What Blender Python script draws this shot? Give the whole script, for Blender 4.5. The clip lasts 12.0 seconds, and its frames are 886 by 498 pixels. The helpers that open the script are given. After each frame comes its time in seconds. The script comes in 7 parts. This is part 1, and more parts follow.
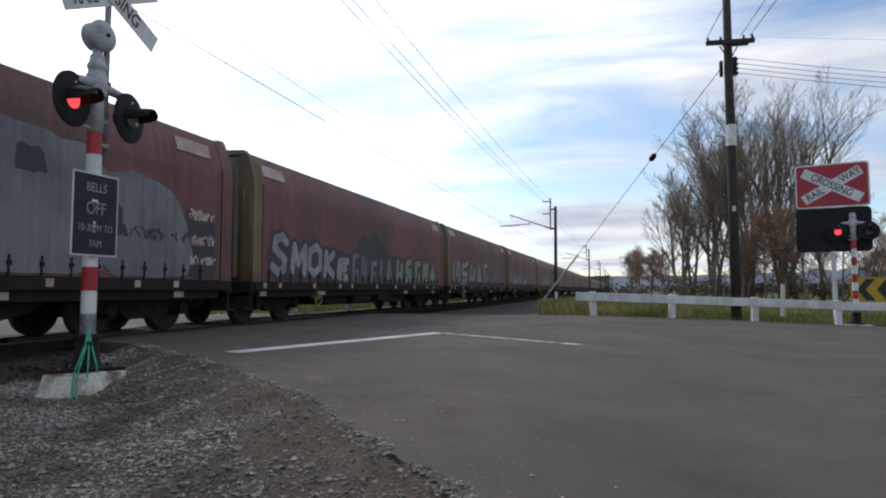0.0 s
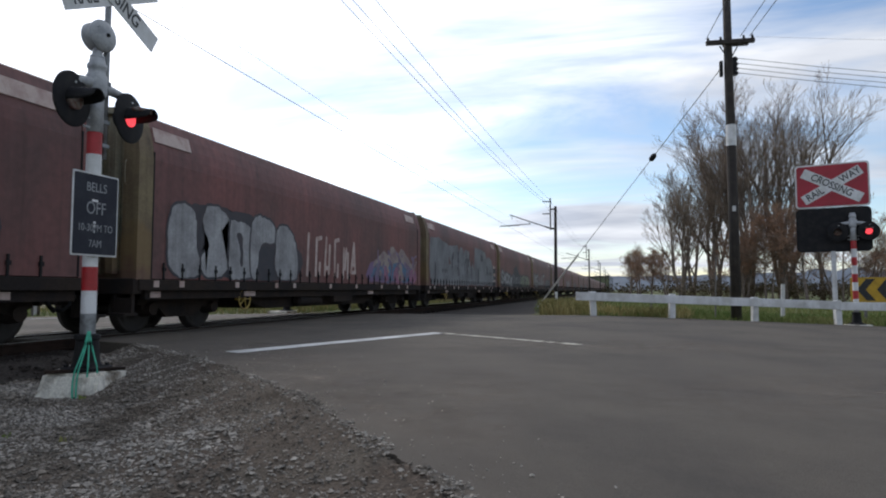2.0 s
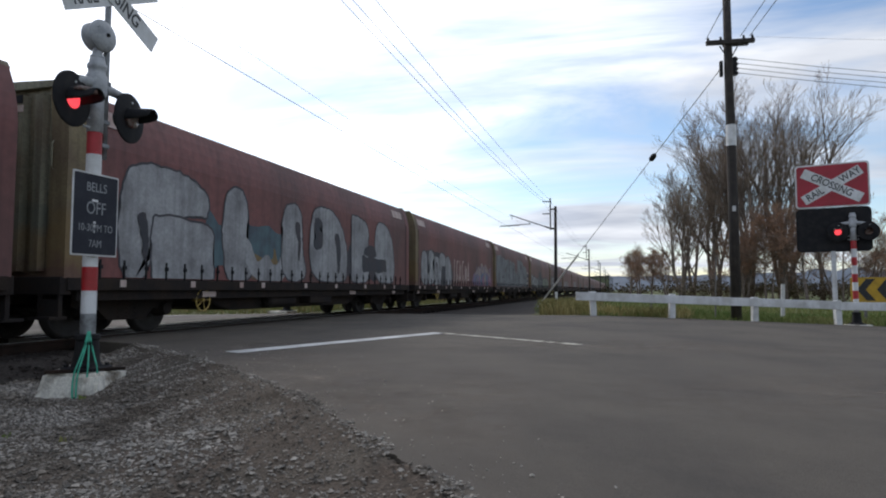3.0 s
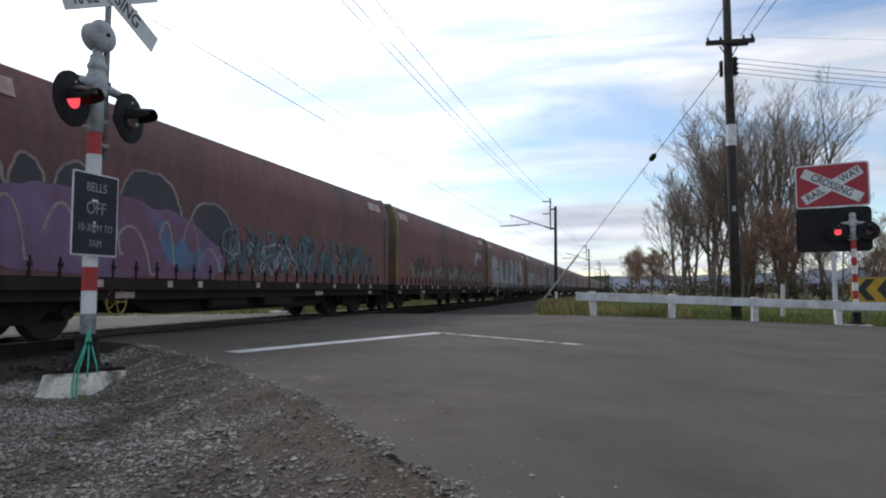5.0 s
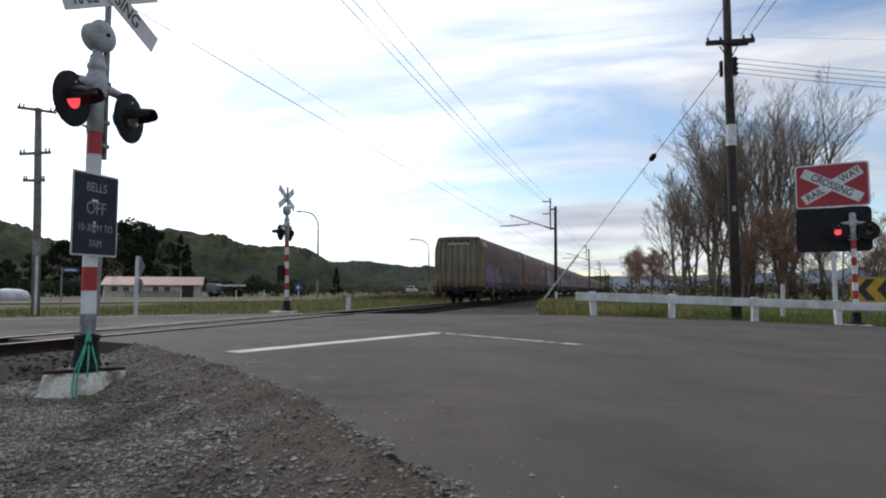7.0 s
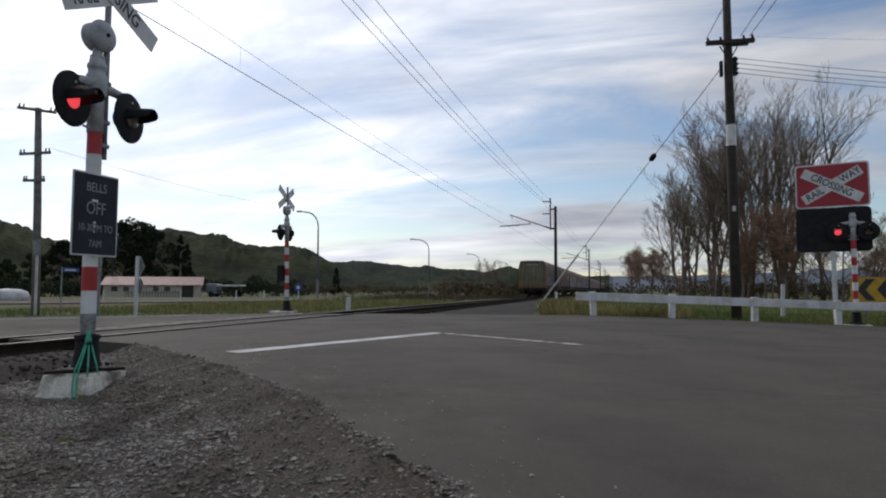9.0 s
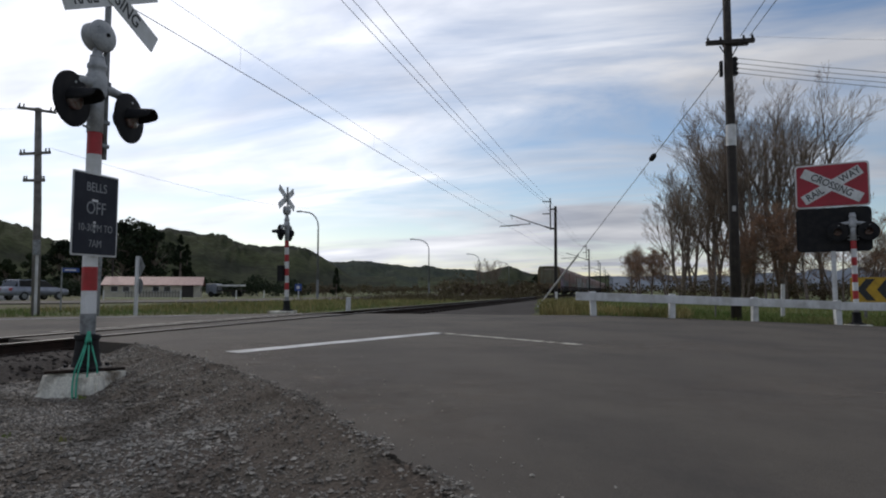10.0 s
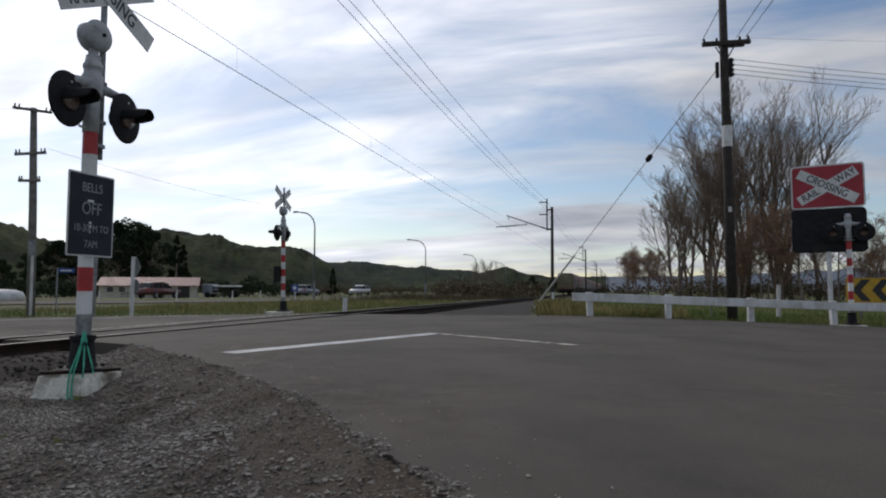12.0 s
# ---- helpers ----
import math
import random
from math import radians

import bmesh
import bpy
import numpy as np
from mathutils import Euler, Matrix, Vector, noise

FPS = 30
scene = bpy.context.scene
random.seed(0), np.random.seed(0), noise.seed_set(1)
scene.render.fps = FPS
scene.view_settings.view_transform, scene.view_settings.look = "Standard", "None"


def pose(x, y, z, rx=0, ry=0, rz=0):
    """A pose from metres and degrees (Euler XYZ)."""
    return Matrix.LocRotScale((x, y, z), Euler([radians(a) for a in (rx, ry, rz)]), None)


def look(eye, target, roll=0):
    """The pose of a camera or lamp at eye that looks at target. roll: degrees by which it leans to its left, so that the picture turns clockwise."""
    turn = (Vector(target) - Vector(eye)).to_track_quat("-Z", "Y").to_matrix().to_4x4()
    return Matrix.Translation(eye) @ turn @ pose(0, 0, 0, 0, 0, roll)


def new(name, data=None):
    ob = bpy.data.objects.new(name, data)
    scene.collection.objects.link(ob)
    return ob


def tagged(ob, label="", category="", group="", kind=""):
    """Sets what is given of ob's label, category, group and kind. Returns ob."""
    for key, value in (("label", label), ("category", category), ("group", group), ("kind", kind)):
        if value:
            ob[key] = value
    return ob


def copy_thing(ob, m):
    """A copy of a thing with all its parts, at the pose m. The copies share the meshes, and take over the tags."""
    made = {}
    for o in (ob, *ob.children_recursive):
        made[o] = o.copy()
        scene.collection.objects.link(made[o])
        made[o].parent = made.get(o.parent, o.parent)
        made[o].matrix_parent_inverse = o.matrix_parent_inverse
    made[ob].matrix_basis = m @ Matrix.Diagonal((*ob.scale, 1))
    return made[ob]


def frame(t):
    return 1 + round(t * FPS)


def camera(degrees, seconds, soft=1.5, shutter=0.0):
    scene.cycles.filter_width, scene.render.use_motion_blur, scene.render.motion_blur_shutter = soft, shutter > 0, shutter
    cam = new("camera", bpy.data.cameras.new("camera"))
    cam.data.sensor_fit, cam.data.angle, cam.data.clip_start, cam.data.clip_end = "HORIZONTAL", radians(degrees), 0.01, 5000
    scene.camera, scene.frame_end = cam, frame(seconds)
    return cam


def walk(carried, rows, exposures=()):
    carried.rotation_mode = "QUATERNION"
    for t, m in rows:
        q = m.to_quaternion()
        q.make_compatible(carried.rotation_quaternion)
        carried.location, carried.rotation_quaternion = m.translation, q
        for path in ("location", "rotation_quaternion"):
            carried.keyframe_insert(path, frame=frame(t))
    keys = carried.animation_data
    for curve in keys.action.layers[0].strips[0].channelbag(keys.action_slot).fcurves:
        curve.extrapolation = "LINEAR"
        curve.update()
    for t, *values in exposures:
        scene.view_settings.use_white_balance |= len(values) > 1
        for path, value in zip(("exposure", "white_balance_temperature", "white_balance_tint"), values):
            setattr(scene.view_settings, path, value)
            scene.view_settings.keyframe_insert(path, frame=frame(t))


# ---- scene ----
# World: +Y runs along the track, z = 0 is the rail top and the road at the crossing.
cam = camera(70, 12.0, soft=2.0)
EYE = (0.0, 0.0, 0.75)


def aim(yaw, pitch):
    return pose(*EYE, 90 + pitch, 0, yaw)


walk(cam, [(0, aim(15.73, 3.68)), (5.0, aim(15.73, 3.68)), (10.5, aim(15.73, 3.68)), (10.75, aim(15.66, 3.70)),
           (11.0, aim(15.58, 3.715)), (11.25, aim(15.61, 3.73)), (11.5, aim(15.67, 3.735)), (11.75, aim(15.55, 3.735)),
           (12.0, aim(15.43, 3.73))],
     exposures=[(0, 0.08, 6400, 11), (5.0, 0.1, 6400, 11), (5.6, 0.13, 6440, 11), (6.5, 0.08, 6460, 11), (7.2, -0.06, 6480, 11), (9.0, -0.48, 6520, 12), (12.0, -0.53, 6520, 12)])

# ---- sky, sun ----
SUN_TURN, SUN_HEIGHT = 48.0, 34.0  # degrees to the left of the track's way, above the horizon


def make_sky():
    world = bpy.data.worlds.new("sky")
    scene.world = world
    world.use_nodes = True
    n, l = world.node_tree.nodes, world.node_tree.links
    n.clear()
    out = n.new("ShaderNodeOutputWorld")
    back = n.new("ShaderNodeBackground")
    back.inputs["Strength"].default_value = 0.14
    sky = n.new("ShaderNodeTexSky")
    sky.sky_type, sky.sun_disc = "NISHITA", False
    sky.sun_elevation, sky.sun_rotation = radians(SUN_HEIGHT), radians(-SUN_TURN)
    sky.air_density, sky.dust_density, sky.ozone_density = 1.0, 0.5, 1.9
    # cloud sheet: the direction is laid on a plane high above
    tc = n.new("ShaderNodeTexCoord")
    sep = n.new("ShaderNodeSeparateXYZ")
    l.new(tc.outputs["Generated"], sep.inputs[0])
    lift = n.new("ShaderNodeMath")
    lift.operation, lift.inputs[1].default_value = "ADD", 0.16
    l.new(sep.outputs["Z"], lift.inputs[0])
    high = n.new("ShaderNodeMath")
    high.operation, high.inputs[1].default_value = "MAXIMUM", 0.05
    l.new(lift.outputs[0], high.inputs[0])
    flat = n.new("ShaderNodeVectorMath")
    flat.operation = "DIVIDE"
    l.new(tc.outputs["Generated"], flat.inputs[0])
    comb = n.new("ShaderNodeCombineXYZ")
    for i in range(3):
        l.new(high.outputs[0], comb.inputs[i])
    l.new(comb.outputs[0], flat.inputs[1])
    turn = n.new("ShaderNodeMapping")
    turn.inputs["Rotation"].default_value = (0, 0, radians(-32))
    turn.inputs["Scale"].default_value = (0.75, 1.7, 1.0)
    turn.inputs["Location"].default_value = (3.1, 1.35, 0.4)
    l.new(flat.outputs[0], turn.inputs[0])
    big = n.new("ShaderNodeTexNoise")
    big.inputs["Scale"].default_value, big.inputs["Detail"].default_value = 0.9, 7
    big.inputs["Roughness"].default_value, big.inputs["Distortion"].default_value = 0.55, 0.6
    l.new(turn.outputs[0], big.inputs["Vector"])
    cover = n.new("ShaderNodeValToRGB")
    cover.color_ramp.elements[0].position, cover.color_ramp.elements[1].position = 0.38, 0.6
    l.new(big.outputs["Fac"], cover.inputs[0])
    fine = n.new("ShaderNodeTexNoise")
    fine.inputs["Scale"].default_value, fine.inputs["Detail"].default_value = 1.7, 8
    l.new(turn.outputs[0], fine.inputs["Vector"])
    tone = n.new("ShaderNodeValToRGB")
    tone.color_ramp.elements[0].position, tone.color_ramp.elements[1].position = 0.3, 0.7
    tone.color_ramp.elements[0].color, tone.color_ramp.elements[1].color = (3.45, 3.75, 4.35, 1), (6.65, 6.85, 7.15, 1)
    l.new(fine.outputs["Fac"], tone.inputs[0])
    # the veil is brighter round the hidden sun
    way = Vector((-math.sin(radians(SUN_TURN)) * math.cos(radians(SUN_HEIGHT)),
                  math.cos(radians(SUN_TURN)) * math.cos(radians(SUN_HEIGHT)), math.sin(radians(SUN_HEIGHT))))
    dot = n.new("ShaderNodeVectorMath")
    dot.operation, dot.inputs[1].default_value = "DOT_PRODUCT", way
    l.new(tc.outputs["Generated"], dot.inputs[0])
    glow = n.new("ShaderNodeMapRange")
    glow.inputs["From Min"].default_value, glow.inputs["From Max"].default_value = 0.62, 1.0
    glow.inputs["To Min"].default_value, glow.inputs["To Max"].default_value = 1.0, 2.4
    l.new(dot.outputs["Value"], glow.inputs["Value"])
    bright = n.new("ShaderNodeVectorMath")
    bright.operation = "SCALE"
    l.new(tone.outputs[0], bright.inputs[0])
    l.new(glow.outputs[0], bright.inputs["Scale"])
    mix = n.new("ShaderNodeMixRGB")
    l.new(cover.outputs[0], mix.inputs[0])
    l.new(sky.outputs[0], mix.inputs[1])
    l.new(bright.outputs[0], mix.inputs[2])
    l.new(mix.outputs[0], back.inputs["Color"])
    l.new(back.outputs[0], out.inputs["Surface"])
    lamp = bpy.data.lights.new("sun", "SUN")
    lamp.energy, lamp.angle, lamp.color = 1.3, radians(12), (1.0, 0.93, 0.84)
    ob = new("sun", lamp)
    ob.matrix_world = look(way * 80, (0, 0, 0))


make_sky()


# ---- materials ----
def mat(name, base, rough=0.7, metal=0.0, vary=0.25, scale=6.0, second=None, grain=0.12, grain_scale=60.0, bump=0.15,
        streak=0.0, emit=None, power=0.0, spec=0.5, per_piece=0.0, stretch=(1, 1, 1), ramp=(0.42, 0.62)):
    """A surface with two scales of colour change, and fine relief. second: the colour of stains."""
    m = bpy.data.materials.new(name)
    m.use_nodes = True
    n, l = m.node_tree.nodes, m.node_tree.links
    b = n["Principled BSDF"]
    b.inputs["Metallic"].default_value = metal
    b.inputs["Specular IOR Level"].default_value = spec
    tc = n.new("ShaderNodeTexCoord")
    mp = n.new("ShaderNodeMapping")
    mp.inputs["Scale"].default_value = stretch
    l.new(tc.outputs["Object"], mp.inputs[0])
    info = n.new("ShaderNodeObjectInfo")
    shift = n.new("ShaderNodeVectorMath")
    shift.operation = "SCALE"
    shift.inputs[0].default_value = (37.0, 19.0, 53.0)
    l.new(info.outputs["Random"], shift.inputs["Scale"])
    l.new(shift.outputs[0], mp.inputs["Location"])
    a = n.new("ShaderNodeTexNoise")
    a.inputs["Scale"].default_value, a.inputs["Detail"].default_value = scale, 6
    a.inputs["Roughness"].default_value = 0.62
    l.new(mp.outputs[0], a.inputs["Vector"])
    ra = n.new("ShaderNodeValToRGB")
    ra.color_ramp.elements[0].position, ra.color_ramp.elements[1].position = ramp
    l.new(a.outputs["Fac"], ra.inputs[0])
    g = n.new("ShaderNodeTexNoise")
    g.inputs["Scale"].default_value, g.inputs["Detail"].default_value = grain_scale, 4
    l.new(tc.outputs["Object"], g.inputs["Vector"])
    stain = second or tuple(c * (1 - vary) for c in base)
    mx = n.new("ShaderNodeMixRGB")
    mx.inputs[1].default_value, mx.inputs[2].default_value = (*base, 1), (*stain, 1)
    l.new(ra.outputs[0], mx.inputs[0])
    last = mx
    if streak:
        sm = n.new("ShaderNodeMapping")
        sm.inputs["Scale"].default_value = (9, 9, 0.5)
        l.new(tc.outputs["Object"], sm.inputs[0])
        s = n.new("ShaderNodeTexNoise")
        s.inputs["Scale"].default_value, s.inputs["Detail"].default_value = 1.0, 5
        l.new(sm.outputs[0], s.inputs["Vector"])
        rs = n.new("ShaderNodeMapRange")
        rs.inputs["From Min"].default_value, rs.inputs["From Max"].default_value = 0.45, 0.75
        rs.inputs["To Max"].default_value = streak
        l.new(s.outputs["Fac"], rs.inputs["Value"])
        ms = n.new("ShaderNodeMixRGB")
        ms.inputs[2].default_value = (*(c * 0.35 for c in stain), 1)
        l.new(rs.outputs[0], ms.inputs[0])
        l.new(last.outputs[0], ms.inputs[1])
        last = ms
    hsv = n.new("ShaderNodeHueSaturation")
    l.new(last.outputs[0], hsv.inputs["Color"])
    val = n.new("ShaderNodeMapRange")
    val.inputs["From Min"].default_value, val.inputs["From Max"].default_value = 0.25, 0.75
    val.inputs["To Min"].default_value, val.inputs["To Max"].default_value = 1 - grain, 1 + grain
    l.new(g.outputs["Fac"], val.inputs["Value"])
    if per_piece:
        geo = n.new("ShaderNodeNewGeometry")
        add = n.new("ShaderNodeMath")
        add.operation = "ADD"
        l.new(geo.outputs["Random Per Island"], add.inputs[0])
        l.new(info.outputs["Random"], add.inputs[1])
        pr = n.new("ShaderNodeMapRange")
        pr.inputs["From Max"].default_value = 2.0
        pr.inputs["To Min"].default_value, pr.inputs["To Max"].default_value = 1 - per_piece, 1 + per_piece
        l.new(add.outputs[0], pr.inputs["Value"])
        mul = n.new("ShaderNodeMath")
        mul.operation = "MULTIPLY"
        l.new(pr.outputs[0], mul.inputs[0])
        l.new(val.outputs[0], mul.inputs[1])
        l.new(mul.outputs[0], hsv.inputs["Value"])
    else:
        l.new(val.outputs[0], hsv.inputs["Value"])
    l.new(hsv.outputs[0], b.inputs["Base Color"])
    rr = n.new("ShaderNodeMapRange")
    rr.inputs["To Min"].default_value, rr.inputs["To Max"].default_value = max(0.02, rough - 0.1), min(1, rough + 0.1)
    l.new(a.outputs["Fac"], rr.inputs["Value"])
    l.new(rr.outputs[0], b.inputs["Roughness"])
    if bump:
        bp = n.new("ShaderNodeBump")
        bp.inputs["Strength"].default_value, bp.inputs["Distance"].default_value = bump, 0.02
        l.new(g.outputs["Fac"], bp.inputs["Height"])
        l.new(bp.outputs[0], b.inputs["Normal"])
    if emit:
        b.inputs["Emission Color"].default_value, b.inputs["Emission Strength"].default_value = (*emit, 1), power
    return m


M_ROAD = mat("asphalt", (0.095, 0.079, 0.061), 0.88, 0, scale=0.5, second=(0.064, 0.054, 0.044), grain=0.3, grain_scale=120, bump=0.5, spec=0.4)
M_GRAVEL = mat("gravel_bed", (0.1, 0.085, 0.067), 0.95, 0, scale=1.1, second=(0.086, 0.066, 0.051), grain=0.5, grain_scale=45, bump=1.0, spec=0.2)
M_STONE = mat("stone_chips", (0.4, 0.365, 0.315), 0.9, 0, scale=1.3, second=(0.17, 0.143, 0.114), grain=0.25, grain_scale=90, per_piece=0.8, bump=0.3, spec=0.3)
M_BALLAST = mat("ballast", (0.06, 0.052, 0.045), 0.95, 0, scale=1.5, second=(0.036, 0.029, 0.025), grain=0.6, grain_scale=30, bump=1.0, spec=0.15)
M_GROUND = mat("ground_grass", (0.11, 0.135, 0.05), 0.95, 0, scale=0.12, second=(0.11, 0.095, 0.05), grain=0.4, grain_scale=12, bump=0.8, spec=0.12)
M_GRASS = mat("grass_blades", (0.115, 0.17, 0.045), 0.8, 0, scale=0.5, second=(0.21, 0.195, 0.08), per_piece=0.4, bump=0, spec=0.12)
M_DRY = mat("dry_grass_blades", (0.38, 0.32, 0.14), 0.8, 0, scale=0.8, second=(0.15, 0.15, 0.05), per_piece=0.4, bump=0, spec=0.12)
M_LINE = mat("road_paint", (0.62, 0.62, 0.6), 0.7, 0, scale=2.0, second=(0.42, 0.41, 0.39), grain=0.3, grain_scale=90, bump=0.3)
M_LINEOLD = mat("worn_road_paint", (0.5, 0.47, 0.38), 0.7, 0, scale=5.0, second=(0.22, 0.2, 0.16), grain=0.3, grain_scale=60, bump=0.3)
M_RAIL = mat("rail_rust", (0.035, 0.022, 0.017), 0.85, 0.0, scale=3, second=(0.022, 0.016, 0.013), spec=0.1)
M_RAILTOP = mat("rail_head", (0.26, 0.25, 0.24), 0.5, 0.8, scale=3)
M_SLEEPER = mat("sleeper_wood", (0.035, 0.028, 0.024), 0.95, 0, scale=3, per_piece=0.3, spec=0.1)
M_MAROON = mat("maroon_paint", (0.185, 0.062, 0.055), 0.6, 0, scale=0.45, second=(0.1, 0.052, 0.047), streak=0.4, grain=0.18, grain_scale=9, bump=0.1, stretch=(1, 1, 0.5), ramp=(0.38, 0.66))
M_ROOF = mat("wagon_roof_paint", (0.07, 0.06, 0.055), 0.7, 0, scale=1.5, streak=0.2)
M_END = mat("end_sheet_paint", (0.225, 0.215, 0.15), 0.75, 0, scale=0.9, second=(0.165, 0.12, 0.075), streak=0.6, grain=0.2, grain_scale=25, ramp=(0.45, 0.7))
M_CORNER = mat("ochre_corner_paint", (0.21, 0.165, 0.085), 0.7, 0, scale=0.8, second=(0.14, 0.1, 0.06), streak=0.6, grain=0.2, grain_scale=25)
M_FRAME = mat("underframe_grime", (0.024, 0.02, 0.019), 0.9, 0, scale=2, second=(0.036, 0.027, 0.022), grain=0.3, spec=0.15)
M_WHEEL = mat("wheel_steel", (0.035, 0.03, 0.027), 0.7, 0.3, scale=4)
M_LABEL = mat("panel_label", (0.5, 0.4, 0.36), 0.7, 0, scale=3, second=(0.36, 0.25, 0.22))
M_YELLOW = mat("yellow_rail_paint", (0.42, 0.3, 0.07), 0.6, 0, scale=8, second=(0.16, 0.1, 0.04))
M_WHITE = mat("white_paint", (0.72, 0.72, 0.72), 0.55, 0, scale=3, second=(0.55, 0.55, 0.53), streak=0.15, grain=0.06, bump=0.08)
M_WHITEDIRT = mat("weathered_white_paint", (0.68, 0.68, 0.68), 0.65, 0, scale=1.6, second=(0.48, 0.47, 0.45), streak=0.25, grain=0.12, bump=0.2)
M_RED = mat("red_reflective", (0.42, 0.02, 0.025), 0.45, 0, scale=6, second=(0.32, 0.02, 0.02), grain=0.06)
M_SIGNRED = mat("sign_red", (0.36, 0.012, 0.03), 0.4, 0, scale=3, second=(0.29, 0.012, 0.025), grain=0.05)
M_GALV = mat("galvanised", (0.27, 0.28, 0.285), 0.55, 0.55, scale=9, second=(0.17, 0.175, 0.18), grain=0.15, bump=0.1)
M_PALEGREY = mat("pale_grey_paint", (0.42, 0.43, 0.44), 0.55, 0, scale=9, second=(0.3, 0.31, 0.32), streak=0.2, grain=0.1, bump=0.1)
M_BLACK = mat("black_enamel", (0.014, 0.014, 0.016), 0.75, 0, scale=6, second=(0.024, 0.023, 0.023), grain=0.1, spec=0.2)
M_NAVY = mat("sign_navy", (0.02, 0.022, 0.032), 0.7, 0, scale=6, second=(0.032, 0.034, 0.044), grain=0.1, spec=0.3)
M_LENS = mat("unlit_lens", (0.2, 0.17, 0.15), 0.15, 0, scale=20, second=(0.14, 0.06, 0.05), grain=0.1)
M_LIT = mat("lit_lens", (0.5, 0.03, 0.03), 0.3, 0, scale=20, emit=(1.0, 0.075, 0.095), power=1.15)
M_LETTER = mat("letter_grey", (0.3, 0.31, 0.32), 0.6, 0, scale=10)
M_LETTERDK = mat("letter_black", (0.03, 0.03, 0.032), 0.6, 0, scale=10)
M_CONC = mat("concrete", (0.74, 0.71, 0.62), 0.9, 0, scale=4, second=(0.3, 0.25, 0.19), streak=0.5, grain=0.2, grain_scale=40, bump=0.4, ramp=(0.5, 0.66))
M_ROPE = mat("green_rope", (0.05, 0.42, 0.27), 0.6, 0, scale=20, second=(0.05, 0.3, 0.2))
M_POLE = mat("dark_pole_timber", (0.03, 0.024, 0.021), 0.85, 0, scale=4, second=(0.052, 0.043, 0.036), streak=0.4, grain=0.3)
M_POLEGREY = mat("grey_pole_timber", (0.2, 0.185, 0.17), 0.85, 0, scale=4, second=(0.13, 0.12, 0.11), streak=0.4, grain=0.2)
M_WIRE = mat("wire", (0.05, 0.05, 0.052), 0.5, 0.5, bump=0)
M_WIREPALE = mat("pale_wire", (0.3, 0.3, 0.3), 0.5, 0.5, bump=0)
M_BARK = mat("bark", (0.25, 0.2, 0.165), 0.9, 0, scale=3, second=(0.15, 0.12, 0.1), grain=0.3, spec=0.12)
M_TWIGRED = mat("reddish_twigs", (0.34, 0.2, 0.13), 0.9, 0, scale=0.5, second=(0.22, 0.15, 0.11), bump=0, spec=0.12)
M_TWIG = mat("twigs", (0.32, 0.25, 0.195), 0.9, 0, scale=0.5, second=(0.19, 0.145, 0.115), bump=0, spec=0.12)
M_LEAF = mat("dark_foliage", (0.022, 0.032, 0.018), 0.8, 0, scale=0.3, second=(0.035, 0.045, 0.02), per_piece=0.5, bump=0, spec=0.12)
M_HEDGE = mat("scrub_foliage", (0.12, 0.1, 0.055), 0.85, 0, scale=0.2, second=(0.1, 0.072, 0.05), per_piece=0.45, bump=0, spec=0.12)
M_HILL = mat("hill_pasture", (0.046, 0.055, 0.025), 1.0, 0, scale=0.016, second=(0.023, 0.028, 0.018), grain=0.45, grain_scale=0.22, bump=0, spec=0.03, ramp=(0.4, 0.58))
M_HILLFAR = mat("far_hill_bush", (0.026, 0.036, 0.03), 1.0, 0, scale=0.012, second=(0.046, 0.056, 0.034), grain=0.4, grain_scale=0.12, bump=0, spec=0.03)
# distance haze is mixed into this pale blue base colour
M_HAZERIDGE = mat("far_ridge", (0.1, 0.125, 0.16), 0.95, 0, scale=0.01, second=(0.08, 0.1, 0.13), bump=0)
M_CREAM = mat("cream_wall", (0.5, 0.46, 0.38), 0.8, 0, scale=2, second=(0.4, 0.36, 0.3))
M_ROOFRED = mat("red_roof_iron", (0.3, 0.13, 0.12), 0.6, 0, scale=2, second=(0.22, 0.1, 0.09), streak=0.2)
M_DARKDOOR = mat("dark_opening", (0.03, 0.022, 0.02), 0.6, 0, scale=2)
M_CHEV = mat("chevron_yellow", (0.55, 0.33, 0.02), 0.5, 0, scale=4, second=(0.42, 0.25, 0.02))
M_BLUE = mat("blue_sign", (0.02, 0.07, 0.3), 0.5, 0, scale=4)
M_CARPAINT = mat("silver_car_paint", (0.6, 0.61, 0.62), 0.35, 0.1, scale=3)
M_CARBLUE = mat("grey_blue_car_paint", (0.3, 0.32, 0.38), 0.35, 0.1, scale=3)
M_CARRED = mat("maroon_car_paint", (0.13, 0.05, 0.05), 0.3, 0.2, scale=3)
M_GLASS = mat("dark_window_glass", (0.02, 0.022, 0.025), 0.06, 0, scale=2, bump=0)
M_TYRE = mat("tyre_rubber", (0.02, 0.02, 0.02), 0.9, 0, scale=4)
M_CAN = mat("spray_silver", (0.34, 0.34, 0.345), 0.6, 0.0, scale=1.6, second=(0.17, 0.165, 0.17), streak=0.4, grain=0.16, grain_scale=20, ramp=(0.4, 0.7))
M_DULLCAN = mat("weathered_spray_silver", (0.2, 0.205, 0.215), 0.7, 0, scale=0.9, second=(0.13, 0.13, 0.14), streak=0.35, grain=0.15)
M_SPRAYROSE = mat("spray_rose", (0.3, 0.12, 0.19), 0.6, 0, scale=2.5, second=(0.2, 0.09, 0.16), streak=0.2)
M_SPRAYDK = mat("spray_dark", (0.035, 0.036, 0.045), 0.65, 0, scale=1.5, second=(0.06, 0.05, 0.055))
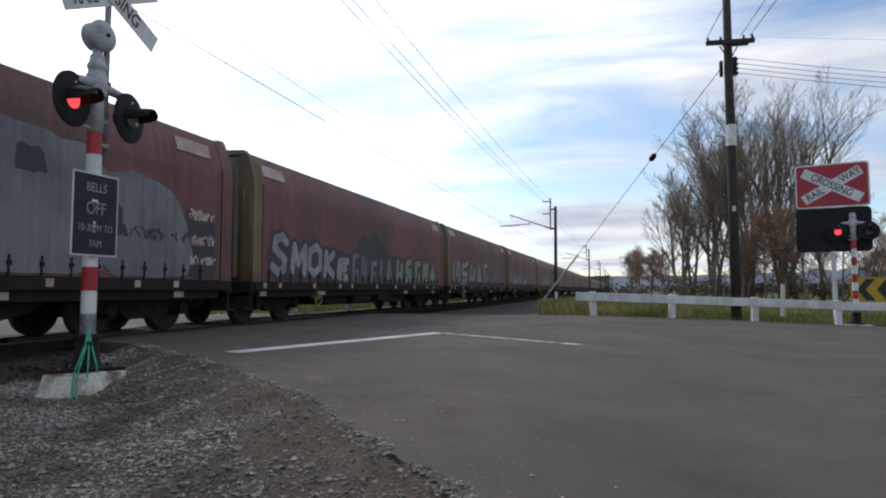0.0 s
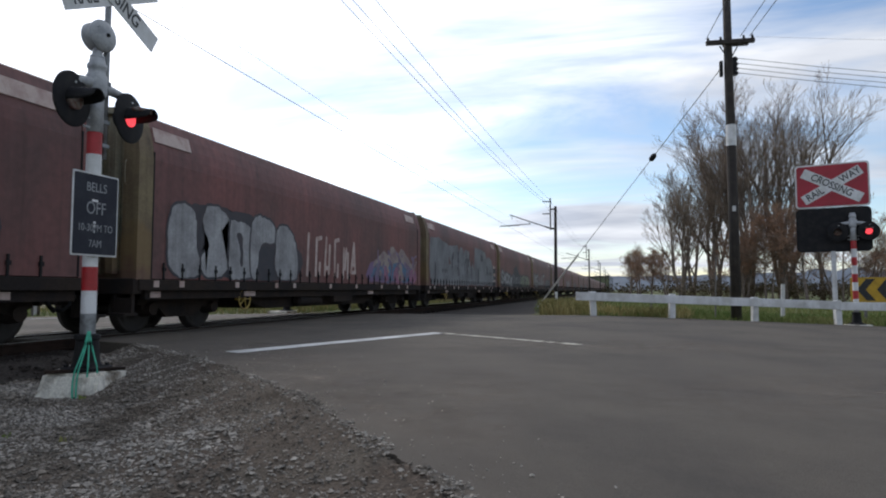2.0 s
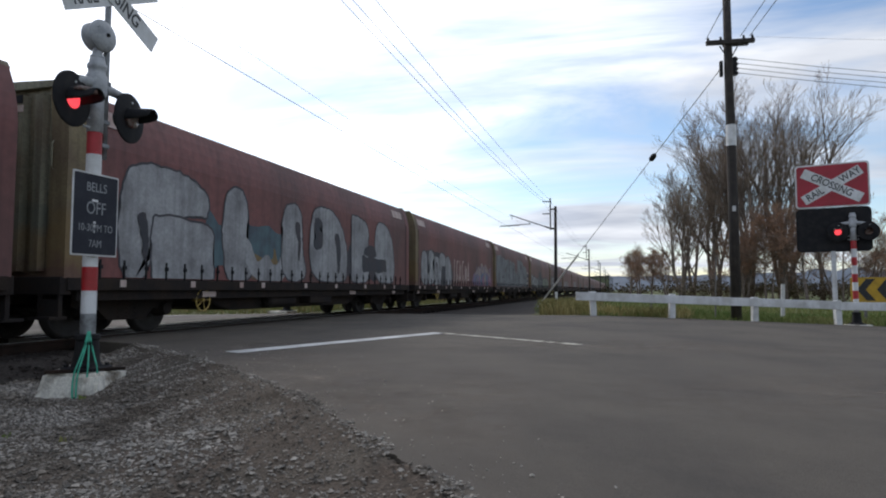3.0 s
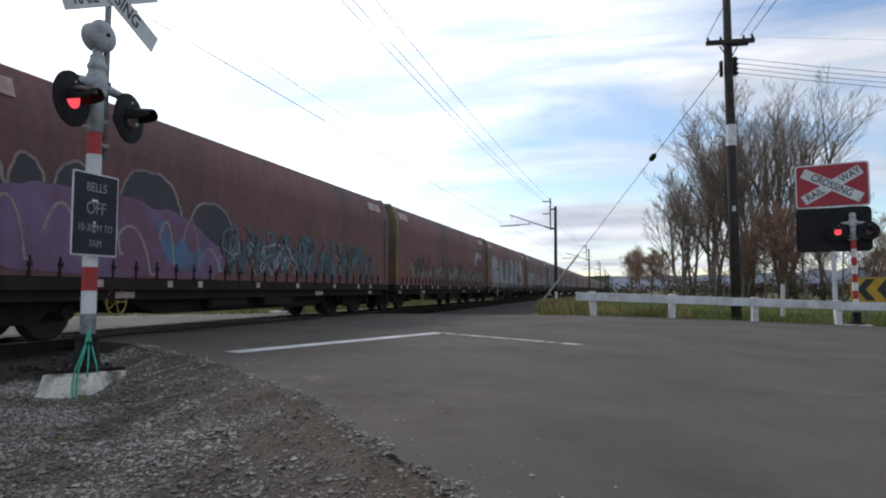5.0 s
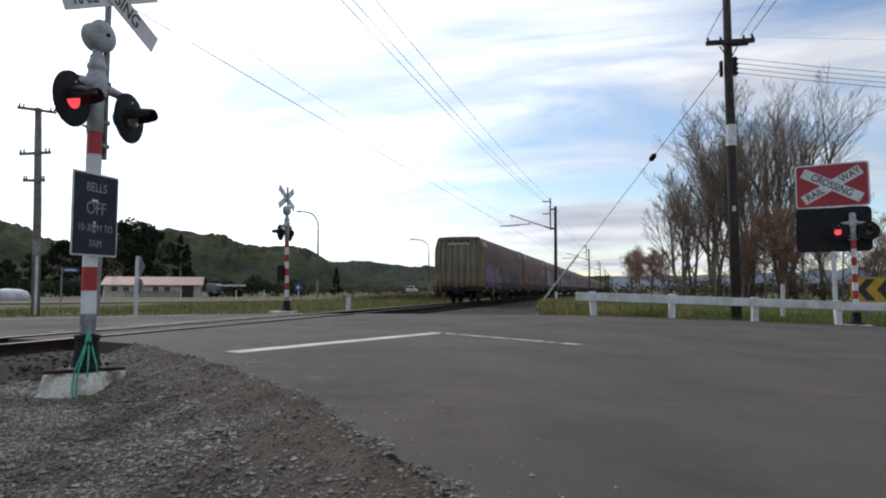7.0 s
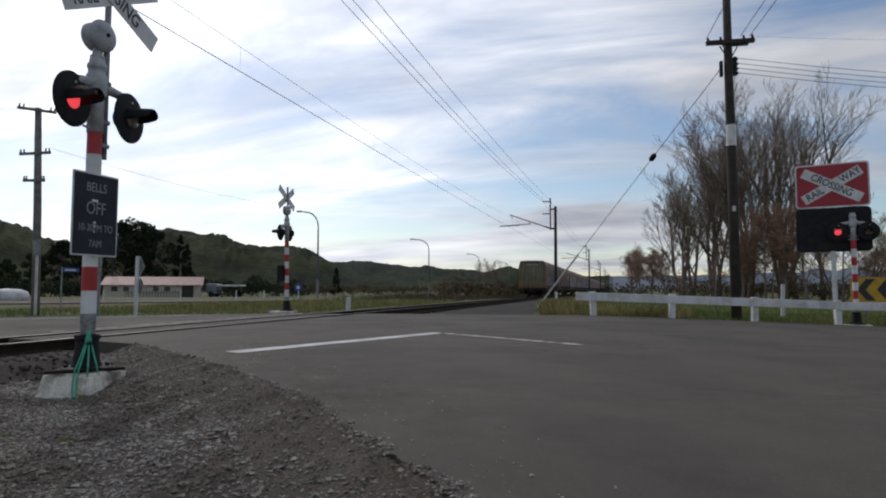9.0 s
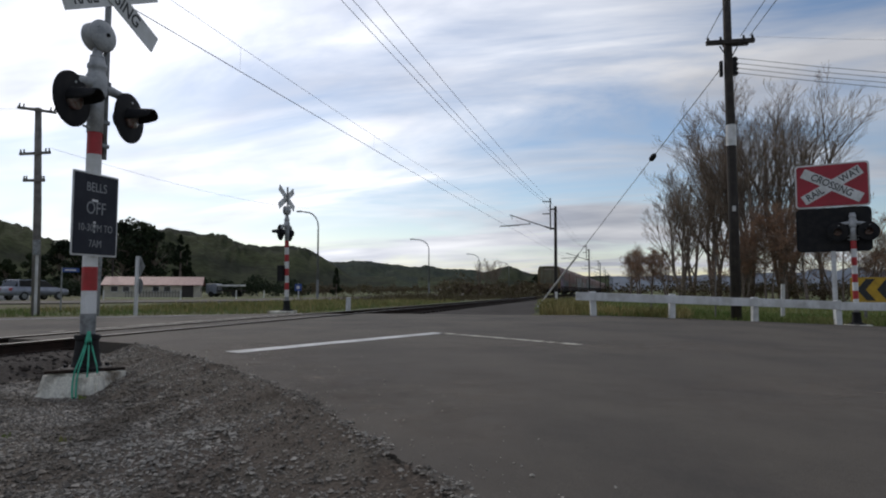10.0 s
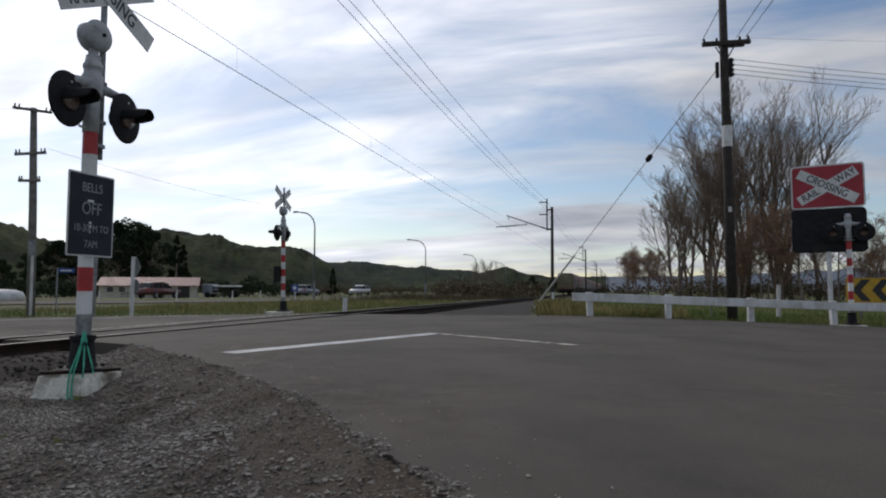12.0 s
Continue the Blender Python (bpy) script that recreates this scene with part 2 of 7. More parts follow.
M_SPRAYBLUE = mat("spray_blue", (0.065, 0.165, 0.27), 0.6, 0, scale=1.8, second=(0.11, 0.09, 0.15), streak=0.3, ramp=(0.44, 0.56))
M_SPRAYTEAL = mat("spray_teal", (0.075, 0.13, 0.15), 0.6, 0, scale=2.5, second=(0.06, 0.08, 0.1), streak=0.4)
M_SPRAYPURPLE = mat("spray_purple", (0.175, 0.11, 0.215), 0.6, 0, scale=1.1, second=(0.15, 0.07, 0.11), streak=0.3)
M_SPRAYVIOLET = mat("spray_violet", (0.2, 0.15, 0.23), 0.6, 0, scale=3, second=(0.12, 0.08, 0.13))
M_SPRAYPINK = mat("spray_cream", (0.3, 0.25, 0.22), 0.6, 0, scale=2, second=(0.2, 0.14, 0.15))
M_SPRAYGREEN = mat("spray_green", (0.26, 0.29, 0.2), 0.6, 0, scale=2, second=(0.17, 0.19, 0.13))


def sprayed_band(m, low, high, colour, amount=0.8, scale=2.5):
    """Lays an old sprayed band with a ragged edge between two heights over a material."""
    n, l = m.node_tree.nodes, m.node_tree.links
    b = n["Principled BSDF"]
    under = b.inputs["Base Color"].links[0].from_socket
    tc = n.new("ShaderNodeTexCoord")
    ns = n.new("ShaderNodeTexNoise")
    ns.inputs["Scale"].default_value, ns.inputs["Detail"].default_value = scale, 5
    l.new(tc.outputs["Object"], ns.inputs["Vector"])
    sep = n.new("ShaderNodeSeparateXYZ")
    l.new(tc.outputs["Object"], sep.inputs[0])
    wave = n.new("ShaderNodeMath")
    wave.operation, wave.inputs[1].default_value = "MULTIPLY_ADD", 0.9
    l.new(ns.outputs["Fac"], wave.inputs[0])
    l.new(sep.outputs["Z"], wave.inputs[2])
    up, down = n.new("ShaderNodeMapRange"), n.new("ShaderNodeMapRange")
    for node, a, c in ((up, low + 0.35, low + 0.55), (down, high + 0.55, high + 0.35)):
        node.inputs["From Min"].default_value, node.inputs["From Max"].default_value = a, c
        l.new(wave.outputs[0], node.inputs["Value"])
    both = n.new("ShaderNodeMath")
    both.operation = "MULTIPLY"
    l.new(up.outputs[0], both.inputs[0])
    l.new(down.outputs[0], both.inputs[1])
    some = n.new("ShaderNodeMath")
    some.operation, some.inputs[1].default_value = "MULTIPLY", amount
    l.new(both.outputs[0], some.inputs[0])
    mx = n.new("ShaderNodeMixRGB")
    mx.inputs[2].default_value = (*colour, 1)
    l.new(some.outputs[0], mx.inputs[0])
    l.new(under, mx.inputs[1])
    l.new(mx.outputs[0], b.inputs["Base Color"])


sprayed_band(M_END, 1.6, 1.95, (0.11, 0.125, 0.1), 0.45)
sprayed_band(M_END, 1.15, 1.6, (0.2, 0.13, 0.055), 0.6)
sprayed_band(M_END, 0.7, 1.15, (0.1, 0.045, 0.03), 0.8)
sprayed_band(M_CORNER, 1.1, 1.7, (0.2, 0.13, 0.05), 0.6)
sprayed_band(M_CORNER, 0.7, 1.2, (0.12, 0.05, 0.04), 0.6)


# ---- builders ----
def finish(bm, smooth=False):
    me = bpy.data.meshes.new("mesh")
    bmesh.ops.recalc_face_normals(bm, faces=bm.faces)
    bm.to_mesh(me)
    bm.free()
    if smooth:
        for p in me.polygons:
            p.use_smooth = True
    return me


def part(name, bm, material, parent=None, label="", smooth=False):
    """Links a bmesh as one mesh object, under parent where there is one."""
    ob = new(name, finish(bm, smooth))
    ob.data.materials.append(material)
    if parent:
        ob.parent = parent
    return tagged(ob, label)


def thing(name, label, category, m=None, group="", kind=""):
    ob = new(name)
    ob.empty_display_size = 0.2
    if m is not None:
        ob.matrix_basis = m
    return tagged(ob, label, category, group, kind)


def box(bm, lo, hi, m=None, bevel=0.0):
    lo, hi = Vector(lo), Vector(hi)
    made = bmesh.ops.create_cube(bm, size=1.0)
    t = Matrix.Translation((lo + hi) / 2) @ Matrix.Diagonal((*(hi - lo), 1))
    bmesh.ops.transform(bm, matrix=(m @ t) if m else t, verts=made["verts"])
    if bevel:
        edges = list({e for v in made["verts"] for e in v.link_edges})
        bmesh.ops.bevel(bm, geom=edges, offset=bevel, segments=2, affect="EDGES", profile=0.6)
    return bm


def tube(bm, points, radii, sides=8, caps=True):
    """A round bar along points."""
    points = [Vector(p) for p in points]
    if not isinstance(radii, (list, tuple)):
        radii = [radii] * len(points)
    rings = []
    for i, p in enumerate(points):
        d = (points[min(i + 1, len(points) - 1)] - points[max(i - 1, 0)]).normalized()
        a = d.orthogonal().normalized() if abs(d.z) > 0.9 else d.cross(Vector((0, 0, 1))).normalized()
        if abs(d.z) > 0.9:
            a = (Vector((1, 0, 0)) - d * d.x).normalized()
        b = d.cross(a)
        rings.append([bm.verts.new(p + (a * math.cos(k * math.tau / sides) + b * math.sin(k * math.tau / sides)) * radii[i])
                      for k in range(sides)])
    for r, s in zip(rings, rings[1:]):
        for k in range(sides):
            bm.faces.new((r[k], r[(k + 1) % sides], s[(k + 1) % sides], s[k]))
    if caps:
        bm.faces.new(rings[0][::-1])
        bm.faces.new(rings[-1])
    return bm


def plate(bm, outline, lo, hi, axis="z"):
    """A flat plate with an outline of (u, v), between lo and hi on the axis."""
    def at(u, v, w):
        return {"z": (u, v, w), "y": (u, w, v), "x": (w, u, v)}[axis]
    a = [bm.verts.new(at(u, v, lo)) for u, v in outline]
    b = [bm.verts.new(at(u, v, hi)) for u, v in outline]
    k = len(outline)
    bm.faces.new(a[::-1])
    bm.faces.new(b)
    for i in range(k):
        bm.faces.new((a[i], a[(i + 1) % k], b[(i + 1) % k], b[i]))
    return bm


def rounded(w, h, r, steps=5):
    pts = []
    for cx, cy, a0 in ((w / 2 - r, h / 2 - r, 0), (-w / 2 + r, h / 2 - r, 90), (-w / 2 + r, -h / 2 + r, 180), (w / 2 - r, -h / 2 + r, 270)):
        for i in range(steps + 1):
            a = radians(a0 + 90 * i / steps)
            pts.append((cx + r * math.cos(a), cy + r * math.sin(a)))
    return pts


def writing(name, words, size, material, parent, m, depth=0.002, offset=0.0, narrow=1.0):
    cu = bpy.data.curves.new(name, "FONT")
    cu.body, cu.size, cu.extrude, cu.offset = words, size, depth, offset
    cu.align_x, cu.align_y = "CENTER", "CENTER"
    tmp = new(name, cu)
    me = bpy.data.meshes.new_from_object(tmp.evaluated_get(bpy.context.evaluated_depsgraph_get()))
    bpy.data.objects.remove(tmp)
    me.transform(Matrix.Diagonal((narrow, 1, 1, 1)))
    ob = new(name, me)
    me.materials.clear()
    me.materials.append(material)
    ob.parent = parent
    ob.matrix_basis = m
    return ob


def span(a, b, sag, n=14):
    a, b = Vector(a), Vector(b)
    return [a.lerp(b, i / n) - Vector((0, 0, sag * 4 * (i / n) * (1 - i / n))) for i in range(n + 1)]


# ---- ground, road, gravel ----
def road_z(x):
    """The road falls gently away from the crossing."""
    return -0.04 * min(max(0.0, x + 0.5), 8.0)


EDGE = [(-6.4, 7.3), (-3.71, 5.4), (-2.12, 4.01), (-1.31, 3.09), (-0.6, 2.27), (0.4, 1.0), (2.2, -1.6), (5.0, -6.0)]


def edge_gap(x, y):
    """How far a point lies on the gravel's side of the road's broken edge, in metres (negative on the road)."""
    best, side = 1e9, 1
    for (ax, ay), (bx, by) in zip(EDGE, EDGE[1:]):
        dx, dy = bx - ax, by - ay
        k = min(1, max(0, ((x - ax) * dx + (y - ay) * dy) / (dx * dx + dy * dy)))
        d = math.hypot(x - ax - k * dx, y - ay - k * dy)
        if d < best:
            best, side = d, (1 if dx * (y - ay) - dy * (x - ax) < 0 else -1)
    return best * side


def gravel_z(x, y):
    gap = edge_gap(x, y) + 0.13 * noise.fractal((x * 2.1, y * 2.1, 7), 1.0, 2.0, 3)
    k = min(1.0, max(0.0, (gap - 0.03) / 1.1))
    k = k * (1.35 - 0.35 * k)
    lip = 0.008 if gap > 0 else max(-0.4, 0.008 + gap * 0.5)
    return road_z(x) + lip - 0.33 * k + 0.022 * k * noise.noise((x * 1.3, y * 1.3, 0))


def steps(lo, hi, d):
    n = max(1, round((hi - lo) / d))
    return [lo + (hi - lo) * i / n for i in range(n + 1)]


def sheet(name, xs, ys, height, material, label, category, kind="structure"):
    bm = bmesh.new()
    grid = [[bm.verts.new((x, y, height(x, y))) for y in ys] for x in xs]
    for a, b in zip(grid, grid[1:]):
        for i in range(len(ys) - 1):
            bm.faces.new((a[i], b[i], b[i + 1], a[i + 1]))
    return tagged(part(name, bm, material, None, "", True), label, category, "", kind)


def ground_height(x, y):
    if -11 < x < 9 and y < 17:
        return -0.75
    if -11 < x < -0.118 * y - 0.4 and 17 <= y < 82:
        return -0.42
    return -0.1 + (road_z(x) if y < 60 else -0.3) + 0.03 * noise.noise((x * 0.4, y * 0.4, 3))


sheet("ground", [-1500, -700, -300, -150, -80, -50, -36, *steps(-30, 30, 1.0), 40, 60, 100, 200, 500, 1500],
      [-300, -60, -20, *steps(-10, 60, 1.0), 75, 100, 140, 200, 350, 700, 1500, 2600], ground_height,
      M_GROUND, "rough green and tan pasture reaching to the hills", "ground")


def slab(name, outline, lift, deep, material, label, category, follow=True, cut=0.5):
    """A flat-topped sheet that follows the road's fall."""
    bm = bmesh.new()
    plate(bm, outline, -deep, 0.0)
    if cut:
        x = min(u for u, v in outline) + cut
        while x < max(u for u, v in outline):
            if x > -1.0:
                geom = bm.verts[:] + bm.edges[:] + bm.faces[:]
                bmesh.ops.bisect_plane(bm, geom=geom, plane_co=(x, 0, 0), plane_no=(1, 0, 0))
            x += cut
    for v in bm.verts:
        v.co.z += lift + (road_z(v.co.x) if follow else 0)
    return tagged(part(name, bm, material), label, category, "", "structure")


def ragged(a, b, n, amount, seed):
    rnd = random.Random(seed)
    out = []
    for i in range(n):
        k = i / n
        out.append((a[0] + (b[0] - a[0]) * k + rnd.uniform(-amount, amount), a[1] + (b[1] - a[1]) * k + rnd.uniform(-amount, amount)))
    return out


def make_road():
    shore = []
    for i, (a, b) in enumerate(zip(EDGE, EDGE[1:])):
        shore += ragged(a, b, 34, 0.022, i)
    shore.append(EDGE[-1])
    near = [(-7.9, 7.75)] + shore + [(30, -6), (30, 24)]
    far = ragged((14, 23.0), (-0.8, 19.05), 16, 0.08, 40) + ragged((-0.8, 19.05), (-7.85, 18.6), 14, 0.1, 41) + [(-7.85, 18.6)]
    slab("road", near + far, 0.0, 0.6, M_ROAD, "worn dark grey chip-sealed asphalt road", "road")
    # between and beyond the rails
    slab("crossing_deck", [(-9.18, 7.7), (-8.37, 7.7), (-8.37, 18.5), (-9.18, 18.5)], -0.012, 0.16, M_ROAD, "asphalt filling between the rails of the crossing", "crossing", False, 0)
    beyond = [(-9.5, 7.6), (-9.5, 18.4)] + ragged((-9.6, 18.6), (-12.6, 16.4), 8, 0.06, 42) + \
        ragged((-12.6, 16.4), (-18.5, 11.6), 12, 0.08, 43) + [(-21, 9.6), (-40, 2), (-60, -40), (-12, -40), (-10.2, -8)]
    slab("far_road", beyond, -0.004, 0.5, M_ROAD, "asphalt road on the far side of the track", "road", False, 0)
    slab("highway", [(-80, 24), (-80, 17.5), (-34, 27), (-22, 42), (-19, 64), (-24, 140), (-60, 500), (-72, 500), (-33, 140), (-28, 66), (-31, 45), (-40, 34)],
         -0.03, 0.1, M_ROAD, "asphalt highway running beside the railway", "road", False, 0)


def dust_material():
    """Pale road dust that thins out raggedly towards its edge."""
    m = bpy.data.materials.new("road_dust")
    m.use_nodes = True
    n, l = m.node_tree.nodes, m.node_tree.links
    b = n["Principled BSDF"]
    b.inputs["Base Color"].default_value, b.inputs["Roughness"].default_value = (0.2, 0.165, 0.13, 1), 0.95
    tc = n.new("ShaderNodeTexCoord")
    rad = n.new("ShaderNodeTexGradient")
    rad.gradient_type = "SPHERICAL"
    l.new(tc.outputs["Object"], rad.inputs["Vector"])
    geo = n.new("ShaderNodeNewGeometry")
    ns = n.new("ShaderNodeTexNoise")
    ns.inputs["Scale"].default_value, ns.inputs["Detail"].default_value, ns.inputs["Roughness"].default_value = 3.5, 8, 0.7
    l.new(geo.outputs["Position"], ns.inputs["Vector"])
    cut = n.new("ShaderNodeMapRange")
    cut.inputs["From Min"].default_value, cut.inputs["From Max"].default_value = 0.42, 0.72
    l.new(ns.outputs["Fac"], cut.inputs["Value"])
    mul = n.new("ShaderNodeMath")
    mul.operation = "MULTIPLY"
    l.new(cut.outputs[0], mul.inputs[0])
    l.new(rad.outputs["Fac"], mul.inputs[1])
    l.new(mul.outputs[0], b.inputs["Alpha"])
    return m


def make_dust():
    dust = dust_material()
    for x, y, rx, ry, turn in ((-1.1, 4.6, 0.55, 1.5, 12), (-2.6, 5.0, 0.8, 1.9, 42), (-1.5, 3.9, 0.6, 1.6, 40), (2.2, 6.2, 1.3, 3.2, -55), (-4.4, 7.2, 0.9, 2.2, 35), (0.6, 9.5, 1.0, 4.0, -62)):
        bm = bmesh.new()
        rings = [[bm.verts.new((r * math.cos(k * math.tau / 28), r * math.sin(k * math.tau / 28), 0)) for k in range(28)] for r in (0.33, 0.66, 1.0)]
        bm.faces.new(rings[0])
        for a, c in zip(rings, rings[1:]):
            for k in range(28):
                bm.faces.new((a[k], a[(k + 1) % 28], c[(k + 1) % 28], c[k]))
        place = Matrix.Translation((x, y, 0)) @ Matrix.Rotation(radians(turn), 4, "Z") @ Matrix.Diagonal((rx, ry, 1, 1))
        for v in bm.verts:
            v.co.z = road_z((place @ v.co).x) + 0.004
        ob = part("road_dust", bm, dust)
        ob.matrix_basis = place
        tagged(ob, "pale brown dust lying on the asphalt", "dust", "", "stuff")


def strip(name, a, b, width, material, label, lift=0.006, pieces=24, wear=0.0, seed=0, z=None):
    rnd = random.Random(seed)
    a, b = Vector((*a, 0)), Vector((*b, 0))
    side = (b - a).normalized().cross(Vector((0, 0, 1)))
    bm = bmesh.new()
    rows = []
    for i in range(pieces + 1):
        p = a.lerp(b, i / pieces)
        w0, w1 = (width / 2 * (1 - wear * rnd.random()) for _ in range(2))
        rows.append([bm.verts.new((q.x, q.y, (road_z(q.x) if z is None else z) + lift)) for q in (p - side * w0, p + side * w1)])
    for r, s in zip(rows, rows[1:]):
        if rnd.random() > wear * 0.12:
            bm.faces.new((r[0], r[1], s[1], s[0]))
    return tagged(part(name, bm, material), label, "road marking", "", "structure")


def make_markings():
    strip("limit_line", (-4.5, 6.65), (-3.05, 10.62), 0.32, M_LINE, "thick white limit line before the crossing", wear=0.12)
    strip("centre_line", (-3.0, 10.55), (-0.54, 8.84), 0.2, M_LINEOLD, "worn yellowish white centre line", wear=0.35, seed=3, pieces=40)
    strip("edge_line", (-11.9, 16.1), (-15.1, 12.3), 0.12, M_LINE, "thin white edge line beyond the track", wear=0.2, z=0.0)
    strip("edge_line", (-15.1, 12.3), (-24, 4.0), 0.12, M_LINE, "thin white edge line beyond the track", wear=0.2, z=0.0)
    strip("far_limit_line", (-10.6, 8.4), (-10.15, 6.5), 0.16, M_LINE, "short white line beside the rails", wear=0.2, z=0.0)
    strip("dash_line", (-12.3, 9.0), (-14.2, 7.4), 0.12, M_LINE, "short white dash on the far road", wear=0.2, z=0.0)
    strip("seam", (-9.75, 9.0), (-9.75, 18.2), 0.14, M_LINEOLD, "pale worn joint along the rails", wear=0.5, z=0.0, pieces=60)


make_road()
make_dust()
make_markings()
sheet("gravel", steps(-11, 5, 0.1), steps(-5, 8.2, 0.1),
      lambda x, y: (gravel_z(x, y) if edge_gap(x, y) > -0.7 else -0.5) if x > -7.5 else -0.24 - 0.05 * min(1, -7.5 - x), M_GRAVEL,
      "grey and brown loose gravel shoulder", "gravel")


# ---- railway track ----
TRACK, GAUGE = -8.81, 1.067


def make_track():
    bm = bmesh.new()
    for a, b in ((-60, 7.7), (18.6, 420)):
        rows = []
        for i in range(2):
            y = (a, b)[i]
            rows.append([bm.verts.new((TRACK + u, y, z)) for u, z in ((-2.6, -0.5), (-1.5, -0.16 if i + a < 8 and a < 0 else -0.27), (1.5, -0.16 if a < 0 else -0.27), (2.6, -0.5))])
        for k in range(3):
            bm.faces.new((rows[0][k], rows[0][k + 1], rows[1][k + 1], rows[1][k]))
    bed = tagged(part("ballast_bed", bm, M_BALLAST), "dark brown stone ballast under the track", "ballast", "", "structure")
    track = thing("railway_track", "single narrow-gauge railway track with rusty rails", "railway track", kind="structure")
    for s in (-1, 1):
        x = TRACK + s * (GAUGE / 2 + 0.035)
        b = bmesh.new()
        prof = [(-0.065, -0.16), (0.065, -0.16), (0.065, -0.148), (0.01, -0.13), (0.01, -0.045), (0.034, -0.035), (0.034, -0.002), (-0.034, -0.002), (-0.034, -0.035), (-0.01, -0.045), (-0.01, -0.13), (-0.065, -0.148)]
        plate(b, [(x + u, v) for u, v in prof], -60, 420, "y")
        rail = part("rail", b, M_RAIL, track, "rusty steel rail")
        b = bmesh.new()
        box(b, (x - 0.026, -60, -0.002), (x + 0.026, 420, 0.002))
        part("rail_head", b, M_RAILTOP, rail, "polished running surface")
    b = bmesh.new()
    box(b, (-1.05, -0.11, -0.3), (1.05, 0.11, -0.165), None, 0.01)
    me = finish(b)
    me.materials.append(M_SLEEPER)
    y = -14.0
    n = 0
    while y < 150 and n < 290:
        if not 7.2 < y < 18.7:
            ob = new("sleeper", me)
            ob.parent = track
            ob.matrix_basis = pose(TRACK + 0.02 * math.sin(y * 7), y, 0, 0, 0, 0.6 * math.sin(y * 3))
            n += 1
        y += 0.62


make_track()


# ---- hills ----
def hills(name, arc, dist, peaks, material, label, rough, seed, depth=0.35, floor=-1.0, bushy=0.0):
    """A range of hills: rounded rises along an arc of bearings, each (bearing, height in degrees, width)."""
    bm = bmesh.new()
    cols = []
    n = 420
    for i in range(n + 1):
        a = arc[0] + (arc[1] - arc[0]) * i / n
        top = sum(h * math.exp(-((a - c) / w) ** 2) for c, h, w in peaks)
        top += rough * noise.fractal((a * 0.55, seed, 0), 1.0, 2.0, 4)
        top += bushy * max(0, noise.fractal((a * 3.5, seed + 9, 0), 0.7, 2.0, 4))
        col = []
        for k in range(29):
            u = k / 28
            d = dist * (1 + depth * (u - 1))
            shape = math.sin(u * math.pi / 2) ** 1.3
            gully = 1 + (0.2 * noise.fractal((a * 0.5, u * 2.2, seed + 4), 1.0, 2.0, 3) + 0.07 * noise.fractal((a * 2.2, u * 7, seed + 6), 0.8, 2.0, 4)) * math.sin(u * math.pi)
            z = floor + (max(0.02, math.tan(radians(top))) * dist - floor + EYE[2]) * shape * gully
            col.append(bm.verts.new((-math.sin(radians(a)) * d, math.cos(radians(a)) * d, z)))
        for k in (1, 2):
            d = dist * (1 + 0.2 * k)
            col.append(bm.verts.new((-math.sin(radians(a)) * d, math.cos(radians(a)) * d, col[28].co.z * (1 - 0.5 * k))))
        cols.append(col)
    for p, q in zip(cols, cols[1:]):
        for k in range(30):
            bm.faces.new((p[k], q[k], q[k + 1], p[k + 1]))
    return tagged(part(name, bm, material, None, "", True), label, "hills", "", "structure")


hills("far_ridge", (-40, 60), 2600, [(0, 1.0, 8), (-14, 1.2, 8), (14, 0.9, 9), (-30, 1.3, 12), (30, 1.2, 14)], M_HAZERIDGE, "far ridge with blue haze in its colour", 0.25, 3)
hills("bush_hills", (1, 42), 1150, [(31.5, 1.73, 6.1), (23.6, 1.97, 5.0), (17.3, 1.39, 4.6), (12.7, 1.07, 3.2), (7.2, 0.78, 3.2)], M_HILLFAR, "dark bush-covered hills", 0.07, 8, bushy=0.09)
hills("pasture_hill", (20, 78), 620, [(72, 7.96, 8.3), (58.6, 5.72, 6.5), (50.7, 3.59, 4.8), (40.9, 4.4, 5.4), (34.8, 2.7, 4.1), (28.4, 3.43, 4.3)], M_HILL, "dark green pasture hills", 0.08, 11, bushy=0.02)
hills("low_hill", (1, 18), 430, [(12, 1.21, 1.8), (9.6, 1.74, 1.8), (6.8, 1.13, 1.6), (4.2, 1.02, 1.6)], M_HILL, "low brownish green hillock", 0.05, 15, bushy=0.03)


slab("lineside_gravel", ragged((-7.6, 18.62), (-2.5, 19.2), 10, 0.05, 50) + ragged((-2.5, 19.2), (-3.2, 24), 8, 0.15, 51) + ragged((-3.2, 24), (-5.2, 46), 16, 0.25, 52)
     + [(-6.3, 80), (-7.3, 80), (-7.3, 19)], -0.17, 0.3, M_BALLAST, "dark stony ground beside the track", "gravel", False, 0)

# ---- train ----
PITCH, BODY = 15.5, 14.72
WIDE, EAVE, TOP, FLOOR = 1.41, 3.13, 3.69, 0.93


def wheel_bm(r=0.42):
    bm = bmesh.new()
    prof = [(0.0, 0.07), (0.1, 0.075), (0.13, 0.03), (0.32, 0.02), (0.345, 0.062), (r, 0.066), (r, -0.035), (r + 0.028, -0.045), (r + 0.02, -0.07), (0.34, -0.066), (0.32, -0.02), (0.1, -0.03), (0.0, -0.03)]
    sides = 28
    rings = []
    for rad, x in prof:
        rings.append([bm.verts.new((x, max(rad, 0.002) * math.cos(k * math.tau / sides), max(rad, 0.002) * math.sin(k * math.tau / sides))) for k in range(sides)])
    for a, b in zip(rings, rings[1:]):
        for k in range(sides):
            bm.faces.new((a[k], a[(k + 1) % sides], b[(k + 1) % sides], b[k]))
    return bm


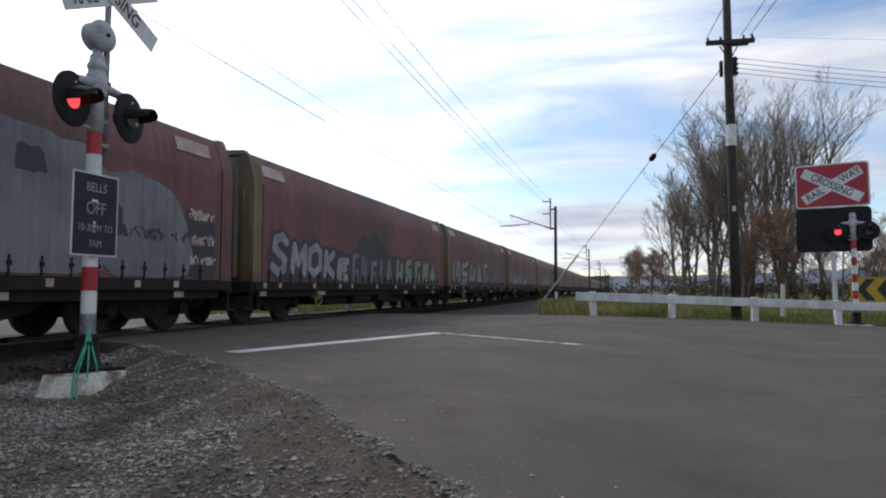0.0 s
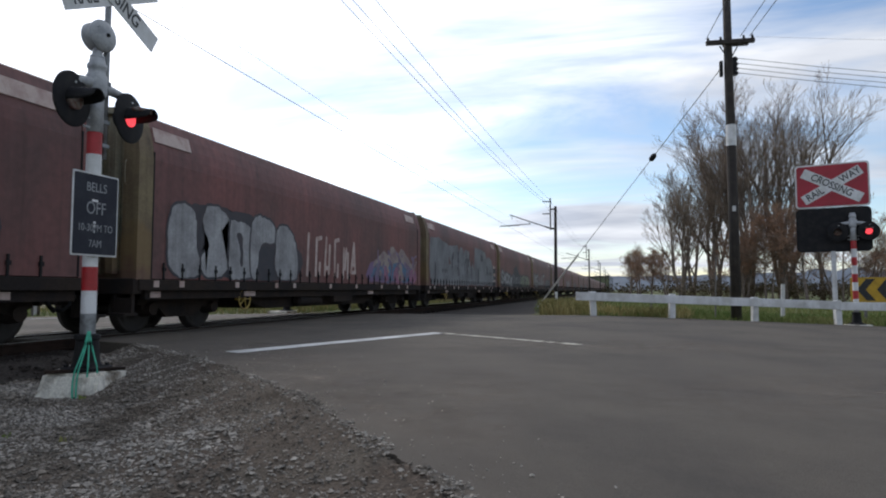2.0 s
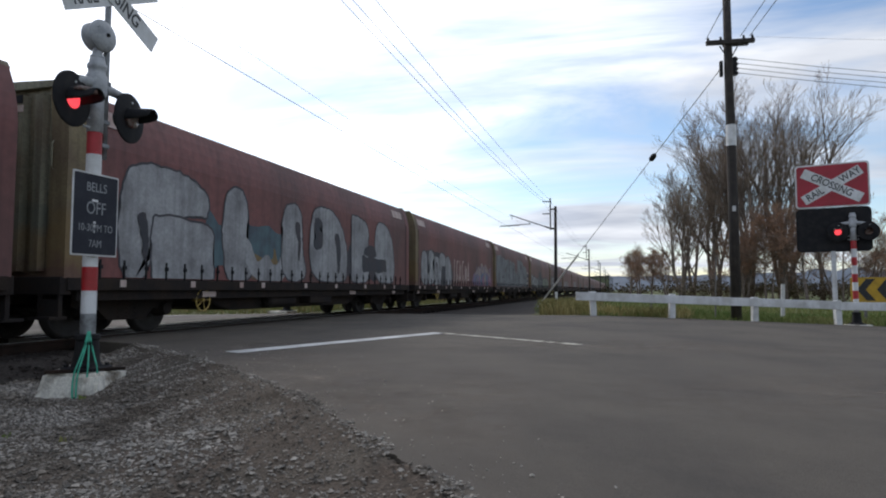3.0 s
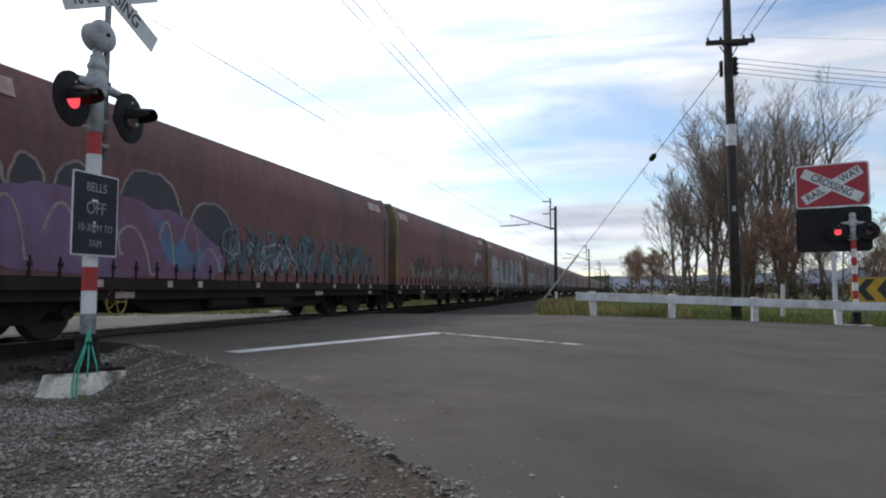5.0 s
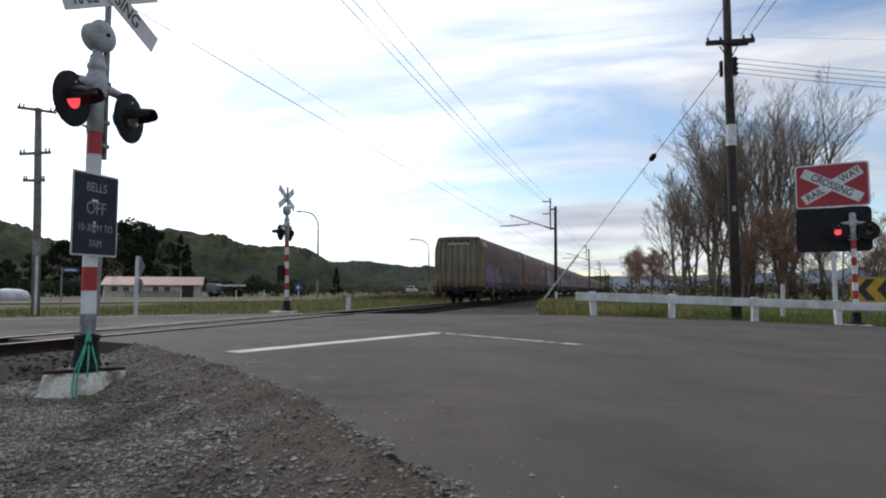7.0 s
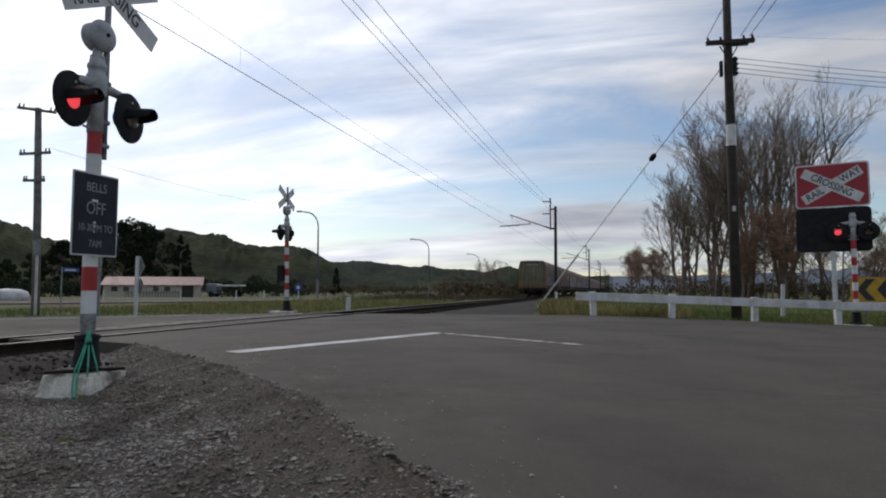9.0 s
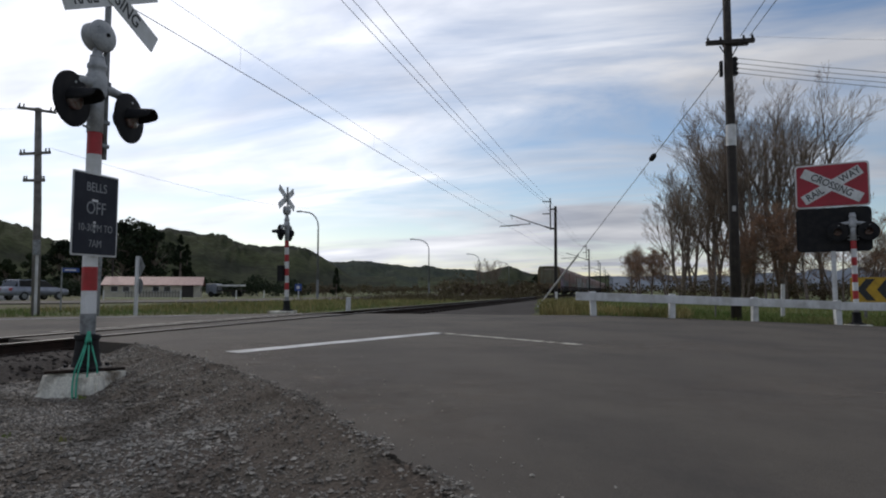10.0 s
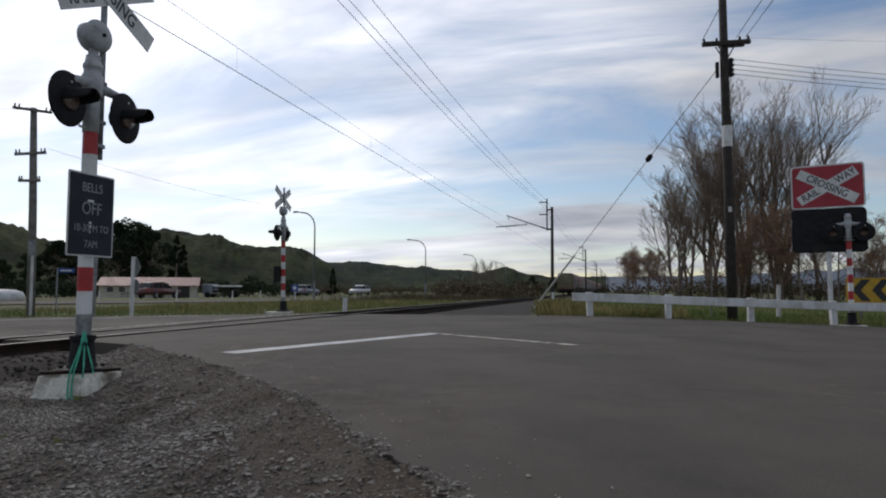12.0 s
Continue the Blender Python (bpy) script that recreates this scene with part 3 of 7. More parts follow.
def make_bogie(wagon, y):
    bogie = part("bogie", bogie_frame_bm(), M_FRAME, wagon, "grimy steel three-piece bogie")
    bogie.matrix_basis = pose(0, y, 0)
    for dy in (-0.85, 0.85):
        bm = bmesh.new()
        tube(bm, [(-0.72, 0, 0), (0.72, 0, 0)], 0.07, 12)
        for s in (-1, 1):
            w = wheel_bm()
            w.transform(Matrix.Translation((s * (GAUGE / 2 + 0.03), 0, 0)) @ Matrix.Diagonal((s, 1, 1, 1)))
            tmp = bpy.data.meshes.new("tmp")
            w.to_mesh(tmp)
            w.free()
            bm.from_mesh(tmp)
            bpy.data.meshes.remove(tmp)
        axle = part("wheelset", bm, M_WHEEL, bogie, "worn steel wheels on an axle", True)
        axle.matrix_basis = pose(0, dy, 0.422)
    return bogie


def bogie_frame_bm():
    bm = bmesh.new()
    for s in (-1, 1):
        x = s * 0.86
        plate(bm, [(-1.12, 0.5), (-1.1, 0.62), (-0.55, 0.7), (0.55, 0.7), (1.1, 0.62), (1.12, 0.5), (0.9, 0.42), (0.62, 0.44), (0.4, 0.26), (-0.4, 0.26), (-0.62, 0.44), (-0.9, 0.42)], x - 0.07, x + 0.07, "x")
        for dy in (-0.85, 0.85):
            tube(bm, [(x - 0.08, dy, 0.422), (x + 0.15 * s + 0.02, dy, 0.422)], [0.14, 0.11], 12)
            box(bm, (x - 0.05, dy - 0.16, 0.42), (x + 0.05, dy + 0.16, 0.62))
        for k in (-0.18, 0.0, 0.18):
            pts = [(x + 0.02 * s, k + 0.055 * math.cos(a), 0.3 + 0.3 * a / 30) for a in [i * 0.75 for i in range(41)]]
            tube(bm, [(p[0] + 0.055 * math.sin(i * 0.75), p[1], p[2]) for i, p in enumerate(pts)], 0.016, 5)
    box(bm, (-0.9, -0.2, 0.4), (0.9, 0.2, 0.62))
    for dy in (-0.42, 0.42):
        box(bm, (-0.7, dy - 0.05, 0.3), (0.7, dy + 0.05, 0.4))
    return bm


CURVE = [(WIDE, 2.9), (WIDE - 0.018, 3.07), (WIDE - 0.055, 3.25), (WIDE - 0.11, 3.43), (WIDE - 0.19, TOP - 0.06)]
SECTION = [(-WIDE, FLOOR), (WIDE, FLOOR)] + CURVE + [(-u, v) for u, v in reversed(CURVE)]


def make_wagon():
    w = thing("covered_goods_wagon", "maroon high-sided covered goods wagon with graffiti", "railway wagon", None, "wagons of the train")
    straps = []
    # core
    bm = bmesh.new()
    plate(bm, [(u * 0.985, v - (0.02 if v > 2 else 0)) for u, v in SECTION], 0.1, BODY - 0.1, "y")
    part("body", bm, M_MAROON, w, "dirty maroon steel body")
    # side sheets with their fold at the eaves
    for s in (-1, 1):
        bm = bmesh.new()
        prof = [(WIDE - 0.03, FLOOR), (WIDE, FLOOR), (WIDE, 2.0)] + CURVE + [(u - 0.03, v) for u, v in reversed(CURVE)]
        a, b = (0.34, BODY - 0.34)
        rows = [[bm.verts.new((s * u, y, v)) for u, v in prof] for y in steps(a, b, 1.9)]
        for r, t in zip(rows, rows[1:]):
            for k in range(len(prof)):
                bm.faces.new((r[k], r[(k + 1) % len(prof)], t[(k + 1) % len(prof)], t[k]))
        for r in (rows[0], rows[-1]):
            bm.faces.new(r)
        side = part("side_curtain", bm, M_MAROON, w, "dirty maroon side sheet")
        # tie-down straps along the foot
        if not straps:
            b = bmesh.new()
            box(b, (-0.012, -0.014, -0.02), (0.012, 0.014, 0.27))
            box(b, (-0.008, -0.03, 0.13), (0.026, 0.03, 0.19))
            straps.append(finish(b))
            straps[0].materials.append(M_BLACK)
        y = 0.62
        while y < BODY - 0.5:
            st = new("strap", straps[0])
            st.parent = side
            st.matrix_basis = pose(s * (WIDE + 0.012), y, FLOOR, 0, 0, 0 if s > 0 else 180)
            y += 0.47
        # sole bar
        bm = bmesh.new()
        box(bm, (s * WIDE - 0.06, 0.05, FLOOR - 0.19), (s * WIDE + 0.035, BODY - 0.05, FLOOR - 0.012), None, 0.01)
        box(bm, (s * WIDE - 0.16, 0.3, FLOOR - 0.34), (s * WIDE - 0.07, BODY - 0.3, FLOOR - 0.18))
        sole = part("sole_bar", bm, M_FRAME, w, "grimy black sole bar")
        for y in (0.42, 1.05, 2.7, 4.2, 5.0, 6.9, 8.6, 10.6, 12.2, 13.1):
            b = bmesh.new()
            box(b, (s * (WIDE + 0.04) - 0.006, y - 0.06, FLOOR - 0.14), (s * (WIDE + 0.04) + 0.006, y + 0.06, FLOOR - 0.03))
            part("sole_plate", b, M_LABEL, sole, "small pale stencilled plate")
        for y, k in ((0.52, 0.12), (3.3, 0.2), (9.9, 0.2), (13.3, 0.12)):
            b = bmesh.new()
            box(b, (s * (WIDE - 0.06) - 0.006, y - k, FLOOR - 0.31), (s * (WIDE - 0.06) + 0.006, y + k, FLOOR - 0.21))
            part("data_plate", b, M_LABEL, sole, "pale data plate")
        for y in (0.42, BODY - 1.55):
            b = bmesh.new()
            tilt = Matrix.Translation((s * (WIDE - 0.075), y + 0.42, 3.33)) @ Matrix.Rotation(-s * 0.29, 4, "Y")
            box(b, (-0.014, -0.46, -0.13), (0.014, 0.46, 0.13), tilt)
            part("number_panel", b, M_LABEL, side, "faded pink and cream panel with unreadable lettering")
    # roof with shallow ribs
    bm = bmesh.new()
    plate(bm, [(-WIDE + 0.21, TOP - 0.05), (WIDE - 0.21, TOP - 0.05), (WIDE - 0.3, TOP - 0.005), (0.5, TOP + 0.03), (-0.5, TOP + 0.03), (-WIDE + 0.3, TOP - 0.005)], 0.06, BODY - 0.06, "y")
    for y in steps(0.9, BODY - 0.9, 1.5):
        box(bm, (-WIDE + 0.45, y - 0.03, TOP - 0.03), (WIDE - 0.45, y + 0.03, TOP + 0.03))
    part("roof", bm, M_ROOF, w, "grimy dark roof")
    # ends
    for y0, d in ((0.0, 1), (BODY, -1)):
        bm = bmesh.new()
        lo, hi = sorted((y0 + d * 0.06, y0 + d * 0.1))
        plate(bm, [(u * 0.97, v) for u, v in SECTION], lo, hi, "y")
        end = part("end_sheet", bm, M_END, w, "stained olive corrugated end sheet")
        for k in range(6):
            x = -0.9 + k * 0.36
            b = bmesh.new()
            rib = [(x - 0.11, 0), (x + 0.11, 0), (x + 0.07, 0.09), (x - 0.07, 0.09)]
            plate(b, [(u, y0 + d * (0.058 - v)) for u, v in rib], FLOOR + 0.08, TOP - 0.16, "z")
            part("rib", b, M_END, end)
        b = bmesh.new()
        plate(b, [(-0.62, TOP - 0.4), (0.62, TOP - 0.4), (0.62, TOP - 0.3), (-0.62, TOP - 0.3)], *sorted((y0 - d * 0.036, y0 - d * 0.044)), "y")
        for k in range(4):
            v = bmesh.new()
            lo, hi = sorted((y0 - d * 0.034, y0 - d * 0.042))
            box(v, (-0.6 + k * 0.36, lo, TOP - 0.27), (-0.48 + k * 0.36, hi, TOP - 0.15))
            part("vent_slot", v, M_BLACK, end, "dark vent slot")
        for sx, hgt in ((-0.14, 0.55), (0.2, 0.42)):
            v = bmesh.new()
            box(v, (sx - 0.05, min(y0 - d * 0.09, y0 - d * 0.03), FLOOR - 0.1), (sx + 0.05, max(y0 - d * 0.09, y0 - d * 0.03), FLOOR + hgt), None, 0.01)
            part("end_bracket", v, M_ROOFRED, end, "rusty red bracket")
        for sx in (-WIDE + 0.16, WIDE - 0.2):
            v = bmesh.new()
            tube(v, [(sx, y0 - d * 0.05, FLOOR + 1.5), (sx, y0 - d * 0.08, FLOOR + 1.54), (sx, y0 - d * 0.08, FLOOR + 1.86), (sx, y0 - d * 0.05, FLOOR + 1.9)], 0.012, 6)
            part("hand_hold", v, M_END, end, "steel hand hold")
        part("end_plate", b, M_LABEL, end, "long pale plate with unreadable lettering")
        for s in (-1, 1):
            b = bmesh.new()
            lo, hi = sorted((y0, y0 + d * 0.33))
            plate(b, [(s * (WIDE - 0.3), FLOOR - 0.02), (s * (WIDE + 0.006), FLOOR - 0.02)] + [(s * (u + 0.006), v) for u, v in CURVE] + [(s * (WIDE - 0.36), TOP - 0.04), (s * (WIDE - 0.3), EAVE)], lo, hi, "y")
            part("corner_post", b, M_CORNER if d > 0 else M_MAROON, w, "ochre streaked corner post" if d > 0 else "")
            b = bmesh.new()
            box(b, (s * (WIDE + 0.002) - 0.008, y0 + d * 0.335 - 0.014, FLOOR), (s * (WIDE + 0.002) + 0.008, y0 + d * 0.335 + 0.014, 3.02))
            part("door_seal", b, M_BLACK, w, "dark seal along the side sheet")
        b = bmesh.new()
        lo, hi = sorted((y0 - d * 0.03, y0 + d * 0.12))
        plate(b, [(-WIDE + 0.19, TOP - 0.07), (WIDE - 0.19, TOP - 0.07), (WIDE - 0.25, TOP + 0.02), (0.5, TOP + 0.05), (-0.5, TOP + 0.05), (-WIDE + 0.25, TOP + 0.02)], lo, hi, "y")
        part("end_cap", b, M_END, w)
        b = bmesh.new()
        box(b, (-WIDE, *sorted((y0 - d * 0.05, y0 + d * 0.14))[:1], FLOOR - 0.25), (WIDE, sorted((y0 - d * 0.05, y0 + d * 0.14))[1], FLOOR), None, 0.015)
        part("headstock", b, M_FRAME, w, "grimy headstock beam")
        b = bmesh.new()
        tube(b, [(0, y0 + d * 0.4, 0.72), (0, y0 - d * 0.3, 0.72)], 0.08, 8)
        box(b, (-0.17, *sorted((y0 - d * 0.25, y0 - d * 0.46))[:1], 0.52), (0.17, sorted((y0 - d * 0.25, y0 - d * 0.46))[1], 0.88), None, 0.03)
        box(b, (-0.3, *sorted((y0 - d * 0.06, y0 - d * 0.14))[:1], 0.5), (0.3, sorted((y0 - d * 0.06, y0 - d * 0.14))[1], 0.9), None, 0.03)
        part("coupler", b, M_FRAME, w, "steel coupler")
        b = bmesh.new()
        tube(b, [(0.3, y0 - d * 0.06, 0.72), (0.34, y0 - d * 0.2, 0.5), (0.3, y0 - d * 0.32, 0.42), (0.18, y0 - d * 0.4, 0.45)], 0.035, 8)
        part("brake_hose", b, M_BLACK, w, "black brake hose")
        # shunter's step and grab rail
        for s in ((-1, 1) if d > 0 else (1,)):
            b = bmesh.new()
            x = s * (WIDE - 0.22)
            y = y0 - d * 0.12
            tube(b, [(x - 0.13, y, FLOOR - 0.3), (x - 0.13, y, FLOOR + 0.62), (x - 0.1, y, FLOOR + 0.66), (x + 0.1, y, FLOOR + 0.66), (x + 0.13, y, FLOOR + 0.62), (x + 0.13, y, FLOOR - 0.3)], 0.018, 6)
            if s < 0:
                part("grab_rail", b, M_YELLOW, w, "rusty yellow grab rail")
            else:
                b.free()
            b = bmesh.new()
            box(b, (x - 0.18, min(y, y0) - 0.05, 0.34), (x + 0.18, max(y, y0) + 0.12, 0.38))
            for k in (-0.17, 0.17):
                box(b, (x + k - 0.015, y0 - 0.03, 0.36), (x + k + 0.015, y0 + 0.03, FLOOR - 0.1))
            box(b, (x - 0.17, y0 - 0.02, 0.38), (x + 0.17, y0 + 0.02, 0.62))
            part("shunter_step", b, M_FRAME, w, "black shunter's step")
    # underframe gear
    bm = bmesh.new()
    box(bm, (-0.16, 0.3, 0.55), (0.16, BODY - 0.3, FLOOR - 0.05))
    for y in steps(3.4, BODY - 3.4, 1.8):
        box(bm, (-WIDE + 0.1, y - 0.05, 0.7), (WIDE - 0.1, y + 0.05, FLOOR - 0.03))
    part("underframe", bm, M_FRAME, w, "grimy steel underframe")
    bm = bmesh.new()
    plate(bm, [(3.35, 0.74), (4.1, 0.4), (4.5, 0.33), (BODY - 4.5, 0.33), (BODY - 4.1, 0.4), (BODY - 3.35, 0.74)], -1.02, 1.02, "x")
    bmesh.ops.bevel(bm, geom=bm.edges[:], offset=0.03, segments=1, affect="EDGES")
    part("belly_frame", bm, M_FRAME, w, "deep grimy centre frame")
    bm = bmesh.new()
    tube(bm, [(1.15, 5.6, 0.5), (1.15, 5.65, 0.5), (1.15, 6.75, 0.5), (1.15, 6.8, 0.5)], [0.08, 0.14, 0.14, 0.08], 14)
    part("air_reservoir", bm, M_FRAME, w, "black air reservoir")
    for x, y in ((1.1, 7.4), (-1.1, 6.2)):
        bm = bmesh.new()
        box(bm, (x - 0.22, y, 0.42), (x + 0.22, y + 1.2, 0.8), None, 0.02)
        part("brake_box", bm, M_FRAME, w, "black brake gear box")
    bm = bmesh.new()
    tube(bm, [(WIDE - 0.08 , 3.15 + 0.2 * math.cos(a), 0.56 + 0.2 * math.sin(a)) for a in [i * math.tau / 24 for i in range(25)]], 0.016, 6, False)
    for i in range(5):
        a = i * math.tau / 5
        tube(bm, [(WIDE - 0.08, 3.15, 0.56), (WIDE - 0.08, 3.15 + 0.2 * math.cos(a), 0.56 + 0.2 * math.sin(a))], 0.011, 5)
    tube(bm, [(WIDE - 0.3, 3.15, 0.56), (WIDE - 0.06, 3.15, 0.56)], 0.03, 8)
    part("brake_wheel", bm, M_YELLOW, w, "yellow spoked hand brake wheel")
    for y in (1.72, BODY - 1.72):
        make_bogie(w, y)
    return w


WAGONS = [make_wagon()]
for i in range(1, 26):
    WAGONS.append(copy_thing(WAGONS[0], pose(0, 0, 0)))


def train_rear(t):
    """Where the train's last end stands along the track."""
    return -65.87 + 13.65 * t + 0.1 * t * t


# ---- graffiti ----
STROKES = {  # letter skeletons in a unit square
    "S": [[(0.95, 0.85), (0.6, 1.0), (0.15, 0.9), (0.1, 0.65), (0.5, 0.5), (0.9, 0.35), (0.85, 0.08), (0.4, 0.0), (0.05, 0.15)]],
    "M": [[(0.05, 0.0), (0.15, 1.0), (0.5, 0.35), (0.85, 1.0), (0.95, 0.0)]],
    "O": [[(0.5, 1.0), (0.12, 0.8), (0.08, 0.25), (0.5, 0.0), (0.9, 0.25), (0.88, 0.8), (0.5, 1.0)]],
    "K": [[(0.15, 0.0), (0.15, 1.0)], [(0.85, 1.0), (0.2, 0.5), (0.95, 0.0)]],
    "E": [[(0.9, 1.0), (0.2, 0.95), (0.12, 0.5), (0.15, 0.05), (0.95, 0.0)], [(0.15, 0.5), (0.75, 0.52)]],
    # plain shapes, for marks that spell nothing
    "1": [[(0.45, 0.0), (0.55, 1.0)]],
    "2": [[(0.2, 0.0), (0.25, 1.0)], [(0.72, 0.05), (0.8, 0.8)], [(0.25, 0.2), (0.75, 0.15)]],
    "3": [[(0.3, 0.0), (0.25, 0.95), (0.8, 1.0)], [(0.7, 0.3), (0.75, 0.0)]],
    "4": [[(0.2, 0.1), (0.5, 0.95), (0.85, 0.1), (0.2, 0.1)], [(0.5, 0.3), (0.5, 0.6)]],
    "5": [[(0.85, 1.0), (0.2, 0.8), (0.2, 0.45)], [(0.15, 0.0), (0.8, 0.05), (0.8, 0.45), (0.3, 0.4)]],
    "6": [[(0.2, 0.0), (0.2, 1.0)], [(0.5, 0.3), (0.55, 1.0)], [(0.85, 0.0), (0.85, 0.85)]],
}


def ribbon(bm, pts, r, x):
    """A flat round-ended stroke on the wagon's side, in the plane x."""
    for (ay, az), (by, bz) in zip(pts, pts[1:]):
        d = math.hypot(by - ay, bz - az) or 1
        ny, nz = -(bz - az) / d * r, (by - ay) / d * r
        bm.faces.new([bm.verts.new((x, *p)) for p in ((ay + ny, az + nz), (by + ny, bz + nz), (by - ny, bz - nz), (ay - ny, az - nz))])
        x += 0.0001
    for y, z in pts:
        bm.faces.new([bm.verts.new((x, y + r * math.cos(k * math.tau / 14), z + r * math.sin(k * math.tau / 14))) for k in range(14)])
        x += 0.0001
    return x


def spray(wagon, word, y0, y1, z0, z1, fat, fill, edge, seed, rim=0.05, label="sprayed graffiti lettering", slant=0.1, grow=None):
    rnd = random.Random(seed)
    n = len(word)
    y0, y1 = y0 + STARTS.get(wagon.name, 0), min(BODY - 0.36, y1 + STARTS.get(wagon.name, 0))
    cell = (y1 - y0) / n
    for material, extra, x in ((edge, rim, WIDE + 0.0045), (fill, 0.0, WIDE + 0.009)):
        if material is None:
            continue
        rnd.seed(seed)
        for i, c in enumerate(word):
            bm = bmesh.new()
            top = z1 - (z1 - z0) * (rnd.uniform(0.0, 0.22) + (grow or 0) * i / n)
            low = z0 + (z1 - z0) * rnd.uniform(0.0, 0.1)
            wide = cell * rnd.uniform(0.9, 1.12)
            for stroke in STROKES[c]:
                pts = []
                for u, v in stroke:
                    jitter = rnd.uniform(-0.05, 0.05)
                    pts.append((y0 + cell * i + fat + (wide - 2 * fat) * (u + slant * (v - 0.5) + jitter), max(z0 + fat, low + fat) + (top - low - 2 * fat) * v))
                x = ribbon(bm, pts, fat + extra, x)
            tagged(part("graffiti_letter", bm, material, wagon), label)


def daubs(wagon, y0, y1, z0, z1, n, material, seed, label, r=0.03, lean=0.3, x=None):
    """Many short sprayed strokes, mostly upright."""
    rnd = random.Random(seed)
    y0, y1 = y0 + STARTS.get(wagon.name, 0), min(BODY - 0.36, y1 + STARTS.get(wagon.name, 0))
    bm = bmesh.new()
    x = x or WIDE + 0.006
    for i in range(n):
        y, z = rnd.uniform(y0 + 0.1, y1 - 0.1), rnd.uniform(z0 + 0.08, z1 - 0.25)
        h = rnd.uniform(0.15, 0.5) * (z1 - z0)
        pts = [(y, z), (y + rnd.uniform(-lean, lean) * h, min(z1, z + h * 0.6)), (y + rnd.uniform(-lean, lean) * 2 * h, min(z1, z + h))]
        x = ribbon(bm, pts, r * rnd.uniform(0.5, 1.5), x) if i % 40 else ribbon(bm, pts, r, WIDE + 0.006)
    tagged(part("graffiti_scrawl", bm, material, wagon), label, kind="stuff")


def arcs(wagon, spots, r, material, label):
    """Humped outlines: each (start, end, foot, height)."""
    for i, (y0, y1, z, h) in enumerate(spots):
        y0, y1 = y0 + STARTS.get(wagon.name, 0), y1 + STARTS.get(wagon.name, 0)
        bm = bmesh.new()
        pts = [(y0 + (y1 - y0) * (k / 10), z + h * math.sin(math.pi * min(1, 0.12 + k / 10)) ** 0.6) for k in range(11)]
        ribbon(bm, pts, r, WIDE + 0.011)
        tagged(part("graffiti_outline", bm, material, wagon), label)


GLYPHS = {  # fat letter outlines in a unit square
    "arch": [(0, 0), (0, 0.78), (0.14, 1), (0.6, 1), (0.94, 0.9), (1, 0.7), (0.94, 0.6), (0.45, 0.6), (0.3, 0.48), (0.3, 0)],
    "block": [(0.02, 0.02), (0, 0.95), (0.1, 1), (0.8, 0.96), (0.98, 0.84), (0.94, 0.5), (1, 0.1), (0.92, 0), (0.1, 0)],
    "tomb": [(0, 0), (0.02, 0.85), (0.2, 1), (0.52, 1), (0.8, 0.84), (1, 0.45), (0.98, 0.08), (0.9, 0)],
    "tall": [(0.1, 0), (0, 0.45), (0.08, 0.9), (0.4, 1), (0.8, 0.9), (0.78, 0.45), (1, 0.12), (0.85, 0)],
    "zig": [(0, 0.95), (0.16, 1), (0.34, 0.4), (0.5, 0.72), (0.68, 0.3), (0.9, 0.9), (1, 0.5), (0.86, 0), (0.2, 0)],
    "ess": [(0.05, 0.02), (0, 0.3), (0.3, 0.42), (0.02, 0.66), (0.1, 0.95), (0.5, 1), (0.95, 0.86), (0.9, 0.66), (0.55, 0.7), (0.98, 0.4), (0.9, 0.06), (0.5, 0)],
    "hump": [(0, 0), (0.04, 0.6), (0.2, 0.95), (0.55, 1), (0.85, 0.72), (1, 0.05)],
    "drip": [(0, 0.9), (0.3, 1), (0.62, 0.96), (0.75, 0.5), (0.68, 0), (0.42, 0.02), (0.4, 0.5)],
    "crown": [(0, 0), (0.03, 0.4), (0.18, 0.62), (0.3, 0.55), (0.42, 0.95), (0.55, 0.7), (0.66, 1), (0.78, 0.6), (0.95, 0.5), (1, 0)],
}


STARTS = {w.name: k for w, k in zip(WAGONS, (0.25, 0.8, 0.87, 0.9, 0.55, 0.05))}  # where a painting starts along its wagon


def rounder(pts, times=2):
    for _ in range(times):
        out = []
        for (ax, ay), (bx, by) in zip(pts, pts[1:] + pts[:1]):
            out += [(ax * 0.75 + bx * 0.25, ay * 0.75 + by * 0.25), (ax * 0.25 + bx * 0.75, ay * 0.25 + by * 0.75)]
        pts = out
    return pts


def grown(pts, d):
    """The outline, moved outwards by d."""
    out = []
    k = len(pts)
    area = sum(pts[i - 1][0] * pts[i][1] - pts[i][0] * pts[i - 1][1] for i in range(k))
    d = d if area > 0 else -d
    for i in range(k):
        (ax, ay), (bx, by) = pts[i - 1], pts[(i + 1) % k]
        n = math.hypot(bx - ax, by - ay) or 1
        out.append((pts[i][0] + d * (by - ay) / n, pts[i][1] - d * (bx - ax) / n))
    return out


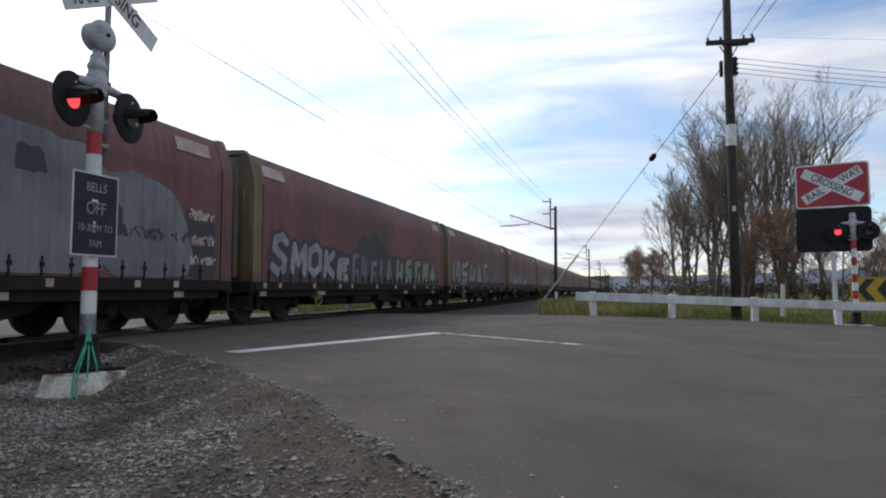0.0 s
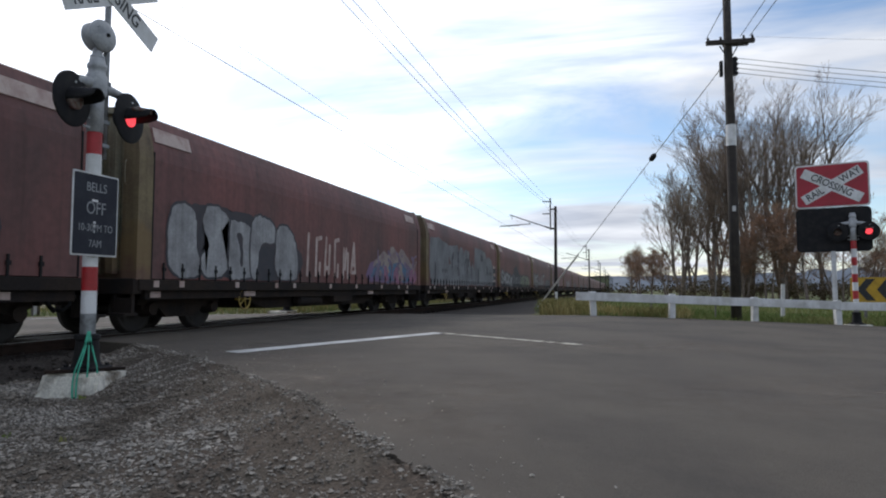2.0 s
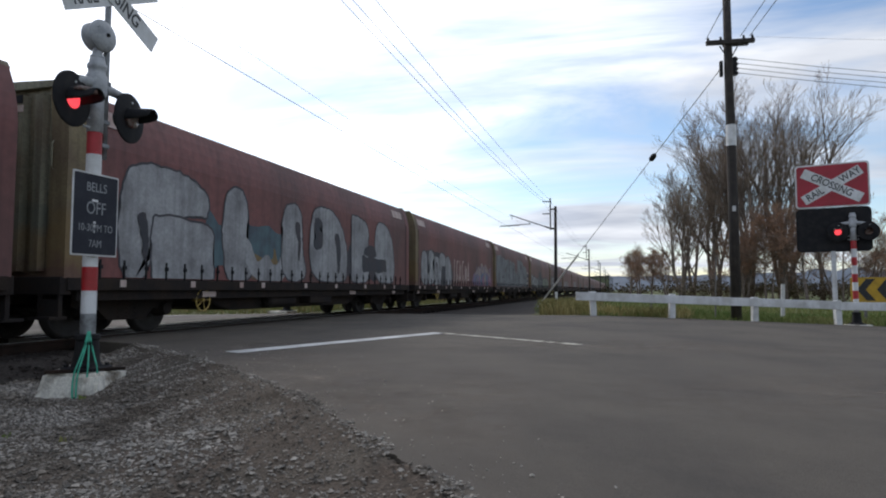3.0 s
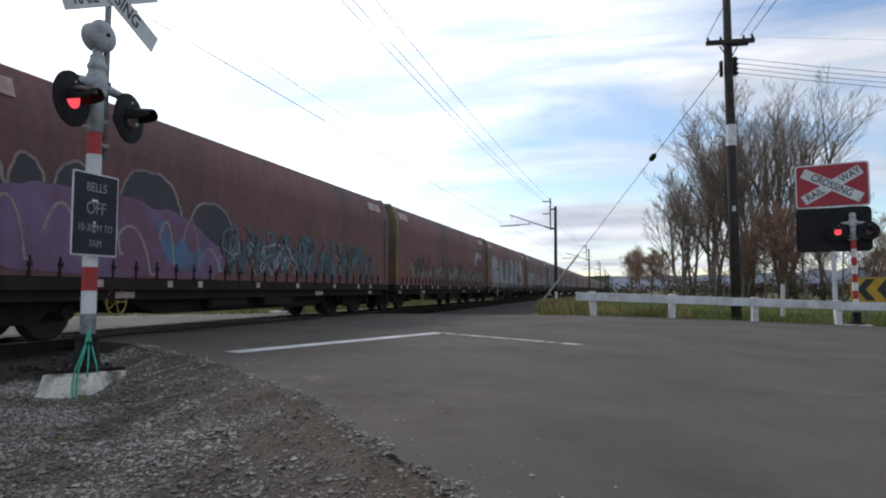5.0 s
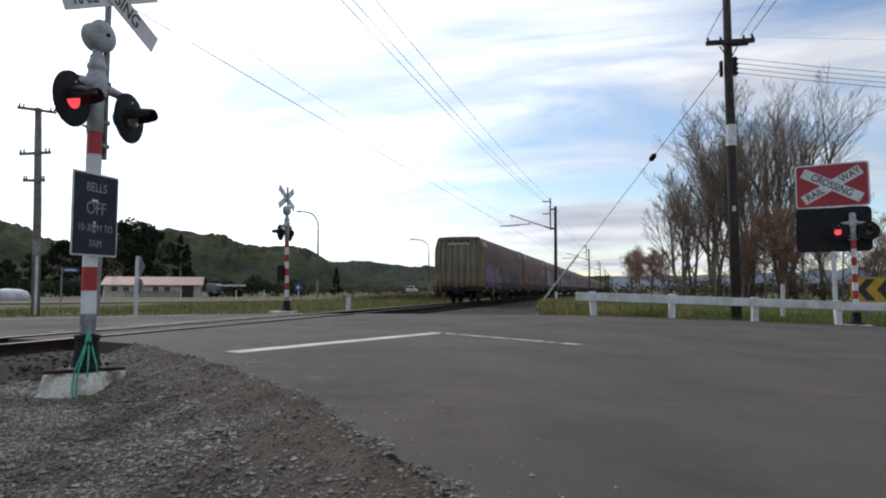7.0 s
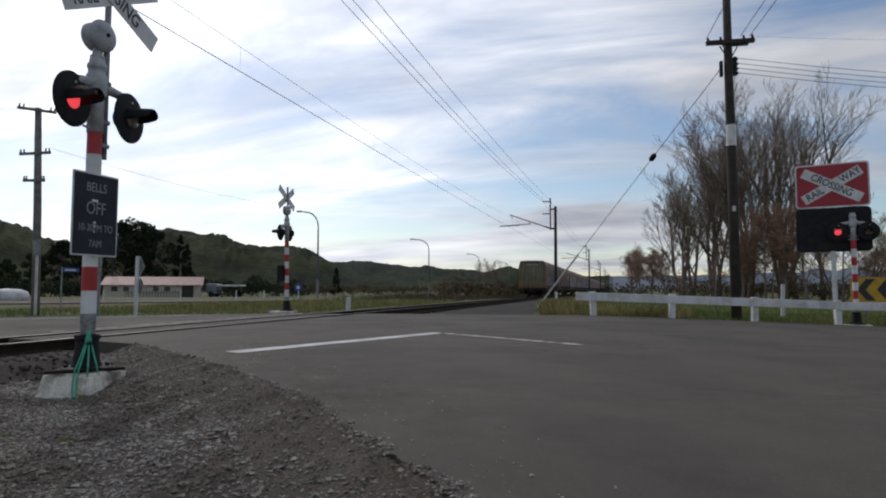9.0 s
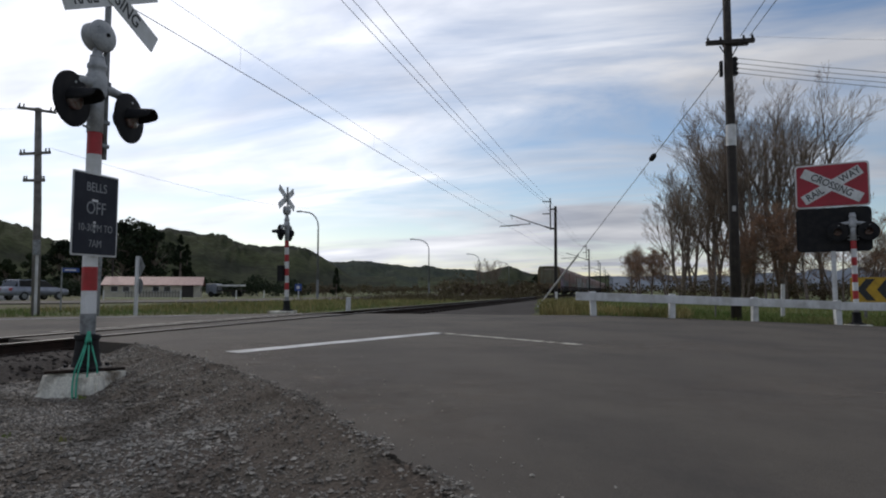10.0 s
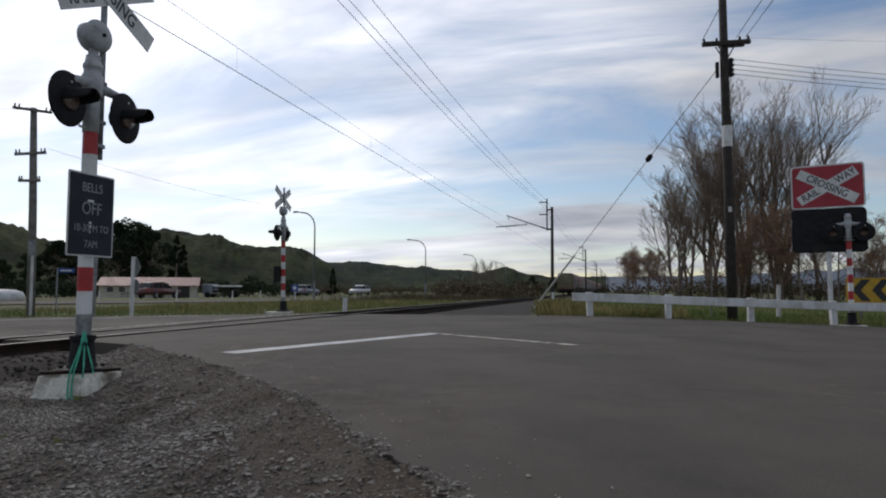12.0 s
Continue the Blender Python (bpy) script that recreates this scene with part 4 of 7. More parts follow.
def fat(wagon, glyph, y0, y1, z0, z1, fill, edge, layer, label, rim=0.06, wob=0.03):
    """A fat sprayed letter with an outline, on one of the thin coats of paint."""
    y0, y1 = y0 + STARTS.get(wagon.name, 0), min(BODY - 0.36, y1 + STARTS.get(wagon.name, 0))
    pts = [(y0 + (y1 - y0) * u, z0 + (z1 - z0) * v) for u, v in rounder(GLYPHS[glyph], 3)]
    pts = [(y + wob * noise.noise((y * 2, z * 2, layer)), z + wob * noise.noise((y * 2, z * 2, layer + 9))) for y, z in pts]
    pts = [(y + 0.045 * noise.noise((y * 9, z * 9, layer)), z + 0.045 * noise.noise((y * 9, z * 9, layer + 5))) for y, z in pts]
    coat = WIDE + 0.004 + 0.0006 * layer
    for material, d, x in ((edge, rim, coat), (fill, 0.0, coat + 0.0004)):
        if material:
            bm = bmesh.new()
            bm.faces.new([bm.verts.new((x, max(0.36, y), max(FLOOR + 0.01, z))) for y, z in grown(pts, d)])
            bmesh.ops.triangulate(bm, faces=bm.faces[:])
            tagged(part("graffiti_letter", bm, material, wagon), label)


def paint_wagons():
    w = WAGONS
    # last wagon: black humps with cream outlines behind a purple piece, teal beyond
    for k, (a, b, lo, hi) in enumerate(((0.42, 0.95, 1.8, 2.42), (0.98, 1.5, 1.8, 2.52), (1.62, 2.6, 1.8, 2.56), (2.8, 4.3, 1.8, 2.68), (4.45, 5.85, 1.55, 2.36))):
        fat(w[0], "hump", a, b, lo, hi, M_SPRAYDK, M_SPRAYPINK, k, "black hump with a cream sprayed outline", 0.045)
    fat(w[0], "tomb", 0.36, 5.5, 0.94, 2.2, M_SPRAYPURPLE, None, 6, "faded purple sprayed patch", 0, 0.12)
    arcs(w[0], [(0.7, 1.3, 1.15, 0.8), (1.5, 2.2, 1.1, 0.85), (2.4, 2.9, 1.3, 0.6), (2.7, 3.6, 1.0, 0.75), (3.7, 4.1, 1.2, 0.7), (4.3, 4.8, 1.15, 0.85), (4.8, 5.4, 1.1, 0.4)], 0.022, M_SPRAYPINK, "thin pale outline inside the purple piece")
    fat(w[0], "zig", 3.6, 5.0, 1.05, 1.95, M_SPRAYBLUE, None, 8, "dull blue sprayed strokes in the purple piece", 0, 0.1)
    daubs(w[0], 5.3, 13.3, 0.98, 2.0, 150, M_SPRAYTEAL, 5, "teal sprayed strokes", 0.04)
    daubs(w[0], 5.2, 9.0, 0.98, 1.75, 60, M_CAN, 6, "thin grey sprayed strokes", 0.018, 0.6, WIDE + 0.03)
    daubs(w[0], 9.0, 13.2, 0.98, 1.7, 34, M_SPRAYGREEN, 16, "thin grey-green sprayed strokes", 0.014, 0.5, WIDE + 0.03)
    daubs(w[0], 5.4, 13.0, 0.98, 1.9, 60, M_SPRAYDK, 7, "dark sprayed strokes", 0.035, 0.4, WIDE + 0.02)
    # second: worn grey strokes over a dark foot
    daubs(w[1], 0.7, 13.0, 0.98, 2.1, 60, M_SPRAYDK, 9, "dark sprayed strokes", 0.06, 0.4)
    daubs(w[1], 0.7, 13.4, 0.98, 1.75, 130, M_SPRAYGREEN, 8, "pale grey-green sprayed strokes", 0.03, 0.3, WIDE + 0.02)
    fat(w[1], "arch", 11.2, 12.9, 1.9, 2.75, M_CAN, M_SPRAYDK, 3, "silver graffiti hook with a dark edge", 0.05)
    # third: huge silver letters with dark edges
    silver = "large silver graffiti letters with dark edges"
    fat(w[2], "block", 2.2, 5.4, 1.1, 2.1, M_SPRAYTEAL, None, 0, "dull blue ground between the letters", 0, 0.3)
    fat(w[2], "zig", 3.0, 4.9, 0.98, 1.8, M_CORNER, None, 1, "rusty orange ground between the letters", 0, 0.2)
    fat(w[2], "block", 8.3, 12.3, 1.1, 2.0, M_SPRAYDK, None, 2, "dark blue ground between the letters", 0, 0.25)
    for k, (g, a, b, lo, hi) in enumerate((("arch", 0.1, 2.3, 0.9, 2.8), ("block", 0.8, 2.5, 0.9, 2.0), ("tall", 2.7, 3.75, 0.9, 2.82), ("zig", 3.3, 5.3, 0.9, 1.85), ("tall", 4.9, 6.1, 0.95, 2.8),
                                           ("tomb", 6.25, 8.5, 0.97, 2.86), ("block", 8.75, 10.05, 0.97, 2.88), ("tomb", 10.5, 12.3, 0.97, 2.88))):
        fat(w[2], g, a, b, lo, hi, M_CAN, None if g == "zig" else M_SPRAYDK, 4 + k, silver, 0.04)
    for k, (g, a, b, lo, hi) in enumerate((("ess", 6.45, 7.0, 1.75, 2.6), ("hump", 9.65, 10.75, 1.75, 2.1), ("block", 9.5, 11.6, 1.3, 1.75), ("drip", 7.6, 8.2, 1.2, 2.3), ("drip", 5.5, 5.9, 1.4, 2.4), ("drip", 0.45, 0.8, 1.2, 2.0))):
        fat(w[2], g, a, b, lo, hi, M_SPRAYDK, None, 14 + k, "dark blue blot over the silver", 0, 0.06)
    # fourth: silver bubble letters, faded tan strokes, a bright cloud
    fat(w[3], "tomb", 0.0, 4.5, 0.95, 2.35, M_SPRAYDK, None, 1, "black sprayed ground behind the letters", 0, 0.15)
    for k, (g, a, b, lo, hi) in enumerate((("tall", -0.2, 0.75, 0.97, 2.3), ("ess", 0.7, 1.6, 0.97, 2.36), ("block", 1.55, 2.35, 0.97, 2.15), ("arch", 2.3, 3.3, 0.97, 2.3), ("tomb", 3.25, 4.3, 0.97, 2.2))):
        fat(w[3], g, a, b, lo, hi, M_CAN, M_SPRAYDK, 5 + k, "silver bubble letters with black edges", 0.05)
    fat(w[3], "drip", 1.8, 2.1, 1.2, 1.9, M_SPRAYDK, None, 12, "black streak over the silver")
    spray(w[3], "132364", 4.5, 7.8, 0.98, 2.2, 0.055, M_LABEL, None, 14, label="faded tan sprayed strokes")
    fat(w[3], "crown", 8.4, 13.6, 0.96, 2.15, M_SPRAYPURPLE, None, 2, "violet sprayed cloud", 0, 0.15)
    fat(w[3], "crown", 9.0, 13.1, 1.3, 2.3, M_SPRAYPINK, None, 3, "cream sprayed cloud", 0, 0.2)
    fat(w[3], "crown", 8.9, 13.2, 1.0, 1.85, M_SPRAYBLUE, None, 4, "bright blue sprayed patch", 0, 0.25)
    daubs(w[3], 9.0, 13.4, 1.0, 2.0, 16, M_SPRAYVIOLET, 34, "violet sprayed strokes through the cloud", 0.06, 0.6, WIDE + 0.012)
    daubs(w[3], 9.2, 13.2, 1.0, 1.9, 14, M_SPRAYPINK, 35, "cream sprayed strokes through the cloud", 0.05, 0.6, WIDE + 0.02)
    for k, (a, b) in enumerate(((10.9, 11.7), (12.5, 13.4), (9.9, 10.4))):
        fat(w[3], "hump", a, b, 0.98, 1.55, M_SPRAYROSE, None, 7 + k, "rose sprayed blot", 0, 0.1)
    # fifth: a grey weathered silver piece as high as the door
    dull = "weathered dull silver sprayed block"
    for k, (g, a, b, lo, hi) in enumerate((("block", -0.12, 3.0, 0.96, 2.95), ("drip", 2.4, 4.6, 0.96, 2.8), ("drip", 3.2, 5.4, 0.96, 2.85), ("tall", 4.6, 5.9, 0.96, 2.85), ("tall", 5.6, 7.0, 0.96, 2.8), ("zig", 6.2, 8.9, 0.96, 2.75), ("block", 2.6, 8.2, 0.96, 1.9), ("block", 7.9, 11.1, 0.96, 2.97), ("tomb", 10.7, 13.0, 0.96, 2.62))):
        fat(w[4], g, a, b, lo, hi, M_DULLCAN, None, 2 + k, dull, 0, 0.1)
    for k, (a, b, lo, hi) in enumerate(((9.5, 9.95, 2.3, 2.65), (11.0, 11.35, 1.6, 2.1), (8.7, 9.0, 1.1, 1.9), (0.62, 0.78, 1.0, 1.9))):
        fat(w[4], "block", a, b, lo, hi, M_SPRAYDK, None, 12 + k, "dark square left in the silver", 0, 0.02)
    daubs(w[4], 3.2, 8.6, 1.0, 2.5, 22, M_SPRAYDK, 17, "dark sprayed streaks over silver", 0.05, 0.2, WIDE + 0.016)
    fat(w[4], "block", 12.75, 13.7, 0.96, 2.2, M_SPRAYDK, None, 1, "dark ground under small tags", 0, 0.06)
    for z in (1.15, 1.5, 1.95):
        daubs(w[4], 12.8, 13.7, z, z + 0.32, 16, M_LABEL, int(z * 100), "small pale tags", 0.02, 0.5, WIDE + 0.012)
    daubs(w[4], 11.0, 12.9, 1.5, 1.85, 26, M_SPRAYDK, 23, "small dark tags over the silver", 0.02, 0.5, WIDE + 0.018)
    daubs(w[4], 1.6, 2.6, 1.45, 1.75, 14, M_SPRAYDK, 24, "small dark tags over the silver", 0.018, 0.5, WIDE + 0.018)
    # sixth: silver letters on black, dull ones beside them, pale green at the end
    fat(w[5], "block", 0.4, 13.5, 0.94, 1.85, M_SPRAYDK, None, 0, "black sprayed ground", 0, 0.2)
    fat(w[5], "hump", 5.2, 8.3, 1.4, 2.45, M_SPRAYDK, None, 1, "black sprayed smudge", 0, 0.2)
    spray(w[5], "SMOKE", 0.62, 4.75, 0.97, 2.1, 0.1, M_CAN, M_SPRAYDK, 18, 0.1, "silver graffiti letters on a black ground", 0.12, 0.25)
    spray(w[5], "32314", 4.9, 8.3, 0.97, 1.85, 0.09, M_DULLCAN, M_SPRAYDK, 28, 0.08, "dull grey graffiti letters on a black ground")
    spray(w[5], "25364", 8.5, 13.5, 0.97, 1.95, 0.11, M_SPRAYGREEN, M_SPRAYDK, 19, 0.1, "pale green graffiti letters")
    spray(w[6], "65243", 0.6, 8.8, 0.97, 2.25, 0.13, M_CAN, M_SPRAYDK, 21, 0.1, "silver graffiti letters with dark edges")
    spray(w[6], "2536", 9.2, 13.2, 0.97, 1.8, 0.1, M_DULLCAN, M_SPRAYDK, 22, 0.08, "silver graffiti letters with dark edges")
    rnd = random.Random(31)
    for i in range(7, 14):
        a = rnd.uniform(0.6, 5)
        spray(w[i], "".join(rnd.choice("123456") for _ in range(6)), a, a + rnd.uniform(5, 8), 1.0, rnd.uniform(1.7, 2.4), 0.12, rnd.choice((M_DULLCAN, M_SPRAYTEAL, M_CAN)), M_SPRAYDK, 40 + i, 0.07, "silver graffiti letters with dark edges")


paint_wagons()
LOOKS = ["with purple and teal graffiti along its foot", "with faded grey-green graffiti along its foot", "with huge silver graffiti letters along its side",
         "with silver letters and a bright blue piece", "half covered by large silver sprayed blocks", "with silver letters on a black sprayed ground", "with two sets of silver graffiti letters"]
for ob, look_words in zip(WAGONS, LOOKS):
    tagged(ob, "maroon goods wagon " + look_words)

# ---- crossing signals ----
UNLIT_FLAPS = []  # (added flap in unlit-lens colour, True where it belongs to the first lamp of a pair)


def lathe(bm, prof, m=None, sides=24):
    """A turned solid about z from (radius, height) pairs."""
    start = len(bm.verts)
    rings = [[bm.verts.new((max(r, 0.001) * math.cos(k * math.tau / sides), max(r, 0.001) * math.sin(k * math.tau / sides), z)) for k in range(sides)] for r, z in prof]
    for a, b in zip(rings, rings[1:]):
        for k in range(sides):
            bm.faces.new((a[k], a[(k + 1) % sides], b[(k + 1) % sides], b[k]))
    bm.faces.new(rings[0][::-1])
    bm.faces.new(rings[-1])
    if m:
        bmesh.ops.transform(bm, matrix=m, verts=[v for r in rings for v in r])
    return bm


FRONT = Matrix.Rotation(radians(90), 4, "X")  # turns +z to -y, the way a signal faces


def make_lamp(mast, x, z, first, swivel):
    turned = Matrix.Translation((x, 0.075, z)) @ Matrix.Rotation(radians(swivel), 4, "Z") @ Matrix.Translation((-x, 0, -z))
    bm = bmesh.new()
    lathe(bm, [(0.0, 0.0), (0.26, 0.0), (0.282, 0.012), (0.282, 0.026), (0.268, 0.032), (0.12, 0.03), (0.0, 0.03)], Matrix.Translation((x, -0.12, z)) @ FRONT, 36)
    lathe(bm, [(0.05, 0.0), (0.1, 0.02), (0.125, 0.1), (0.125, 0.14)], Matrix.Translation((x, 0.02, z)) @ FRONT, 20)
    bm.transform(turned)
    lamp = part("lamp", bm, M_BLACK, mast, "black round lamp target", True)
    bm = bmesh.new()
    lathe(bm, [(0.0, 0.0), (0.098, 0.0), (0.098, 0.008), (0.07, 0.014), (0.0, 0.016)], Matrix.Translation((x, -0.151, z)) @ FRONT, 24)
    bm.transform(turned)
    part("lens", bm, M_LIT, lamp, "red signal lens", True)
    # hood: a half tube over the lens
    bm = bmesh.new()
    rows = []
    for y, k, r in ((-0.15, 1.0, 0.116), (-0.3, 0.97, 0.11), (-0.4, 0.86, 0.104), (-0.43, 0.7, 0.098)):
        row = []
        for i in range(15):
            a = radians(90) + radians(108) * k * (i / 7 - 1)
            row.append([(x + r * math.cos(a), y, z + r * math.sin(a)), (x + (r - 0.008) * math.cos(a), y, z + (r - 0.008) * math.sin(a))])
        rows.append([[bm.verts.new(p) for p in pair] for pair in row])
    for r0, r1 in zip(rows, rows[1:]):
        for i in range(14):
            bm.faces.new((r0[i][0], r0[i + 1][0], r1[i + 1][0], r1[i][0]))
            bm.faces.new((r0[i][1], r1[i][1], r1[i + 1][1], r0[i + 1][1]))
        for i in (0, 14):
            bm.faces.new((r0[i][0], r1[i][0], r1[i][1], r0[i][1]))
    for i in range(14):
        bm.faces.new((rows[-1][i][0], rows[-1][i + 1][0], rows[-1][i + 1][1], rows[-1][i][1]))
    bm.transform(turned)
    part("hood", bm, M_BLACK, lamp, "black lamp hood", True)
    # peep window above the lens, seen as a pale dot
    bm = bmesh.new()
    lathe(bm, [(0.0, 0.0), (0.014, 0.0), (0.012, 0.008), (0.0, 0.009)], Matrix.Translation((x + 0.03, -0.15, z + 0.185)) @ FRONT, 10)
    bm.transform(turned)
    part("peep_window", bm, M_WHITE, lamp, "small white tell-tale")
    # added flap, no part of a real lamp: hides the glowing lens as unlit
    bm = bmesh.new()
    lathe(bm, [(0.111, -0.034), (0.112, 0.0), (0.104, 0.008), (0.0, 0.014)], Matrix.Translation((0, 0, -0.1)) @ FRONT, 24)
    cover = part("lens_cover", bm, M_LENS, lamp, "added flap that shows the lens unlit", True)
    hinge = turned @ Matrix.Translation((x, -0.187, z + 0.1))
    cover.matrix_basis = hinge
    UNLIT_FLAPS.append((cover, first, hinge))


def make_blade(cross, words, x, z, turn, y, width, length, letters, size, narrow=0.82):
    m = Matrix.Translation((x, y, z)) @ Matrix.Rotation(radians(-turn), 4, "Y")
    bm = bmesh.new()
    box(bm, (-length / 2, -0.006, -width / 2), (length / 2, 0.006, width / 2), m, 0.003)
    blade = part("blade", bm, M_WHITE, cross, "white reflective blade")
    for k, w in words:
        tm = m @ Matrix.Translation((k, -0.007, 0)) @ FRONT
        writing("lettering", w, size, letters, blade, tm, 0.0015, size * 0.012, narrow)
    return blade


def make_mast(m, label, stripes, bells, plinth, shape, cross=True, swivel=0, cross_x=0.12, cross_z=4.08):
    mast = thing("crossing_signal", label, "level crossing signal", m, "crossing signals")
    bm = bmesh.new()
    lathe(bm, [(0.24, 0.0), (0.24, 0.025), (0.15, 0.035), (0.13, 0.08), (0.11, 0.3), (0.125, 0.32), (0.125, 0.36), (0.09, 0.37)], None, 20)
    for k in range(4):
        a = radians(45 + 90 * k)
        lathe(bm, [(0.022, 0.02), (0.022, 0.06)], Matrix.Translation((0.19 * math.cos(a), 0.19 * math.sin(a), 0)), 6)
    part("base_casting", bm, M_BLACK, mast, "black cast base")
    lo = 0.36
    for i, (hi, colour) in enumerate(stripes):
        bm = bmesh.new()
        r = 0.075 if i % 2 else 0.076
        tube(bm, [(0, 0, lo), (0, 0, hi)], r, 20, False)
        part("pole_band", bm, colour, mast, {"red_reflective": "red band", "white_paint": "white band"}.get(colour.name, "bare grey band"), True)
        lo = hi
    bm = bmesh.new()
    tube(bm, [(0, 0, lo), (0, 0, 3.12)], 0.082, 20)
    for z in (lo + 0.04, lo + 0.14):
        tube(bm, [(-0.15, 0, z), (0.15, 0, z)], 0.014, 8)
    part("upper_pole", bm, M_PALEGREY, mast, "galvanised upper pole", True)
    bm = bmesh.new()
    lathe(bm, [(0.09, 2.9), (0.105, 2.93), (0.105, 3.13), (0.09, 3.15), (0.088, 3.2), (0.098, 3.21), (0.098, 3.25), (0.085, 3.26), (0.07, 3.34)], None, 16)
    tube(bm, [(-0.38, -0.02, 3.0), (-0.1, 0, 3.03), (0.1, 0, 3.03), (0.38, -0.02, 3.0)], [0.042, 0.06, 0.06, 0.042], 10)
    for s in (-1, 1):
        tube(bm, [(s * 0.38, -0.02, 2.99), (s * 0.39, -0.04, 2.84)], [0.03, 0.05], 10)
    part("lamp_bracket", bm, M_PALEGREY, mast, "galvanised lamp bracket", True)
    for s in (-1, 1):
        make_lamp(mast, s * 0.39, 2.77, s < 0, swivel)
    if cross:
        # bell: a gong before a drum-shaped case, on a ribbed neck
        bm = bmesh.new()
        lathe(bm, [(0.0, -0.1), (0.15, -0.1), (0.165, -0.085), (0.165, 0.02), (0.15, 0.035), (0.1, 0.04)], Matrix.Translation((0.01, 0.01, 3.57)) @ Matrix.Scale(0.93, 4) @ FRONT, 28)
        lathe(bm, [(0.06, 3.3), (0.075, 3.32), (0.075, 3.345), (0.055, 3.36), (0.05, 3.44)], None, 12)
        bell = part("bell", bm, M_PALEGREY, mast, "pale grey warning bell", True)
        bm = bmesh.new()
        lathe(bm, [(0.0, 0.05), (0.17, 0.05), (0.186, 0.058), (0.186, 0.075), (0.17, 0.1), (0.11, 0.128), (0.05, 0.138), (0.0, 0.14)], Matrix.Translation((0.01, 0.01, 3.57)) @ Matrix.Scale(0.93, 4) @ FRONT, 32)
        gong = part("gong", bm, M_PALEGREY, bell, "shallow domed gong", True)
        bm = bmesh.new()
        lathe(bm, [(0.0, 0.138), (0.022, 0.138), (0.022, 0.158), (0.0, 0.162)], Matrix.Translation((0.01, 0.01, 3.57)) @ Matrix.Scale(0.93, 4) @ FRONT, 8)
        part("gong_nut", bm, M_BLACK, gong, "dark centre nut")
        bm = bmesh.new()
        tube(bm, [(-0.11 + 0.028 * i, -0.098, 3.62 + 0.03 * math.sin(i * 0.8)) for i in range(9)], 0.006, 5)
        part("gong_rib", bm, M_GALV, gong)
        bm = bmesh.new()
        px = math.copysign(0.105, cross_x)
        tube(bm, [(px, -0.02, 2.24), (px, -0.02, cross_z + 0.4)], 0.034, 12)
        part("sign_pipe", bm, M_GALV, mast, "galvanised sign pipe", True)
        for z in (2.36, 2.62, 3.05):
            bm = bmesh.new()
            box(bm, (min(0.0, px - 0.04), -0.06, z), (max(0.0, px + 0.04), 0.025, z + 0.045), None, 0.006)
            part("pipe_clamp", bm, M_GALV, mast, "grey clamp")
        for s in (-1, 1):
            bm = bmesh.new()
            lathe(bm, [(0.035, 0.0), (0.05, 0.012), (0.05, 0.05), (0.03, 0.06)], Matrix.Translation((s * 0.3, -0.01, 3.0)) @ Matrix.Rotation(radians(90), 4, "Y"), 12)
            part("arm_collar", bm, M_PALEGREY, mast, "cast collar on the lamp arm")
        turn = 27
        make_blade(mast, [(-0.42, "RAIL"), (0.44, "WAY")], cross_x, cross_z, turn, -0.056, 0.23, 1.46, M_LETTERDK, 0.215)
        make_blade(mast, [(0.0, "CROSSING")], cross_x, cross_z, -turn, -0.072, 0.23, 1.46, M_LETTERDK, 0.215)
    if bells:
        bm = bmesh.new()
        plate(bm, rounded(0.6, 0.87, 0.012, 2), 0, 0.008, "z")
        bm.transform(Matrix.Translation((-0.06, -0.1, 1.615)) @ FRONT)
        rim = part("notice_board", bm, M_WHITE, mast, "white-edged notice board")
        bm = bmesh.new()
        plate(bm, rounded(0.565, 0.835, 0.01, 2), 0.009, 0.013, "z")
        bm.transform(Matrix.Translation((-0.06, -0.1, 1.615)) @ FRONT)
        part("notice_face", bm, M_NAVY, rim, "dark notice face")
        for z, w, size in ((1.95, "BELLS", 0.135), (1.73, "OFF", 0.185), (1.525, "10-30PM TO", 0.108), (1.36, "7AM", 0.11)):
            writing("lettering", w, size, M_LETTER, rim, Matrix.Translation((-0.06, -0.1145, z - 0.055)) @ FRONT, 0.001, 0.0, 0.8)
        for z, w in ((1.815, 0.075), (1.585, 0.03), (1.55, 0.02), (1.49, 0.012)):
            bm = bmesh.new()
            box(bm, (-0.08 - w / 2, -0.1185, z - 0.067), (-0.08 + w / 2, -0.1145, z - 0.043))
            part("sticker_patch", bm, M_WHITE, rim, "small white patch")
        bm = bmesh.new()
        for z in (1.4, 1.9):
            box(bm, (-0.1, -0.1, z - 0.02), (0.1, 0.085, z + 0.02))
        part("board_clamp", bm, M_GALV, mast)
    if shape:
        bm = bmesh.new()
        box(bm, (-0.16, -0.3, 1.05), (0.16, -0.09, 1.62), None, 0.02)
        part("relay_box", bm, M_BLACK, mast, "black control box")
    if plinth:
        bm = bmesh.new()
        vs = bmesh.ops.create_cube(bm, size=1.0)["verts"]
        for v in vs:
            k = 0.28 if v.co.z > 0 else 0.385
            v.co = (math.copysign(k, v.co.x), math.copysign(k, v.co.y), -0.012 if v.co.z > 0 else -0.42)
        bmesh.ops.bevel(bm, geom=bm.edges[:], offset=0.03, segments=2, affect="EDGES")
        bmesh.ops.subdivide_edges(bm, edges=bm.edges[:], cuts=2, use_grid_fill=True)
        for v in bm.verts:
            v.co += 0.018 * noise.noise_vector(v.co * 6)
        bm.transform(Matrix.Rotation(radians(-78), 4, "Z"))
